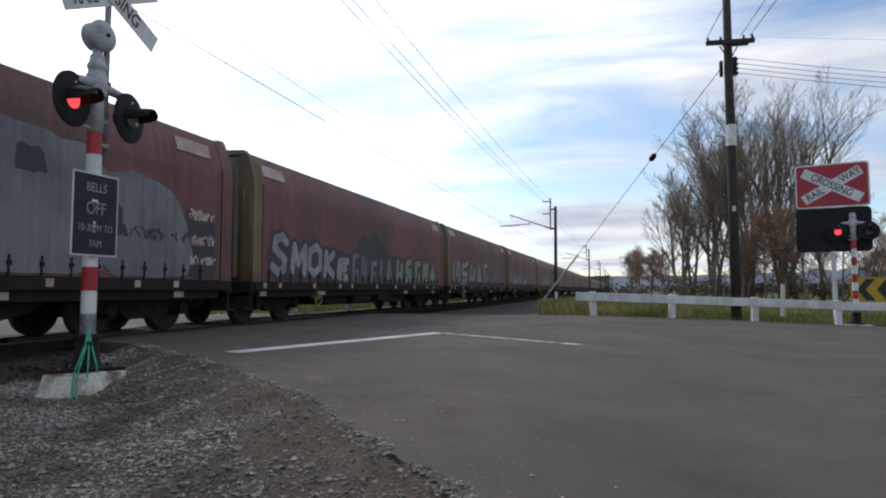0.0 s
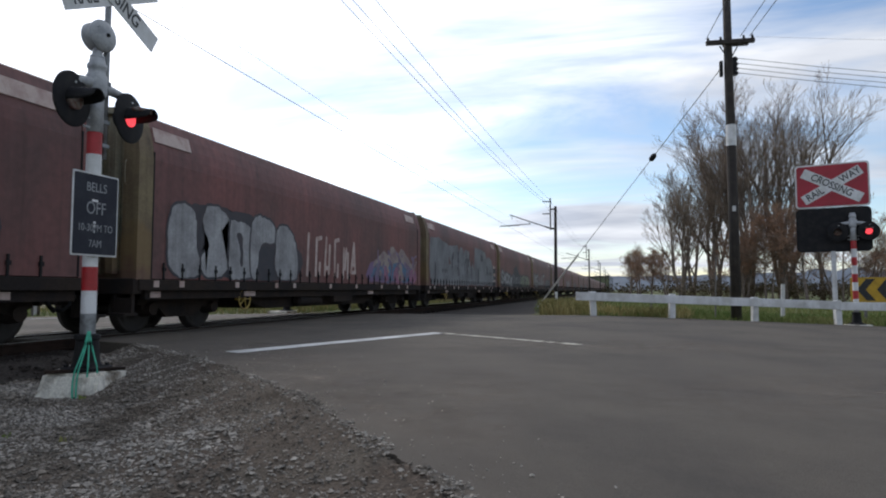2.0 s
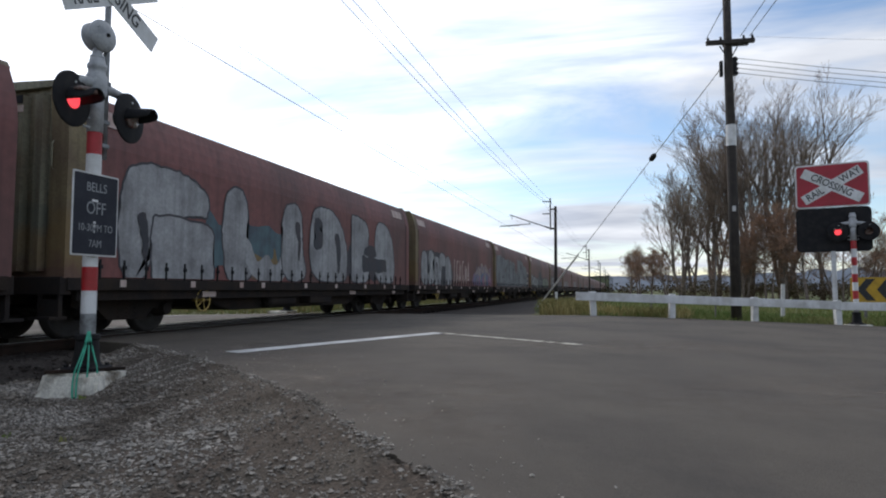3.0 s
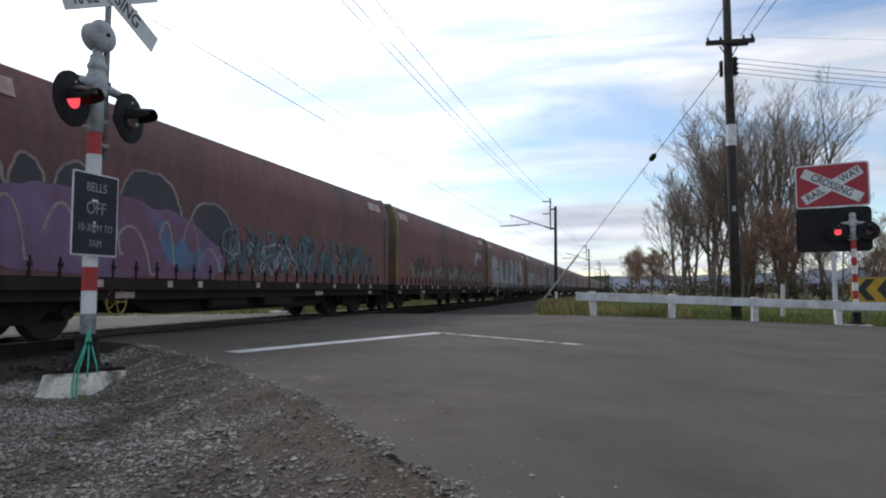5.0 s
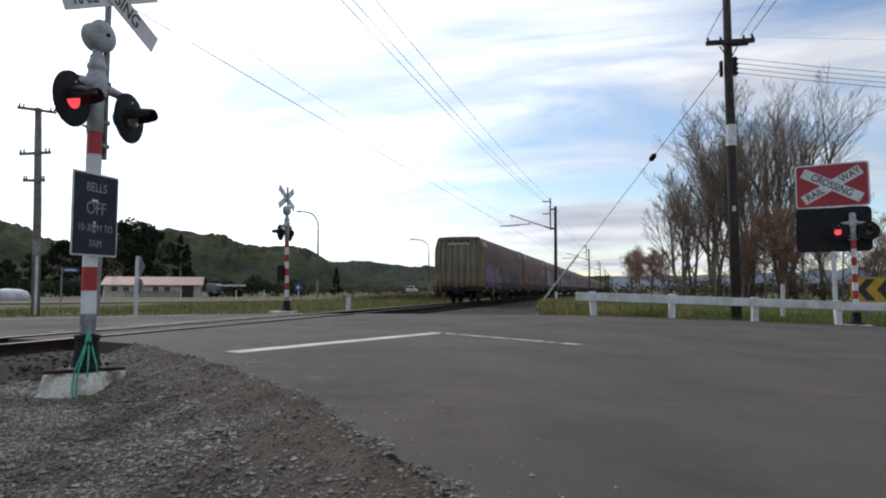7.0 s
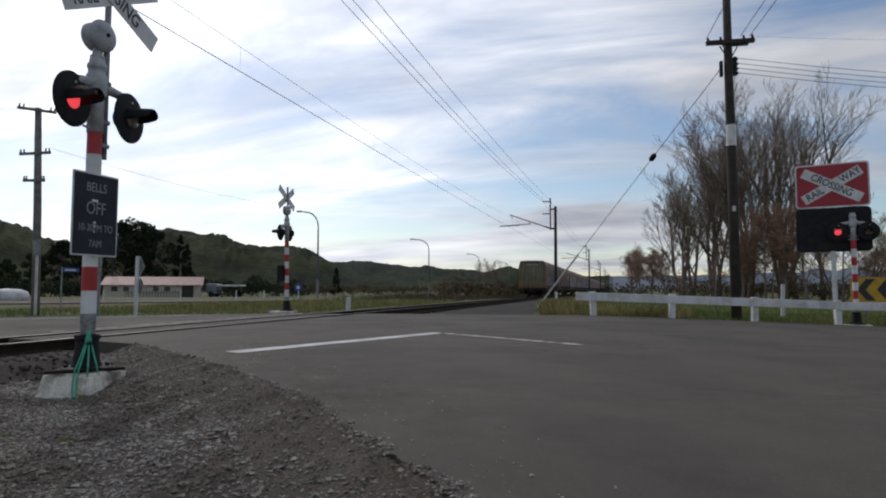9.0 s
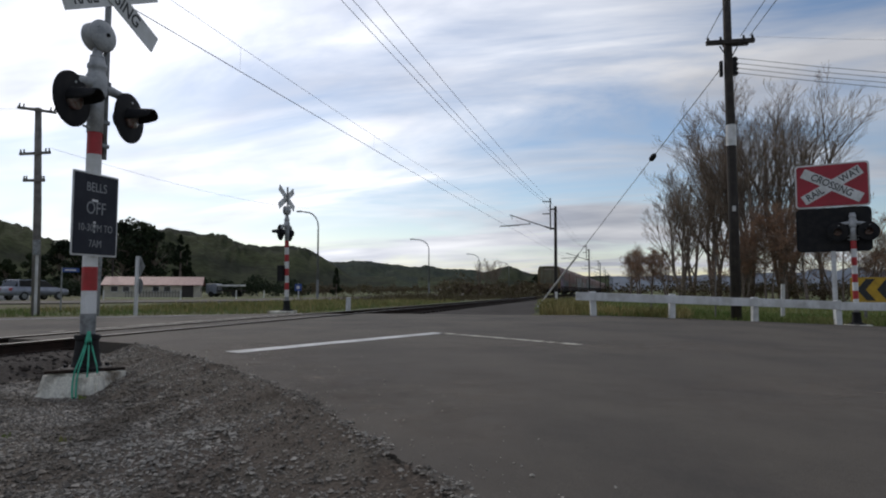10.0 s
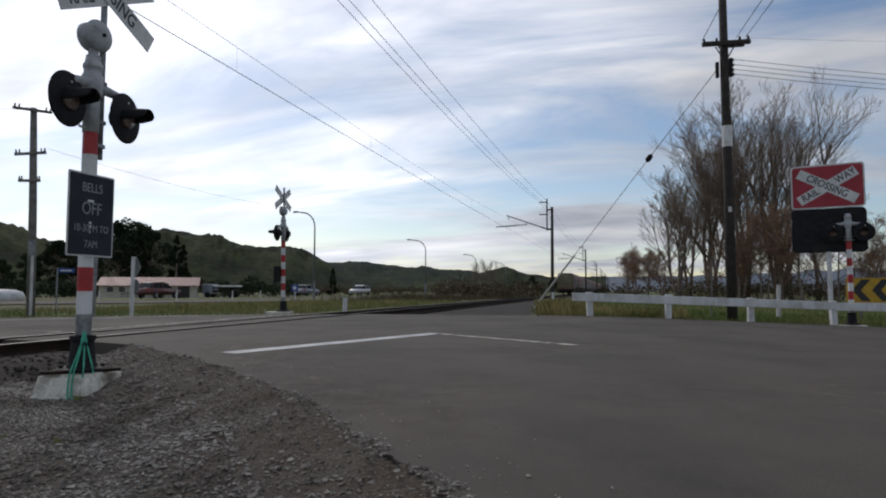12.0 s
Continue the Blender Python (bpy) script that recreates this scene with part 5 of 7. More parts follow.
        part("plinth", bm, M_CONC, mast, "chipped grey concrete plinth")
        bm = bmesh.new()
        box(bm, (-0.36, -0.2, -0.01), (0.36, -0.12, 0.022), Matrix.Rotation(radians(-46), 4, "Z"), 0.006)
        part("anchor_bar", bm, M_RAIL, mast, "rusty anchor bar")
        rnd = random.Random(7)
        for k in range(4):
            a = radians(-141 + 3 * k)
            pts = []
            for i in range(17):
                u = i / 16
                z = 0.4 - 0.8 * u
                r = 0.11 + 0.2 * min(1, u / 0.48) ** 1.5 + max(0, u - 0.5) * 0.24
                b = a + 0.34 * math.sin(u * 3.1) * (k - 1.9) / 1.5 * (1 if k % 2 else 0.6) - 0.2 * u + 0.12
                pts.append((r * math.cos(b), r * math.sin(b), z))
            bm = bmesh.new()
            tube(bm, pts, 0.009, 6)
            part("tied_cord", bm, M_ROPE, mast, "green plastic cord", True)
    return mast


NEAR_BANDS = [(0.58, M_GALV), (0.82, M_WHITE), (1.07, M_RED), (1.31, M_WHITE), (1.55, M_RED), (2.02, M_WHITE), (2.27, M_WHITE), (2.51, M_RED)]
make_mast(pose(-5.41, 5.43, -0.08, 0, 0, 90), "striped crossing signal with a bells-off notice board", NEAR_BANDS, True, True, False, True, 11)
FULL = [(0.5, M_GALV)] + [(0.5 + 0.25 * (i + 1), M_RED if i % 2 else M_WHITE) for i in range(8)]
make_mast(pose(-11.45, 20.2, 0.0, 0, 2, -84), "red and white striped crossing signal seen from behind", FULL, False, False, True, True, 0, -0.13, 4.02)
make_mast(pose(6.72, 21.55, -0.28, 0, 0, -14), "red and white striped crossing signal behind the fence", FULL, False, False, False, False)


def make_far_block():
    bm = bmesh.new()
    box(bm, (-12.0, 19.8, -0.2), (-11.2, 20.5, 0.0), None, 0.03)
    tagged(part("concrete_footing", bm, M_CONC), "low weathered concrete footing under a crossing signal", "footing")
    bm = bmesh.new()
    box(bm, (6.4, 21.25, -0.7), (7.05, 21.85, -0.28), None, 0.03)
    tagged(part("concrete_footing", bm, M_CONC), "low weathered concrete footing under a crossing signal", "footing")


make_far_block()


def make_crossing_sign():
    s = thing("crossing_sign", "red railway crossing sign above a black board on a white post", "road sign", pose(6.12, 21.35, -0.265, 0, 0, -16))
    bm = bmesh.new()
    box(bm, (-0.065, -0.065, -0.4), (0.065, 0.065, 2.16), None, 0.008)
    box(bm, (-0.05, 0.51, 2.1), (0.05, 0.58, 4.8), None, 0.008)
    box(bm, (-0.06, -0.06, 2.0), (0.06, 0.58, 2.16), None, 0.008)
    part("post", bm, M_WHITEDIRT, s, "white painted post")

    def board(name, z, w, h, r, y, material, label, parent=s):
        b = bmesh.new()
        plate(b, rounded(w, h, r, 5), 0, 0.006, "z")
        b.transform(Matrix.Translation((0.02, y, z)) @ FRONT)
        return part(name, b, material, parent, label)
    back = board("target_board", 2.85, 1.98, 1.36, 0.14, 0.5, M_BLACK, "matt black rounded board")
    rim = board("sign_panel", 4.22, 1.96, 1.36, 0.1, 0.5, M_WHITE, "white-bordered sign panel")
    face = board("sign_face", 4.22, 1.87, 1.27, 0.08, 0.492, M_SIGNRED, "red sign face", rim)
    bm = bmesh.new()
    for z in (2.5, 3.2, 3.9, 4.6):
        box(bm, (-0.6, 0.502, z - 0.03), (0.6, 0.55, z + 0.03))
    part("board_bracket", bm, M_GALV, s, "grey bracket")
    for turn, y, words in ((30, 0.484, [(-0.52, "RAIL"), (0.56, "WAY")]), (-30, 0.476, [(0.0, "CROSSING")])):
        m = Matrix.Translation((0.02, y, 4.22)) @ Matrix.Rotation(radians(-turn), 4, "Y")
        b = bmesh.new()
        box(b, (-0.88, -0.003, -0.15), (0.88, 0.003, 0.15), m)
        part("white_bar", b, M_WHITE, rim, "white diagonal bar")
        for k, w in words:
            writing("lettering", w, 0.3, M_LETTERDK, rim, m @ Matrix.Translation((k, -0.0045, 0)) @ FRONT, 0.001, 0.004, 0.85)
    return s


make_crossing_sign()


# ---- fence, posts, small signs ----
def make_fence():
    f = thing("sight_rail_fence", "low white timber sight-rail fence beside the road", "fence")
    spots = [(-0.81, 19.2), (1.41, 19.82), (3.76, 20.49), (6.12, 21.15), (8.45, 21.81), (10.9, 22.5)]
    turn = Matrix.Rotation(math.atan2(0.66, 2.33), 4, "Z")
    for i, (x, y) in enumerate(spots):
        b = bmesh.new()
        box(b, (-0.085, -0.07, -0.4), (0.085, 0.07, 0.7), Matrix.Translation((x, y, road_z(x))) @ turn @ pose(0, 0, 0, 0.8 * (i % 3 - 1), 1.2 * ((i * 2) % 3 - 1), 0), 0.012)
        part("fence_post", b, M_WHITEDIRT, f, "white square post")
    ends = [(-1.32, 19.05), (6.1, 21.14), (10.9, 22.5)]
    for i, (a, c) in enumerate(zip(ends, ends[1:])):
        b = bmesh.new()
        pa, pc = Vector((*a, 0.565 + road_z(a[0]) * 1.0 - 0.03 * i)), Vector((*c, 0.555 + road_z(c[0]) - 0.03 * i))
        side = (pc - pa).normalized().cross(Vector((0, 0, 1)))
        box(b, (0, -0.03, -0.12), ((pc - pa).length, 0.03, 0.12), Matrix.Translation(pa + side * 0.1) @ (pc - pa).to_track_quat("X", "Z").to_matrix().to_4x4(), 0.012)
        part("fence_rail", b, M_WHITEDIRT, f, "white plank rail")


make_fence()


def make_marker(x, y, z, h, w, label, material=M_WHITE):
    b = bmesh.new()
    box(b, (-w / 2, -w / 4, -0.2), (w / 2, w / 4, h), None, 0.01)
    ob = part("marker_post", b, material)
    ob.matrix_basis = pose(x, y, z, 1, 1.5, 20)
    return tagged(ob, label, "post", "marker posts")


make_marker(-9.9, 22.0, -0.1, 0.56, 0.17, "short white marker post in the verge")
make_marker(-3.5, 35.5, -0.12, 0.75, 0.14, "short white marker post in dry grass")
make_marker(5.6, 25.5, -0.4, 1.35, 0.13, "weathered white post behind the fence", M_WHITEDIRT)
make_marker(3.0, 22.9, -0.25, 2.1, 0.05, "thin grey timber stake behind the fence", M_POLEGREY)
make_marker(1.0, 24.0, -0.25, 0.9, 0.05, "thin grey timber stake behind the fence", M_POLEGREY)
make_marker(-15.3, 15.7, -0.1, 2.4, 0.09, "thin pale grey signpost beyond the track", M_GALV)
make_marker(-19.0, 18.9, -0.1, 0.55, 0.1, "short white marker post in the verge")
make_marker(-26.6, 26.5, -0.1, 0.6, 0.1, "short white marker post in the verge")


def make_back_sign():
    s = thing("road_sign", "diamond and round road signs seen from behind on a pale post", "road sign", pose(-14.4, 16.25, 0, 0, 0, -25))
    b = bmesh.new()
    tube(b, [(0, 0, -0.2), (0.03, 0, 1.78)], 0.06, 10)
    part("post", b, M_WHITEDIRT, s, "pale timber post")
    b = bmesh.new()
    plate(b, [(0, -0.34), (0.34, 0), (0, 0.34), (-0.34, 0)], 0, 0.006, "z")
    b.transform(Matrix.Translation((0.03, 0.09, 1.46)) @ FRONT)
    part("diamond_plate", b, M_GALV, s, "grey back of a diamond sign")
    b = bmesh.new()
    lathe(b, [(0.0, 0.0), (0.24, 0.0), (0.24, 0.006), (0.0, 0.006)], Matrix.Translation((0.02, 0.09, 0.86)) @ FRONT, 24)
    part("round_plate", b, M_GALV, s, "grey back of a round sign")
    s = thing("chevron_board", "yellow and black chevron board behind the fence", "road sign", pose(9.75, 26.6, -0.4, 0, 0, -16))
    b = bmesh.new()
    plate(b, rounded(3.1, 0.92, 0.06, 3), 0, 0.01, "z")
    b.transform(Matrix.Translation((0, 0, 1.15)) @ FRONT)
    part("board", b, M_CHEV, s, "yellow board")
    for k in range(5):
        b = bmesh.new()
        x = -1.35 + 0.62 * k
        plate(b, [(x, 0), (x + 0.3, 0.4), (x + 0.58, 0.4), (x + 0.28, 0), (x + 0.58, -0.4), (x + 0.3, -0.4)], 0.012, 0.015, "z")
        b.transform(Matrix.Translation((0, 0, 1.15)) @ FRONT)
        part("chevron", b, M_LETTERDK, s, "black chevron")
    for x in (-1.1, 1.1):
        b = bmesh.new()
        box(b, (x - 0.05, 0.01, -0.3), (x + 0.05, 0.1, 1.5))
        part("leg", b, M_POLEGREY, s, "grey timber leg")
    s = thing("street_sign", "small blue street name sign on a thin post", "road sign", pose(-21.5, 20.2, -0.1, 0, 0, 40))
    b = bmesh.new()
    tube(b, [(0, 0, -0.2), (0, 0, 1.75)], 0.03, 8)
    part("post", b, M_GALV, s)
    b = bmesh.new()
    box(b, (-0.02, -0.012, 1.55), (0.6, 0.012, 1.72), None, 0.005)
    plate_ob = part("name_plate", b, M_BLUE, s, "blue name plate")
    b = bmesh.new()
    box(b, (0.1, -0.016, 1.61), (0.5, -0.0125, 1.66))
    part("text_bar", b, M_WHITE, plate_ob)
    s = thing("round_sign_post", "small blue and white roundabout sign on a post", "road sign", pose(-27.5, 50.5, -0.1, 0, 0, 10))
    b = bmesh.new()
    tube(b, [(0, 0, -0.2), (0, 0, 1.4)], 0.05, 8)
    part("post", b, M_WHITE, s)
    b = bmesh.new()
    box(b, (-0.3, -0.09, 0.75), (0.3, -0.07, 1.35), None, 0.005)
    pl = part("plate", b, M_BLUE, s, "blue plate")
    b = bmesh.new()
    lathe(b, [(0.0, 0.0), (0.16, 0.0), (0.16, 0.005), (0.0, 0.005)], Matrix.Translation((0, -0.0925, 1.05)) @ FRONT, 16)
    part("disc", b, M_WHITE, pl)


make_back_sign()

# ---- poles and wires ----
def make_overhead_mast(y, i):
    p = thing("overhead_line_mast", "dark slender railway overhead line mast with an arm", "line mast", pose(-5.58, y, -0.35, 0, 0.3 * (i % 2), 0), "overhead line masts")
    b = bmesh.new()
    box(b, (-0.15, -0.15, -0.2), (0.15, 0.15, 8.5), None, 0.01)
    for v in b.verts:
        k = 1 - 0.3 * max(0, v.co.z) / 8.5
        v.co.x *= k
        v.co.y *= k
    part("pole", b, M_POLE, p, "dark pole")
    b = bmesh.new()
    tube(b, [(-0.45, 0, 6.4), (-0.45, 0, 9.25)], 0.06, 8)
    box(b, (-0.47, -0.05, 6.45), (0, 0.05, 6.6))
    box(b, (-0.47, -0.05, 8.2), (0, 0.05, 8.32))
    part("riser", b, M_POLE, p, "thin riser tube")
    for z in (7.85, 8.95):
        b = bmesh.new()
        tube(b, [(-1.15, 0, z), (-0.45, 0, z)], 0.05, 8)
        part("side_arm", b, M_POLE, p, "short insulator arm")
    b = bmesh.new()
    tube(b, [(-0.5, 0, 6.55), (-4.1, 0, 7.85)], 0.045, 8)
    tube(b, [(-2.3, 0, 7.2), (-2.3, 0, 6.95)], 0.02, 6)
    tube(b, [(-2.2, 0, 6.98), (-5.0, 0, 6.83)], 0.035, 8)
    tube(b, [(-3.9, 0, 7.75), (-3.9, 0, 7.45)], 0.03, 6)
    tube(b, [(-3.2, 0, 6.85), (-5.0, 0, 6.8), (-5.1, 0, 6.7)], 0.02, 6)
    part("cantilever", b, M_WIRE, p, "thin cantilever arm")
    b = bmesh.new()
    lathe(b, [(0.05, 0), (0.09, 0.05), (0.05, 0.1), (0.09, 0.15), (0.05, 0.2), (0.09, 0.25), (0.05, 0.3), (0.09, 0.35), (0.05, 0.4)], Matrix.Translation((-0.6, 0, 6.6)) @ Matrix.Rotation(radians(-70), 4, "Y"), 10)
    part("insulator", b, M_WIRE, p, "ribbed insulator")
    return p


MASTS = [56.55 + 61 * i for i in range(-1, 7)]
for i, y in enumerate(MASTS):
    make_overhead_mast(y, i)


def wire(name, points, r, label, material=M_WIRE):
    b = bmesh.new()
    tube(b, points, r, 5, False)
    return tagged(part(name, b, material), label, "wire")


def make_track_wires():
    t = thing("overhead_line", "thin overhead contact and catenary wires above the track", "overhead wires")
    for a, c in zip(MASTS, MASTS[1:]):
        b = bmesh.new()
        k = 0.25 if round((a - MASTS[0]) / 61) % 2 else -0.25
        tube(b, span((TRACK - k, a, 6.05), (TRACK + k, c, 6.05), 0.1), 0.0095, 5, False)
        part("contact_wire", b, M_WIRE, t)
        cat = span((TRACK - k, a, 7.05), (TRACK + k, c, 7.05), 0.6)
        b = bmesh.new()
        tube(b, cat, 0.0055, 5, False)
        part("catenary_wire", b, M_WIREPALE, t)
        for j in (2, 4, 6, 8, 10, 12):
            b = bmesh.new()
            q = cat[j]
            tube(b, [(q.x, q.y, 6.0), q], 0.003, 4, False)
            part("dropper", b, M_WIREPALE, t)
    for dx, z, sag in ((-1.05, 8.65, 0.78), (-0.8, 8.65, 0.74), (-0.5, 8.82, 0.55)):
        for a, c in zip(MASTS, MASTS[1:]):
            wire("feeder_wire", span((-5.58 + dx, a, z), (-5.58 + dx, c, z), sag), 0.009, "dark feeder wire strung between the line masts")


make_track_wires()


def make_utility_pole():
    m = Matrix.Translation((3.5, 21.97, -0.2))
    p = thing("utility_pole", "tall dark timber utility pole with a cross-arm", "utility pole", m)
    b = bmesh.new()
    tube(b, [(0, 0, -0.3), (0, 0, 4), (-0.02, 0, 8), (-0.02, 0, 12.2)], [0.165, 0.15, 0.135, 0.115], 18)
    part("pole", b, M_POLE, p, "dark weathered timber pole", True)
    b = bmesh.new()
    tube(b, [(0, 0, 5.58), (0, 0, 6.27)], 0.158, 18, False)
    part("pale_band", b, M_WHITE, p, "white metal band", True)
    b = bmesh.new()
    box(b, (-0.05, -0.172, 3.45), (0.05, -0.152, 3.62))
    part("tag", b, M_WHITE, p, "small white tag")
    rot = Matrix.Rotation(radians(16), 4, "Z")
    b = bmesh.new()
    box(b, (-0.82, -0.28, 8.88), (0.74, -0.16, 9.02), rot @ Matrix.Translation((0, 0, 8.95)) @ pose(0, 0, 0, 0, -4, 0) @ Matrix.Translation((0, 0, -8.95)), 0.01)
    box(b, (-0.1, 0.15, 8.95), (0.74, 0.25, 9.07), rot @ Matrix.Translation((0, 0, 9)) @ pose(0, 0, 0, 0, -4, 0) @ Matrix.Translation((0, 0, -9)), 0.01)
    part("cross_arm", b, M_POLE, p, "dark timber cross-arm")
    b = bmesh.new()
    tube(b, [(-0.3, -0.2, 8.85), (-0.05, -0.12, 8.45)], 0.02, 6)
    tube(b, [(0.3, -0.2, 8.9), (0.05, -0.12, 8.45)], 0.02, 6)
    part("brace", b, M_WIRE, p)
    for x, z in ((0.24, 8.4), (0.24, 8.24), (0.24, 8.08), (0.24, 7.93)):
        b = bmesh.new()
        lathe(b, [(0.03, 0), (0.05, 0.02), (0.03, 0.05), (0.05, 0.08), (0.02, 0.1)], Matrix.Translation((x, 0.05, z)), 10)
        part("insulator", b, M_BLACK, p, "dark pin insulator")
    for x, lo, hi in ((-0.24, 7.9, 8.4), (0.17, 7.9, 8.5)):
        b = bmesh.new()
        box(b, (x - 0.05, -0.08, lo), (x + 0.05, 0.08, hi), None, 0.01)
        part("rack", b, M_BLACK, p, "dark insulator rack")
    for x in (-0.76, -0.35, 0.4, 0.68):
        b = bmesh.new()
        lathe(b, [(0.025, 0), (0.045, 0.03), (0.03, 0.07), (0.04, 0.1), (0.0, 0.13)], rot @ Matrix.Translation((x, -0.22, 9.02 + 0.087 * x)), 10)
        part("insulator", b, M_BLACK, p, "dark pin insulator")
    for i, z in enumerate((8.45, 8.28, 8.12, 7.96)):
        wire("power_line", span((3.75, 22.02, z - 0.17), (40, 33 + i * 0.1, z + 0.55), 1.2), 0.009, "dark power line running from the utility pole")
    for x, y, z, e in ((2.78, 21.6, 8.85, (5.6, -30, 9.0)), (3.85, 21.9, 8.95, (6.9, -30, 9.2)), (4.15, 22.0, 8.98, (7.7, -30, 9.2))):
        wire("power_line", span((x, y, z), e, 0.5), 0.011, "dark power line passing overhead from the utility pole")
    wire("power_line", span((4.15, 22.0, 8.95), (45, 36, 11.0), 0.6), 0.004, "thin pale line from the utility pole", M_WIREPALE)
    foot, top = Vector((-4.0, 31.2, -0.15)), Vector((3.28, 21.95, 8.0))
    stay = thing("stay_wire", "steel stay wire with a white guard and an insulator", "stay wire")
    b = bmesh.new()
    tube(b, [foot.lerp(top, 0.28), top], 0.012, 6)
    part("wire", b, M_WIRE, stay)
    b = bmesh.new()
    tube(b, [foot, foot.lerp(top, 0.3)], 0.04, 8)
    part("guard", b, M_WHITEDIRT, stay, "pale tubular stay guard")
    b = bmesh.new()
    way = (top - foot).normalized()
    mid = foot.lerp(top, 0.715)
    tube(b, [mid - way * 0.17, mid - way * 0.1, mid + way * 0.1, mid + way * 0.17], [0.05, 0.1, 0.1, 0.05], 8)
    part("insulator", b, M_BLACK, stay, "dark egg insulator")


make_utility_pole()


def make_left_pole():
    p = thing("utility_pole", "grey timber utility pole with three cross-arms", "utility pole", pose(-18.75, 16.65, -0.1, 0, 0, 0))
    b = bmesh.new()
    tube(b, [(0, 0, -0.3), (-0.1, 0, 3.5), (-0.22, -0.02, 7.0)], [0.13, 0.12, 0.1], 14)
    part("pole", b, M_POLEGREY, p, "grey timber pole", True)
    b = bmesh.new()
    tube(b, [(0.12, -0.12, -0.1), (0.1, -0.12, 2.1)], 0.045, 8)
    part("cable_guard", b, M_WHITEDIRT, p, "pale cable guard")
    b = bmesh.new()
    box(b, (0.02, -0.22, 2.0), (0.2, -0.1, 2.5), None, 0.01)
    part("fuse_box", b, M_GALV, p, "grey fuse box")
    for z, w, tilt in ((6.9, 0.66, 8), (5.42, 0.52, -3), (4.5, 0.36, 0)):
        rot = Matrix.Translation((-0.18, -0.02, z)) @ Matrix.Rotation(radians(16), 4, "Z") @ Matrix.Rotation(radians(tilt), 4, "Y")
        b = bmesh.new()
        box(b, (-w, -0.16, -0.04), (w, -0.09, 0.05), rot, 0.008)
        arm = part("cross_arm", b, M_POLEGREY, p, "grey timber cross-arm")
        for k in (-0.92, -0.7, 0.7, 0.92):
            b = bmesh.new()
            lathe(b, [(0.02, 0), (0.035, 0.03), (0.02, 0.06), (0.03, 0.1), (0.0, 0.12)], rot @ Matrix.Translation((k * w, -0.125, 0.05)), 8)
            part("insulator", b, M_POLEGREY, arm, "small insulator")
    wire("power_line", span((-18.4, 16.7, 5.5), (-26.0, 49.3, 7.8), 0.4), 0.006, "thin line to a street lamp", M_WIREPALE)
    for k in (-0.6, 0.6):
        wire("power_line", span((-19 + k, 16.6, 6.9), (-70 + k, 2, 8), 0.8), 0.006, "thin line leaving the grey utility pole", M_WIREPALE)


make_left_pole()


def make_street_lamp(x, y, h, reach):
    p = thing("street_lamp", "tall galvanised street lamp with a curved outreach arm", "street lamp", pose(x, y, -0.1), "street lamps")
    b = bmesh.new()
    tube(b, [(0, 0, -0.2), (0, 0, 1.7)], 0.11, 12)
    part("base_sleeve", b, M_GALV, p, "pale base sleeve")
    b = bmesh.new()
    pts = [(0, 0, 1.7), (0, 0, h - 1.4)] + [(-reach * (1 - math.cos(radians(a))) * 0.75, 0, h - 1.4 + 1.3 * math.sin(radians(a))) for a in (15, 30, 45, 60, 75, 88)] + [(-reach, 0, h - 0.02)]
    tube(b, pts, [0.09] + [0.06] * (len(pts) - 1), 10)
    part("pole", b, M_GALV, p, "galvanised pole", True)
    b = bmesh.new()
    box(b, (-reach - 0.5, -0.12, h - 0.08), (-reach, 0.12, h + 0.06), None, 0.04)
    part("lantern", b, M_GALV, p, "grey lantern")


make_street_lamp(-25.4, 50.0, 7.75, 1.6)
make_street_lamp(-23.4, 76.5, 7.3, 2.0)
make_street_lamp(-23.7, 107.6, 7.1, 1.8)
make_street_lamp(-24.5, 142, 7.1, 1.8)


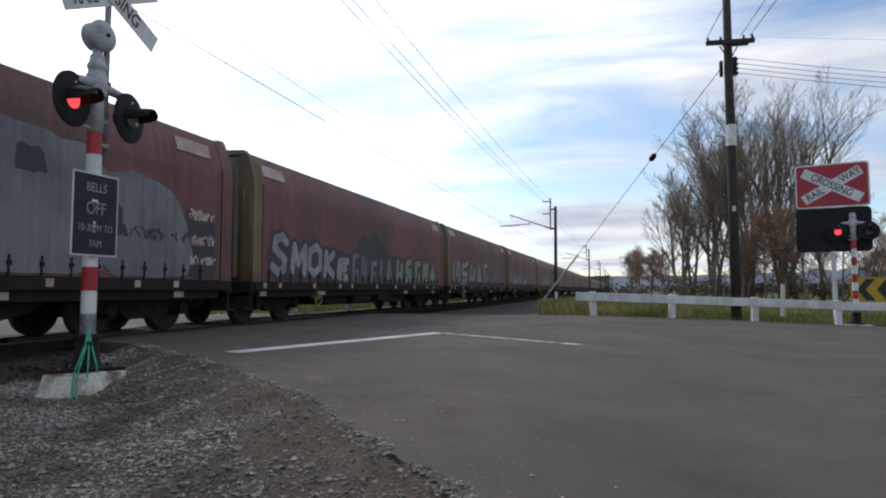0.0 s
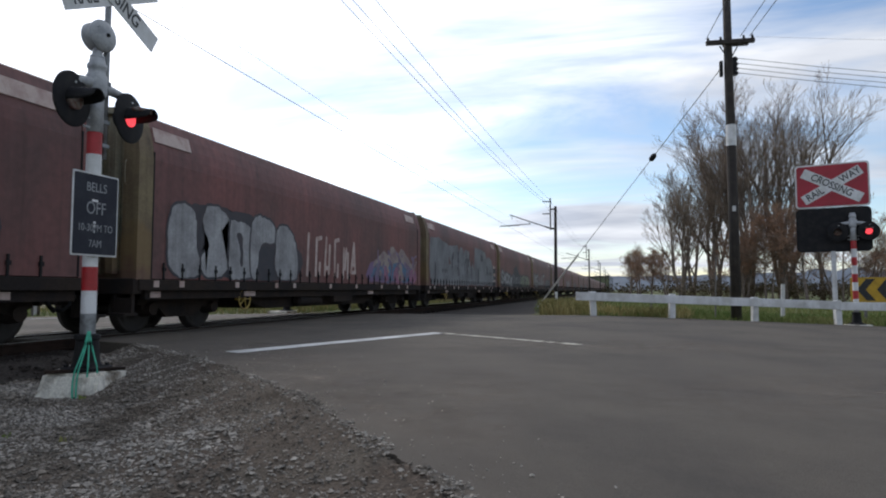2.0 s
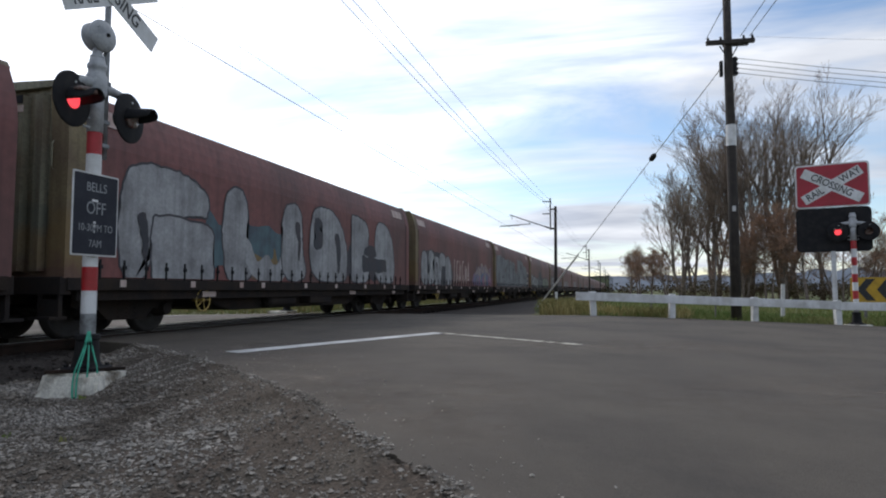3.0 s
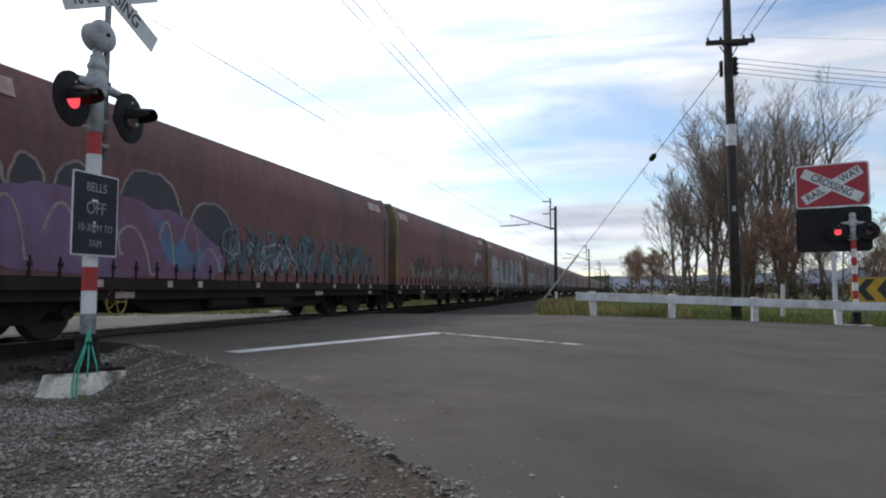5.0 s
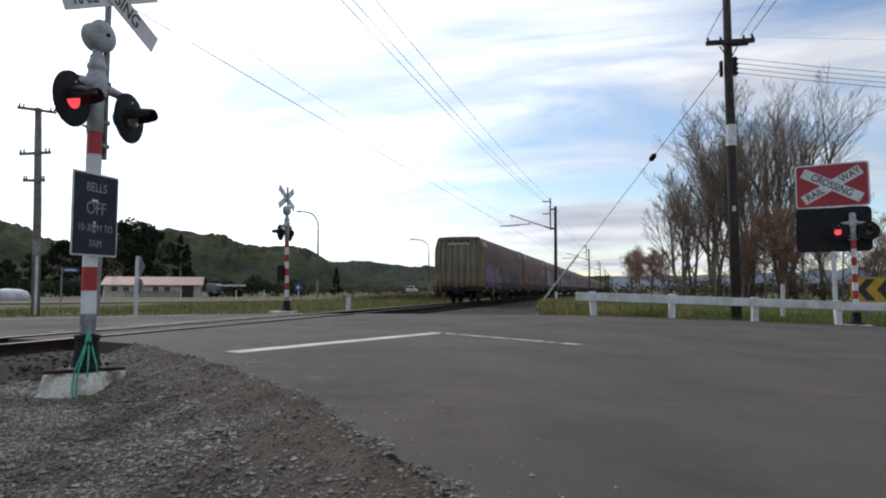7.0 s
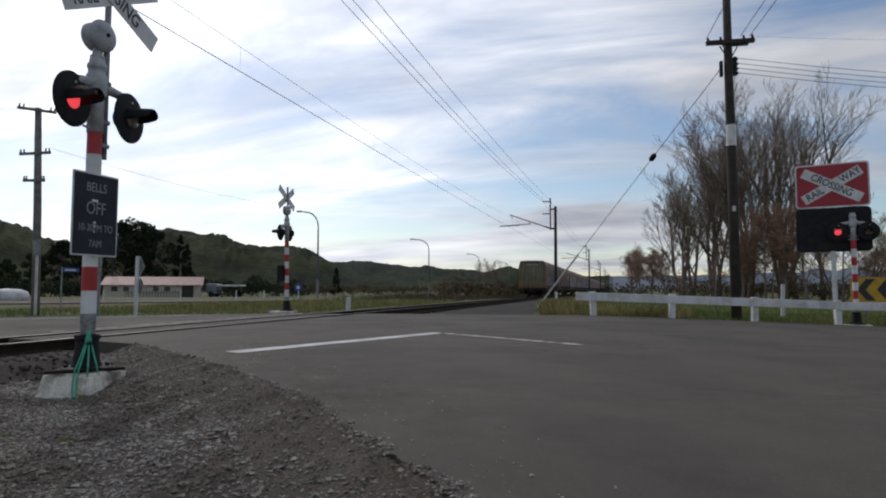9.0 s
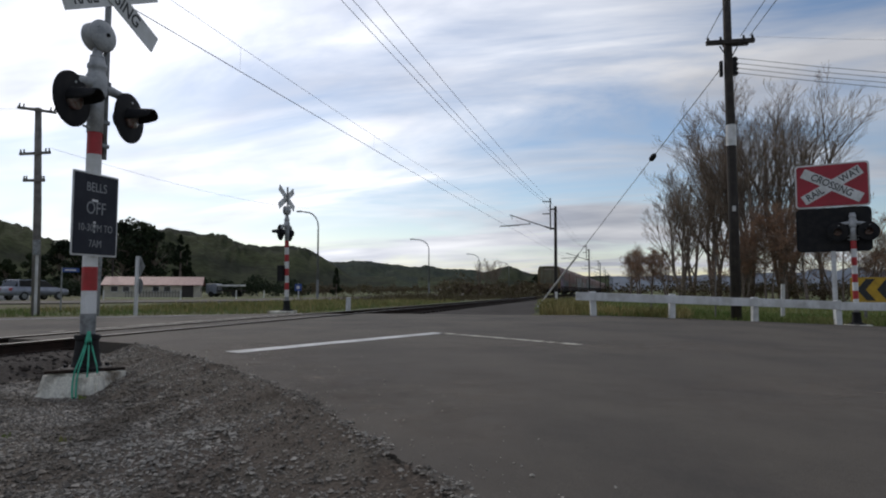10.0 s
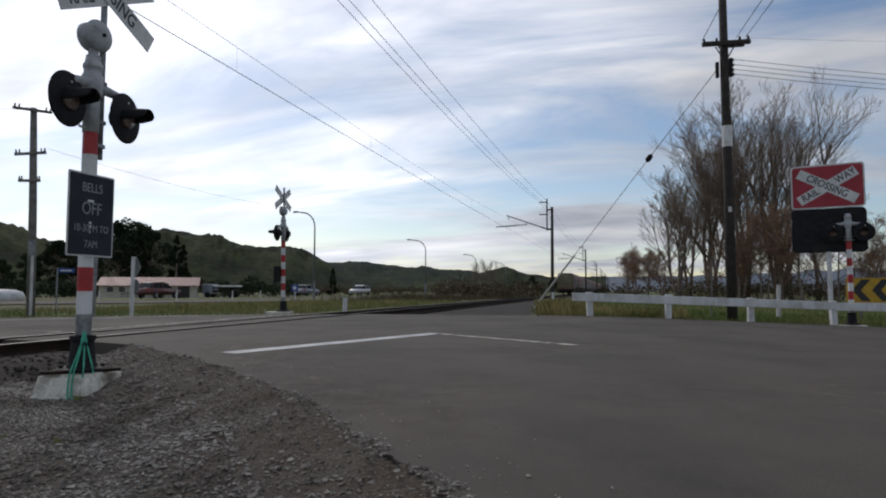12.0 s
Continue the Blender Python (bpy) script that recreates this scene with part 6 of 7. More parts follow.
# ---- bare trees ----
def bare_tree(x, y, z, h, seed, lean=0.0, spread=0.5, stems=1, label="tall bare winter tree with a spreading crown", twig_mat=M_TWIG, keep=1.0, r0=0.24, fine=0.009, leans=None):
    rnd = random.Random(seed)
    t = thing("tree", label, "tree", pose(x, y, z, 0, 0, 0 if leans else rnd.uniform(0, 360)), "bare trees beside the road")
    limbs, twigs = bmesh.new(), bmesh.new()

    def grow(p, d, length, r, level):
        n = 5 if level < 3 else 3 if level == 3 else 2
        pts, rad = [p], [r]
        q, way = p.copy(), d.copy()
        for i in range(n):
            way = (way + Vector((rnd.gauss(0, 0.085), rnd.gauss(0, 0.085), rnd.gauss(0.03, 0.08)))).normalized()
            q = q + way * (length / n)
            pts.append(q.copy())
            rad.append(max(r * (1 - 0.72 * (i + 1) / n), fine))
        tube(limbs if level < 3 else twigs, pts, rad, (8, 6, 5, 3, 3)[min(level, 4)], level < 1)
        if level >= 4:
            return
        kids = (rnd.randint(7, 9), rnd.randint(6, 7), rnd.randint(5, 6), rnd.randint(3, 4))[level]
        if level == 3:
            kids = max(2, round(kids * keep))
        for k in range(kids):
            u = (0.24 if level == 0 else 0.18) + (0.8 if level else 0.74) * (k + rnd.random()) / kids
            f = min(u, 0.999) * n
            i = int(f)
            start = pts[i].lerp(pts[i + 1], f - i)
            side = way.orthogonal().normalized()
            side.rotate(Matrix.Rotation(rnd.uniform(0, math.tau), 3, way))
            ang = rnd.uniform(0.5, 1.1) * spread * (1.6 if level else 1.35)
            out = (d * math.cos(ang) + side * math.sin(ang) + Vector((0, 0, 0.28))).normalized()
            grow(start, out, length * rnd.uniform(0.42, 0.66) * (1.1 - 0.42 * u), rad[i] * rnd.uniform(0.4, 0.6), level + 1)

    for lx, ly, k in leans or ():
        grow(Vector((lx * 0.9, ly * 0.9, -0.2)), Vector((lx, ly, 1)).normalized(), h * 0.74 * k, r0 * rnd.uniform(0.75, 1.1), 0)
    for s in range(0 if leans else stems):
        a = rnd.uniform(0, math.tau)
        d = Vector((math.cos(a) * 0.16 * (stems > 1) + lean, math.sin(a) * 0.16 * (stems > 1), 1)).normalized()
        grow(Vector((math.cos(a) * 0.25 * (stems > 1), math.sin(a) * 0.25 * (stems > 1), -0.2)), d, h * rnd.uniform(0.66, 0.78), r0 * rnd.uniform(0.8, 1.1), 0)
    part("trunk", limbs, M_BARK, t, "grey-brown trunk and limbs", True)
    tagged(part("crown", twigs, twig_mat, t, "fine bare twigs"), kind="stuff")
    return t


def make_bare_trees():
    big = [(14.4, 65, 20.5, 5, 0.3, [(-0.04, 0, 1), (0.06, 0.12, 0.98), (0.12, 0, 1.0), (0.2, 0.06, 0.9), (-0.12, -0.1, 0.94)]),
           (11.4, 64, 18.5, 3, 0.27, [(0.02, 0, 1), (-0.1, 0.1, 0.98), (0.1, -0.1, 1.0), (-0.2, 0, 0.9)]),
           (8.8, 66, 18.3, 2, 0.24, [(-0.08, 0, 1), (0.08, 0, 0.95), (-0.18, 0.1, 0.92)]),
           (5.7, 64, 12.4, 18, 0.2, [(-0.02, 0, 1), (-0.14, 0, 0.92), (0.1, 0, 0.95)]),
           (6.8, 67, 13.2, 9, 0.2, [(-0.06, 0, 0.92), (0.08, 0.1, 1.0)])]
    for x, y, h, seed, r0, leans in big:
        bare_tree(x, y, -0.4, h, seed, 0.0, 0.43, len(leans), "tall bare winter willow with spreading limbs", keep=1.15, fine=0.01, r0=r0, leans=leans)
    for x, y, h, seed in ((12.9, 71, 16.0, 13), (16.2, 68, 12.5, 14), (9.8, 71, 15.5, 15), (18.2, 67, 9.0, 16)):
        bare_tree(x, y, -0.4, h, seed, 0.0, 0.5, 1, "slender bare winter willow among larger ones", keep=0.9, fine=0.01)
    for x, y, h, seed in ((17.0, 58, 8, 21), (21, 63, 5.5, 22), (12.0, 59, 8, 23), (10.4, 60, 7.5, 24), (14.6, 57, 8.5, 25), (9.2, 61, 7, 26), (18.4, 57, 9, 27), (13.2, 58, 9, 28)):
        bare_tree(x, y, -0.4, h, seed, 0, 0.8, 2, "low tangled reddish willow regrowth", M_TWIGRED, 1.2, 0.1, 0.012)
    for x, y, h, seed in ((1.2, 122, 9.6, 31), (3.2, 126, 10.2, 32), (5.4, 128, 9.4, 33), (8, 124, 8.6, 34)):
        bare_tree(x, y, -0.5, h, seed, 0, 0.75, 2, "rounded bare winter tree", M_TWIGRED, 1.5, 0.2, 0.018)
    for x, y, h, seed in ((-43.6, 210, 9, 41), (-46.5, 213, 8, 42), (-41.0, 209, 8, 43)):
        bare_tree(x, y, -0.5, h + 3, seed, 0, 0.5, 2, "pale bare poplars by the hills", keep=0.4, r0=0.16)


make_bare_trees()


# ---- leafy trees, scrub, grass: many small leaves ----
def leaf_cloud(centres, per, size, seed, squash=0.8):
    """Many small leaf faces round centres (x, y, z, radius)."""
    rng = np.random.default_rng(seed)
    c = np.repeat(np.array(centres, float), per, axis=0)
    n = len(c)
    d = rng.normal(size=(n, 3))
    d /= np.linalg.norm(d, axis=1, keepdims=True)
    d *= (c[:, 3] * rng.uniform(0.45, 1.08, n) ** 0.6)[:, None]
    d[:, 2] *= squash
    p = c[:, :3] + d
    a = rng.normal(size=(n, 3))
    a /= np.linalg.norm(a, axis=1, keepdims=True)
    b = np.cross(a, rng.normal(size=(n, 3)))
    b /= np.linalg.norm(b, axis=1, keepdims=True)
    s = size * rng.uniform(0.5, 1.4, n)[:, None]
    v = np.stack([p - a * s, p + b * s * 0.55, p + a * s, p - b * s * 0.55], axis=1).reshape(-1, 3)
    me = bpy.data.meshes.new("leaves")
    me.from_pydata(v.tolist(), [], np.arange(4 * n).reshape(-1, 4).tolist())
    return me


def leafy_tree(x, y, h, seed, shape, label, size=0.3, per=60):
    rnd = random.Random(seed)
    t = thing("tree", label, "tree", pose(x, y, -0.4, 0, 0, rnd.uniform(0, 360)), "dark evergreen trees")
    b = bmesh.new()
    tube(b, [(0, 0, -0.3), (0.1, 0, h * 0.4), (0, 0.1, h * 0.9)], [h * 0.028, h * 0.02, h * 0.006], 8)
    centres = []
    if shape == "cone":
        for i in range(60):
            u = rnd.random()
            r = 0.2 * h * (1 - u) ** 0.8 * math.sqrt(rnd.random())
            a = rnd.uniform(0, math.tau)
            centres.append((r * math.cos(a), r * math.sin(a), h * (0.08 + 0.9 * u), 0.05 * h * (1.25 - u)))
    else:
        for i in range(34):
            u = rnd.random() ** 0.7
            r = h * (0.1 + 0.24 * math.sin(min(1, u * 1.15) * math.pi)) * math.sqrt(rnd.random())
            a = rnd.uniform(0, math.tau)
            c = Vector((r * math.cos(a), r * math.sin(a), h * (0.22 + 0.7 * u)))
            tube(b, [(0, 0, c.z * 0.6), c], [h * 0.01, h * 0.003], 5)
            centres.append((*c, h * rnd.uniform(0.06, 0.11)))
    part("trunk", b, M_BARK, t, "dark trunk and limbs")
    me = leaf_cloud(centres, per, size, seed)
    me.materials.append(M_LEAF)
    ob = new("crown", me)
    ob.parent = t
    tagged(ob, "dense dark foliage", kind="stuff")


def polar(bearing, dist):
    return -math.sin(radians(bearing)) * dist, math.cos(radians(bearing)) * dist


def make_leafy_trees():
    for bearing, dist, h, seed in ((44.0, 150, 14, 1), (42.6, 140, 15.5, 2), (41.2, 145, 15.5, 3), (40.3, 140, 13.5, 4), (45.6, 170, 13, 5), (46.9, 175, 13.5, 6), (48.6, 180, 10, 7), (50.4, 190, 9, 8), (44.8, 160, 10, 9), (53, 200, 7, 10)):
        leafy_tree(*polar(bearing, dist), h, seed, "round", "large dark evergreen tree behind the farm building", 0.36, 90)
    leafy_tree(*polar(38.3, 135), 12, 21, "cone", "dark columnar conifer behind the farm", 0.3, 70)
    leafy_tree(*polar(37.8, 138), 10.5, 22, "cone", "dark columnar conifer behind the farm", 0.3, 70)
    leafy_tree(*polar(25.3, 120), 5.4, 23, "cone", "small dark pointed conifer by the highway", 0.2, 50)
    for bearing, dist, h, seed in ((7.4, 300, 8, 24), (5.6, 200, 4.5, 25), (5.0, 205, 4, 26)):
        leafy_tree(*polar(bearing, dist), h, seed, "round", "dark tree on the distant hillside", 0.4, 40)


make_leafy_trees()


def scrub(name, spots, per, size, material, label, seed):
    me = leaf_cloud(spots, per, size, seed, 0.75)
    me.materials.append(material)
    return tagged(new(name, me), label, "shrubs", "", "stuff")


def make_scrub():
    rnd = random.Random(5)
    bank = []
    for i in range(340):
        bearing = rnd.uniform(6.5, 28.5)
        d = 2050 / (bearing - 2) ** 0.94 + rnd.uniform(14, 50) if bearing > 16 else rnd.uniform(70, 120)
        x, y = polar(bearing, d)
        lump = 0.5 + 0.9 * noise.noise((bearing * 0.9, d * 0.03, 2))
        bank.append((x, y, rnd.uniform(0.0, 0.9) + max(0, lump) * rnd.uniform(0.2, 1.4), rnd.uniform(0.35, 1.3)))
    scrub("scrub", bank, 70, 0.16, M_HEDGE, "brown and green winter scrub beside the railway", 1)
    hedge = []
    for i in range(360):
        bearing = rnd.uniform(28, 60)
        x, y = polar(bearing, rnd.uniform(105, 130))
        lump = 0.6 + 1.2 * noise.noise((bearing * 0.7, 5, 2))
        hedge.append((x, y, rnd.uniform(0.1, 0.9) + max(0, lump) * rnd.uniform(0, 1.6), rnd.uniform(0.6, 1.7)))
    scrub("hedge", hedge, 70, 0.22, M_LEAF, "dark hedges behind the farm building", 2)
    tangle = []
    for i in range(150):
        x = rnd.uniform(5, 27)
        tangle.append((x, rnd.uniform(60, 72), rnd.uniform(0.0, 1.4), rnd.uniform(0.6, 1.3)))
    scrub("undergrowth", tangle, 80, 0.1, M_HEDGE, "brown undergrowth beneath the bare trees", 3)
    far = []
    for i in range(220):
        bearing = rnd.uniform(-34, 2)
        x, y = polar(bearing, rnd.uniform(190, 300))
        far.append((x, y, rnd.uniform(-0.5, 1.6), rnd.uniform(1.2, 3)))
    scrub("far_hedge", far, 40, 0.4, M_HEDGE, "distant brown hedgerow", 4)


make_scrub()


def blades(name, spots, material, label, seed):
    """Grass: thin bent blades, each (x, y, z, height)."""
    rng = np.random.default_rng(seed)
    s = np.array(spots, float)
    n = len(s)
    a = rng.uniform(0, math.tau, n)
    w = 0.006 + 0.012 * rng.random(n) * (1 + s[:, 3])
    dx, dy = np.cos(a), np.sin(a)
    bend = s[:, 3] * rng.uniform(0.1, 0.6, n)
    b = rng.uniform(0, math.tau, n)
    base = s[:, :3]
    side = np.stack([dx * w, dy * w, 0 * w], 1)
    mid = base + np.stack([np.cos(b) * bend * 0.3, np.sin(b) * bend * 0.3, s[:, 3] * 0.6], 1)
    tip = base + np.stack([np.cos(b) * bend, np.sin(b) * bend, s[:, 3]], 1)
    v = np.stack([base - side, base + side, mid + side * 0.7, mid - side * 0.7, tip], 1).reshape(-1, 3)
    faces = []
    for i in range(n):
        k = 5 * i
        faces += [(k, k + 1, k + 2, k + 3), (k + 3, k + 2, k + 4)]
    me = bpy.data.meshes.new("blades")
    me.from_pydata(v.tolist(), [], faces)
    me.materials.append(material)
    return tagged(new(name, me), label, "grass", "", "stuff")


def make_grass():
    rnd = random.Random(9)

    def patch(n, x0, x1, y0, y1, h0, h1, test=None, tuft=0.5):
        out = []
        while len(out) < n:
            x, y = rnd.uniform(x0, x1), rnd.uniform(y0, y1)
            if test and not test(x, y):
                continue
            k = 0.5 + 0.5 * noise.noise((x * tuft, y * tuft, 1.7))
            if rnd.random() > 0.25 + k:
                continue
            out.append((x, y, ground_height(x, y) - 0.02, (h0 + (h1 - h0) * rnd.random()) * (0.5 + k)))
        return out

    def behind_fence(x, y):
        return y > 19.25 + (x + 0.8) * 0.285 + 0.12 * math.sin(x * 3)

    blades("fence_grass", patch(24000, -1.2, 13, 19.2, 30, 0.05, 0.26, behind_fence), M_GRASS, "rough green grass behind the fence", 1)
    blades("field_grass", patch(16000, -1.0, 26, 28, 56, 0.12, 0.4, None, 0.25), M_GRASS, "rough green field grass", 2)
    blades("dry_grass", patch(9000, -4.9, -0.9, 20.6, 33.5, 0.15, 0.55, lambda x, y: y > 20.9 + 0.25 * math.sin(x * 5) and -0.118 * y + 0.15 * math.sin(y * 2) < x < -0.8), M_DRY, "tall dry yellow grass round the stay wire", 3)
    blades("dry_grass", patch(2500, -1.3, 2.0, 19.7, 22, 0.15, 0.5, behind_fence), M_DRY, "dry yellow grass at the fence's end", 4)

    def verge(x, y):
        return x < -10.9 and y > 16.55 + (x + 12.6) * 0.81 + 0.1 * math.sin(x * 2) + (2.3 if x > -12.6 else 0) and y < 44

    blades("verge_grass", patch(26000, -24, -10.9, 12, 44, 0.03, 0.17, verge), M_GRASS, "rough green verge grass beyond the track", 5)
    blades("verge_dry_grass", patch(6000, -22, -10.8, 18.8, 60, 0.08, 0.36, verge, 1.1), M_DRY, "dry seed heads in the verge", 6)
    blades("lineside_weeds", patch(9000, -22, -11.2, 44, 85, 0.2, 0.7), M_HEDGE, "brown weeds along the railway", 7)
    blades("lineside_grass", patch(3500, -6.3, -2.6, 24, 60, 0.03, 0.13, lambda x, y: x > -6.2 + 0.3 * math.sin(y)), M_GRASS, "sparse grass beside the ballast", 8)
    tufts = [(x + rnd.gauss(0, 0.02), y + rnd.gauss(0, 0.02), gravel_z(x, y), rnd.uniform(0.02, 0.06)) for x, y in
             [(rnd.uniform(-5.5, -1.2), rnd.uniform(2.4, 6)) for _ in range(9)] for _ in range(5) if edge_gap(x, y) > 0.1]
    blades("gravel_weeds", tufts, M_GRASS, "tiny weeds growing through the gravel", 9)


make_grass()


# ---- loose stones ----
def stones(name, spots, material, label, seed):
    """Broken stones: squashed, twisted eight-sided lumps, each (x, y, z, size)."""
    rng = np.random.default_rng(seed)
    s = np.array(spots, float)
    n = len(s)
    base = np.array([(1, 0, 0), (0, 1, 0), (-1, 0, 0), (0, -1, 0), (0.25, 0.2, 0.75), (-0.3, -0.15, -0.7), (-0.35, 0.4, 0.55), (0.6, -0.6, 0.3)], float)
    faces = np.array([(0, 1, 4), (1, 6, 4), (1, 2, 6), (2, 3, 6), (6, 3, 4), (3, 7, 4), (7, 0, 4), (0, 7, 5), (7, 3, 5), (3, 2, 5), (2, 1, 5), (1, 0, 5)])
    v = base[None] * rng.uniform(0.6, 1.25, (n, 8, 1)) + rng.normal(0, 0.1, (n, 8, 3))
    v *= rng.uniform(0.55, 1.2, (n, 1, 3))
    a = rng.uniform(0, math.tau, n)
    c, d = np.cos(a)[:, None], np.sin(a)[:, None]
    v = np.stack([v[..., 0] * c - v[..., 1] * d, v[..., 0] * d + v[..., 1] * c, v[..., 2] * 0.75], -1) * s[:, 3][:, None, None] + s[:, None, :3]
    f = (faces[None] + 8 * np.arange(n)[:, None, None]).reshape(-1, 3)
    me = bpy.data.meshes.new("stones")
    me.from_pydata(v.reshape(-1, 3).tolist(), [], f.tolist())
    me.materials.append(material)
    return tagged(new(name, me), label, "stones", "", "stuff")


def make_stones():
    rnd = random.Random(12)
    out = []
    while len(out) < 70000:
        x, y = rnd.uniform(-8.0, 0.8), rnd.uniform(0.6, 7.7)
        gap = edge_gap(x, y)
        if gap + 0.13 * noise.fractal((x * 2.1, y * 2.1, 7), 1.0, 2.0, 3) < -0.05 or -0.2 * x > y + 0.6:
            continue
        if 0 < gap < 0.5 and rnd.random() > 0.7 + 0.6 * gap:
            continue
        k = noise.noise((x * 1.1, y * 1.1, 4.0))
        if rnd.random() > 0.85 + 0.5 * k:
            continue
        size = 0.0072 + 0.014 * rnd.random() ** 2 + (0.022 * rnd.random() if rnd.random() < 0.08 else 0)
        if gap < 0.5:
            size *= 0.7
        if x < -5.8:
            size *= 1.4
        out.append((x, y, (max(gravel_z(x, y), road_z(x)) if gap < 0.1 else gravel_z(x, y) if x > -7.5 else -0.24) + size * 0.25, size))
    stones("loose_gravel", out, M_STONE, "loose grey crushed gravel of mixed sizes", 1)
    strays = []
    while len(strays) < 420:
        x, y = rnd.uniform(-5.5, 0.6), rnd.uniform(1.2, 8)
        gap = -edge_gap(x, y)
        if 0 < gap < 1.6 and rnd.random() < math.exp(-gap * 3.2):
            size = 0.004 + 0.008 * rnd.random() ** 2
            strays.append((x, y, road_z(x) + size * 0.3, size))
    stones("stray_chips", strays, M_STONE, "stray stone chips on the asphalt edge", 2)
    lumps = [(-3.72, 5.15, gravel_z(-3.72, 5.15) + 0.02, 0.045), (-2.5, 4.35, gravel_z(-2.5, 4.35) + 0.01, 0.03), (-1.72, 3.05, gravel_z(-1.72, 3.05), 0.03), (-1.0, 2.5, gravel_z(-1, 2.5), 0.025)]
    stones("larger_stones", lumps, M_STONE, "a few larger stones by the road edge", 3)
    bed = []
    while len(bed) < 9000:
        y = rnd.uniform(18.7, 60) if rnd.random() < 0.75 else rnd.uniform(0, 7.6)
        u = rnd.uniform(-2.4, 2.5)
        z = (-0.27 if y > 18 else -0.16) - max(0, abs(u) - 1.5) * 0.21
        bed.append((TRACK + u, y, z, rnd.uniform(0.025, 0.05)))
    stones("ballast_stones", bed, M_BALLAST, "dark brown ballast stones", 4)


make_stones()

# ---- farm building, vehicles ----
def make_house():
    bx, by = polar(40.15, 96)
    h = thing("farm_building", "long low cream farm building with a red iron roof", "building", pose(bx, by, -0.3, 0, 0, 34))
    L, D, H, R = 5.7, 2.9, 1.7, 2.75

    def wallbox(name, lo, hi, material=M_CREAM, label=""):
        b = bmesh.new()
        box(b, lo, hi)
        return part(name, b, material, h, label)
    wall = wallbox("wall", (-L, -D, 0), (L, -D + 0.2, H), label="cream front wall")
    wallbox("wall", (-L, D - 0.2, 0), (L, D, H))
    for s in (-1, 1):
        b = bmesh.new()
        plate(b, [(-D, 0), (D, 0), (D, H), (0, R - 0.1), (-D, H)], *sorted((s * L, s * (L + 0.2))), "x")
        part("gable_wall", b, M_CREAM, h, "cream gable wall")
    for s in (-1, 1):
        b = bmesh.new()
        plate(b, [(s * (D + 0.4), H - 0.1), (0, R), (0, R + 0.08), (s * (D + 0.4), H - 0.02)], -L - 0.5, L + 0.6, "x")
        roof = part("roof", b, M_ROOFRED, h, "faded red iron roof")
        for x in steps(-L - 0.3, L + 0.3, 0.6):
            b = bmesh.new()
            plate(b, [(s * (D + 0.38), H - 0.03), (0, R + 0.07), (0, R + 0.11), (s * (D + 0.38), H + 0.01)], x - 0.03, x + 0.03, "x")
            part("roof_rib", b, M_ROOFRED, roof)
    for x in (-4.6, -3.2, 0.4, 1.8):
        b = bmesh.new()
        box(b, (x - 0.45, -D - 0.03, 0.75), (x + 0.45, -D + 0.02, 1.55))
        w = part("window", b, M_WHITEDIRT, h, "small window")
        b = bmesh.new()
        box(b, (x - 0.38, -D - 0.045, 0.82), (x + 0.38, -D - 0.033, 1.48))
        part("pane", b, M_GLASS, w)
    b = bmesh.new()
    box(b, (3.6, -D - 0.04, 0), (5.1, -D + 0.02, 1.75))
    part("sliding_door", b, M_DARKDOOR, h, "dark brown door")
    b = bmesh.new()
    box(b, (L + 0.17, -0.6, 0.8), (L + 0.24, 0.5, 1.4))
    part("window", b, M_GLASS, h, "gable window")
    f = thing("yard_fence", "low grey yard fence in front of the building", "fence", pose(bx, by, -0.3, 0, 0, 34))
    for i in range(20):
        b = bmesh.new()
        box(b, (-3 + i * 0.35, -D - 2.1, 0), (-2.9 + i * 0.35, -D - 2.0, 0.9 + 0.1 * (i % 2)))
        part("paling", b, M_POLEGREY, f)
    b = bmesh.new()
    box(b, (-3, -D - 2.0, 0.6), (3.8, -D - 1.96, 0.7))
    part("rail", b, M_POLEGREY, f)


make_house()


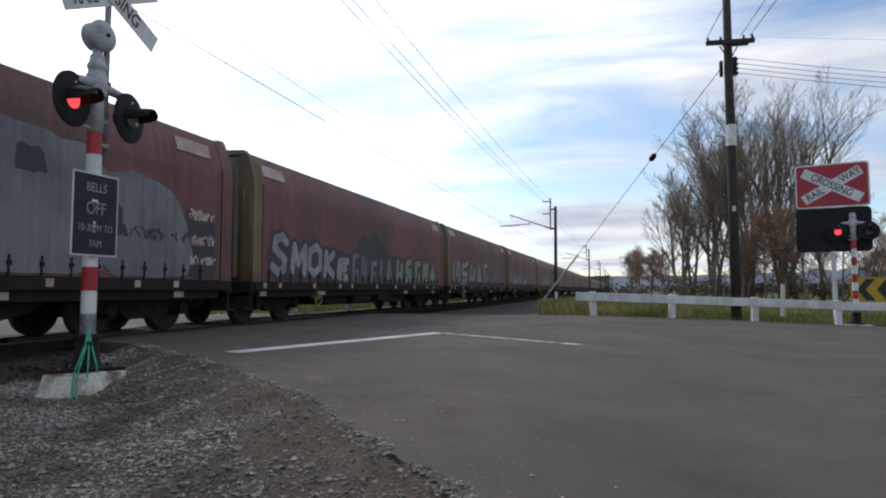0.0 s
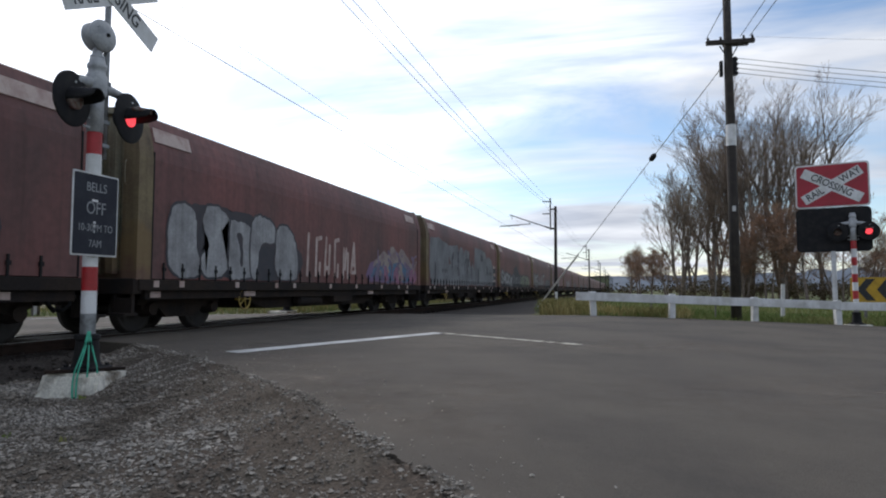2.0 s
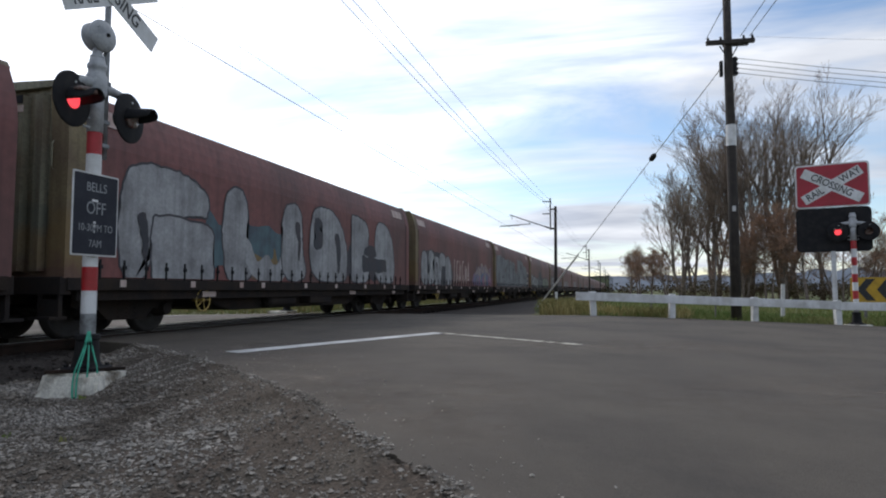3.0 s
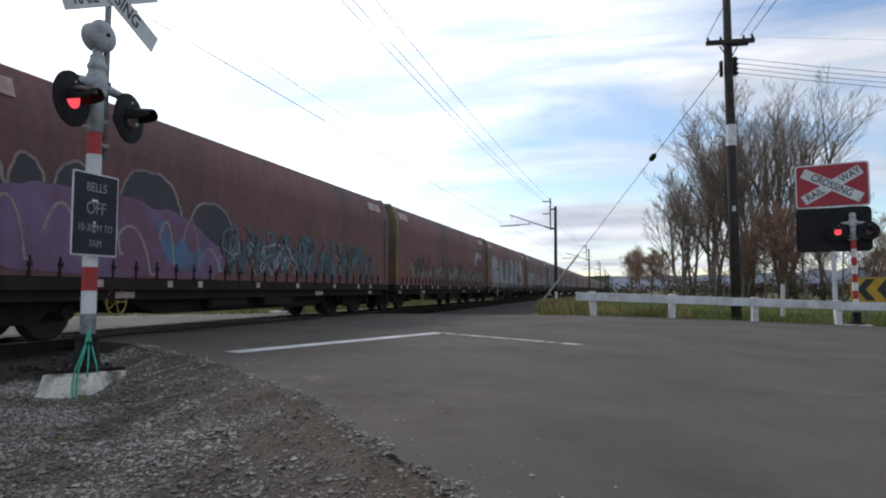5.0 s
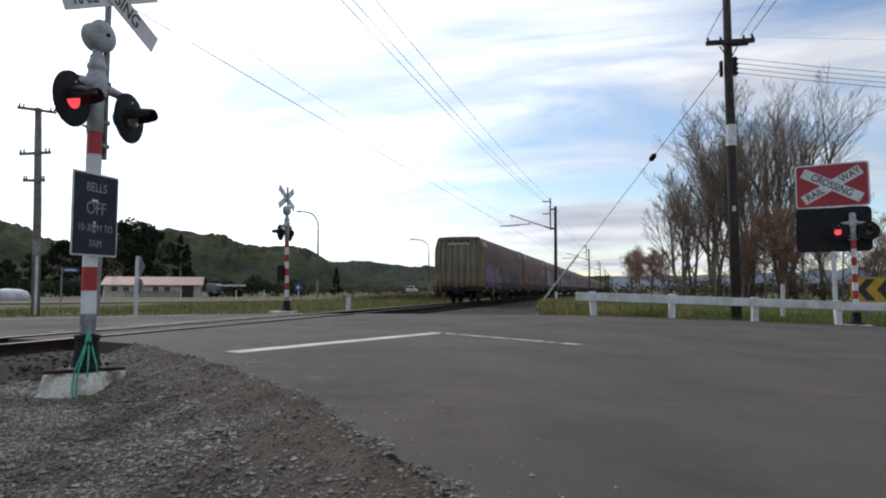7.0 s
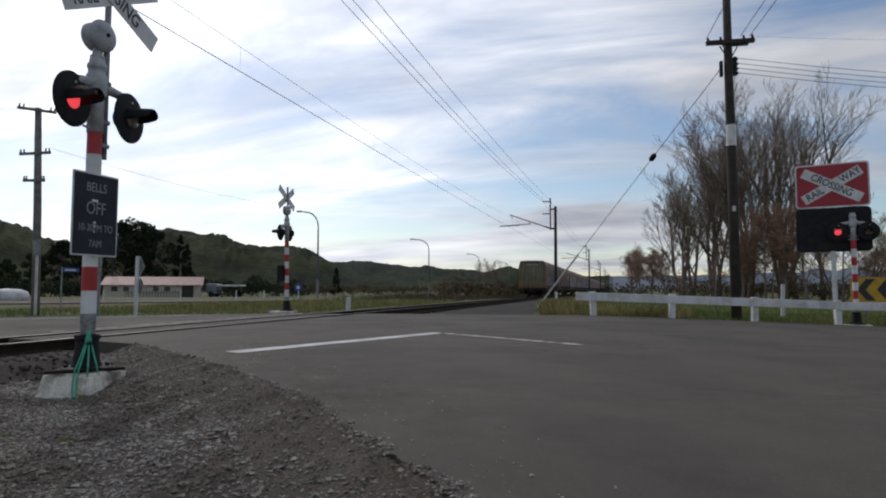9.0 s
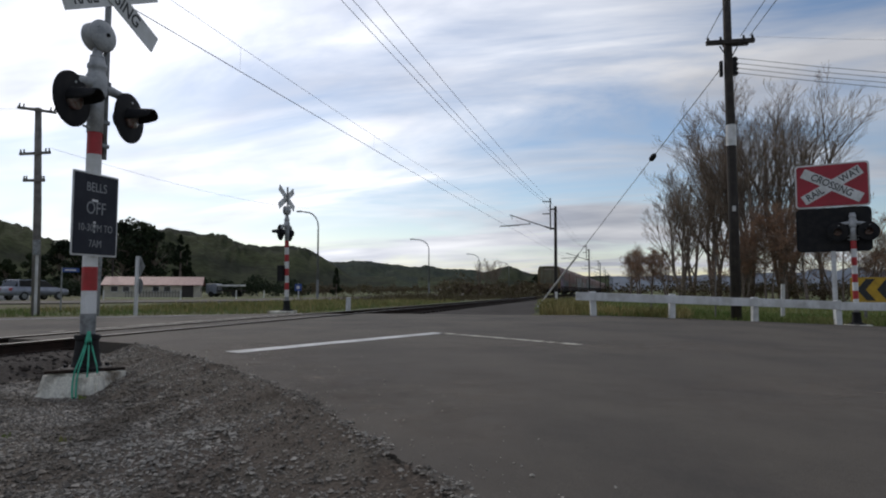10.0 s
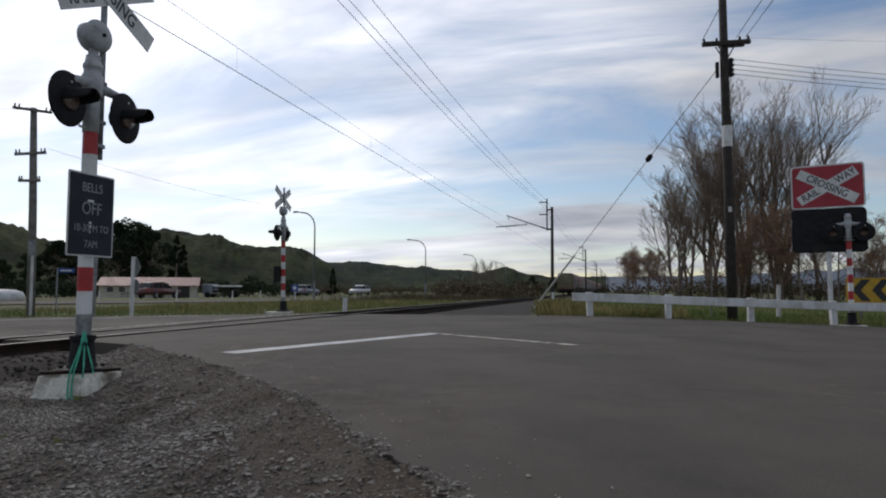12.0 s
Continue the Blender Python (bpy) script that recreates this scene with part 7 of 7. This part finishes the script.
def make_car(name, label, paint, m, estate=True):
    c = thing(name, label, "car", m)
    b = bmesh.new()
    prof = [(-2.15, 0.35), (2.1, 0.35), (2.2, 0.55), (2.12, 0.8), (1.1, 0.95), (-2.1, 1.0), (-2.25, 0.7)]
    plate(b, prof, -0.86, 0.86, "x")
    bmesh.ops.bevel(b, geom=b.edges[:], offset=0.07, segments=2, affect="EDGES")
    part("body", b, paint, c, "car body", True)
    b = bmesh.new()
    back = -2.0 if estate else -1.4
    plate(b, [(back, 0.97), (1.15, 0.93), (0.4, 1.42), (-0.3, 1.5), (back + 0.35, 1.46)], -0.74, 0.74, "x")
    bmesh.ops.bevel(b, geom=b.edges[:], offset=0.06, segments=2, affect="EDGES")
    part("glasshouse", b, M_GLASS, c, "dark windows")
    b = bmesh.new()
    plate(b, [(back + 0.32, 1.45), (0.42, 1.41), (-0.3, 1.53), (back + 0.4, 1.5)], -0.72, 0.72, "x")
    part("roof", b, paint, c)
    for x in (-0.87, 0.87):
        for y in (-0.5, back + 0.2):
            b = bmesh.new()
            tube(b, [(x * 0.98, y, 0.95), (x * 0.84, y + 0.05, 1.45)], 0.05, 6)
            part("pillar", b, paint, c)
    for x in (-0.78, 0.78):
        for y in (-1.35, 1.35):
            b = bmesh.new()
            lathe(b, [(0.1, -0.1), (0.3, -0.1), (0.32, -0.06), (0.32, 0.06), (0.3, 0.1), (0.1, 0.1)], Matrix.Rotation(radians(90), 4, "Y"), 18)
            w = part("wheel", b, M_TYRE, c, "black tyre", True)
            w.matrix_basis = pose(x, y, 0.32)
            b = bmesh.new()
            lathe(b, [(0.0, -0.105), (0.19, -0.105), (0.19, 0.105), (0.0, 0.105)], Matrix.Rotation(radians(90), 4, "Y"), 12)
            part("rim", b, M_GALV, w, "grey wheel rim")
    for x in (-0.62, 0.62):
        b = bmesh.new()
        box(b, (x - 0.18, 2.08, 0.6), (x + 0.18, 2.2, 0.76), None, 0.03)
        part("headlight", b, M_WHITE, c, "pale headlight")
        b = bmesh.new()
        box(b, (x - 0.16, -2.24, 0.7), (x + 0.16, -2.14, 0.9), None, 0.03)
        part("tail_light", b, M_RED, c, "red tail light")
    return c


CAR_SILVER = make_car("estate_car", "silver estate car driving along the highway", M_CARPAINT, pose(-20, 120, 0))
CAR_BLUE = make_car("estate_car", "grey-blue estate car driving along the highway", M_CARBLUE, pose(-50, 50, 0))
CAR_RED = make_car("estate_car", "dark red estate car driving along the highway", M_CARRED, pose(-60, 40, 0))
CAR_WHITE = make_car("estate_car", "white car driving away along the highway", M_WHITE, pose(-40, 90, 0))


def make_parked():
    x, y = polar(34.6, 96)
    u = thing("farm_truck", "dark flat-deck farm truck parked in a yard", "truck", pose(x, y, -0.3, 0, 0, 100))
    for name, lo, hi, material in (("deck", (-1.0, -2.6, 0.8), (1.0, 1.0, 1.0), M_FRAME), ("cab", (-0.95, 1.05, 0.5), (0.95, 2.6, 1.9), M_CARBLUE), ("canopy", (-1.0, -2.5, 1.5), (1.0, 0.95, 1.75), M_WHITEDIRT)):
        b = bmesh.new()
        box(b, lo, hi, None, 0.08)
        part(name, b, material, u)
    for px in (-0.9, 0.9):
        for py in (-1.6, 1.8):
            b = bmesh.new()
            lathe(b, [(0.1, -0.12), (0.4, -0.12), (0.4, 0.12), (0.1, 0.12)], Matrix.Rotation(radians(90), 4, "Y"), 16)
            part("wheel", b, M_TYRE, u).matrix_basis = pose(px, py, 0.4)
        for py in (-2.4, 0.9):
            b = bmesh.new()
            box(b, (px - 0.03, py - 0.03, 0.95), (px + 0.03, py + 0.03, 1.55))
            part("stanchion", b, M_FRAME, u)
    x, y = polar(50.2, 62)
    t = thing("tank", "pale rounded water tank beside the road", "tank", pose(x, y, -0.2))
    b = bmesh.new()
    lathe(b, [(1.5, 0.0), (1.5, 0.55), (1.35, 0.8), (0.9, 0.98), (0.0, 1.05)], None, 24)
    part("shell", b, M_WHITEDIRT, t, "pale plastic shell", True)
    x, y = polar(43.3, 100)
    p = thing("utility_pole", "dark timber pole beside the farm building", "utility pole", pose(x, y, -0.3))
    b = bmesh.new()
    tube(b, [(0, 0, -0.3), (0, 0, 9)], [0.16, 0.1], 8)
    part("pole", b, M_POLE, p)
    b = bmesh.new()
    box(b, (-0.9, -0.06, 8.4), (0.9, 0.06, 8.55))
    part("cross_arm", b, M_POLE, p)
    for bearing, d in ((43.9, 60), (38.2, 60), (33.8, 64), (31.5, 70)):
        x, y = polar(bearing, d)
        make_marker(x, y, -0.1, 0.8, 0.1, "small white roadside marker post")


make_parked()
strip("highway_edge_line", polar(46, 56), polar(24, 92), 0.16, M_LINE, "white edge line of the highway", wear=0.3, z=-0.03, lift=0.03, pieces=60)


# ---- what moves ----
ROUTE = [(49.3, 55.5), (46.0, 58), (42.7, 61), (40.0, 65), (37.4, 69), (34.6, 74), (31.5, 80), (29.1, 86), (27.5, 91), (23.5, 106), (20.1, 124), (18.3, 140), (17.2, 152), (15.6, 172), (13, 215), (11, 290)]
ROUTE_TIMES = [9.9, 10.35, 10.6, 10.8, 11.0, 11.2, 11.5, 11.8, 12.0, 12.8, 13.8, 14.6, 15.2, 16.2, 18.4, 22.0]


def along(t):
    """Where a car that leaves along the highway is, t on the first car's clock."""
    ts = ROUTE_TIMES
    if t <= ts[0]:
        a, b = Vector((*polar(*ROUTE[0]), 0)), Vector((*polar(*ROUTE[1]), 0))
        way = (b - a).normalized()
        return a + way * (t - ts[0]) * 14, way
    i = max(k for k in range(len(ts) - 1) if ts[k] <= max(t, ts[0]))
    k = min(1, (t - ts[i]) / (ts[i + 1] - ts[i]))
    a, b = Vector((*polar(*ROUTE[i]), 0)), Vector((*polar(*ROUTE[i + 1]), 0))
    return a.lerp(b, k), (b - a).normalized()


def car_rows(lag, pace=1.0):
    rows = []
    for i in range(25):
        p, way = along(i * 0.5 * pace - lag)
        rows.append((i * 0.5, pose(p.x, p.y, -0.02, 0, 0, math.degrees(math.atan2(-way.x, way.y)))))
    return rows


def coming_rows():
    rows = []
    ends = [(0, 12.5, 560), (9.0, 13.2, 190), (10.0, 15.6, 146), (10.4, 16.5, 136), (11.0, 18.3, 120), (11.5, 20.1, 107), (12.0, 22.9, 94)]
    for (t, b, d), nxt in zip(ends, ends[1:] + ends[-2:-1]):
        a, c = Vector(polar(b, d)), Vector(polar(nxt[1], nxt[2]))
        way = (c - a) if nxt[0] > t else (a - c)
        rows.append((t, pose(a.x, a.y, -0.02, 0, 0, math.degrees(math.atan2(-way.x, way.y)))))
    return rows


def motions():
    times = [i * 0.5 for i in range(25)]
    for i, w in enumerate(WAGONS):
        walk(w, [(t, pose(TRACK, train_rear(t) + i * PITCH, 0)) for t in times])
    # wheels roll: one turn in each 2.64 m
    turned = {}
    for w in WAGONS[:8]:
        for bogie in (c for c in w.children if c.name.startswith("bogie")):
            for axle in bogie.children:
                key = round(axle.matrix_basis.translation.y, 2)
                if key not in turned:
                    at = axle.matrix_basis.translation.copy()
                    walk(axle, [(i / FPS, pose(*at, -math.degrees(train_rear(i / FPS) / 0.42))) for i in range(361)])
                    turned[key] = axle.animation_data
                else:
                    axle.rotation_mode = "QUATERNION"
                    keys = axle.animation_data_create()
                    keys.action, keys.action_slot = turned[key].action, turned[key].action_slot
    # signal lamps: the lenses always glow; added flaps swing up under the hoods in turn to imitate flashing, and stay
    # shut once the train has gone
    half, start = 0.346, 0.30
    for cover, first, at in UNLIT_FLAPS:
        rows = [(0.0, at @ pose(0, 0, 0, -86 if first else 0))]
        k = 0
        while start + k * half < 9.14:
            t = start + k * half
            opens = first == (k % 2 == 1)
            rows += [(t - 0.034, at @ pose(0, 0, 0, 0 if opens else -86)), (t, at @ pose(0, 0, 0, -86 if opens else 0))]
            k += 1
        if (k - 1) % 2 == (1 if first else 0):
            rows += [(9.12, at @ pose(0, 0, 0, -86)), (9.16, at @ pose(0, 0, 0, 0))]
        rows.append((12.0, at @ pose(0, 0, 0, 0)))
        walk(cover, rows)
    walk(CAR_BLUE, car_rows(0.0))
    walk(CAR_RED, car_rows(1.17))
    walk(CAR_WHITE, car_rows(-2.58, 1.7))
    walk(CAR_SILVER, coming_rows())


motions()
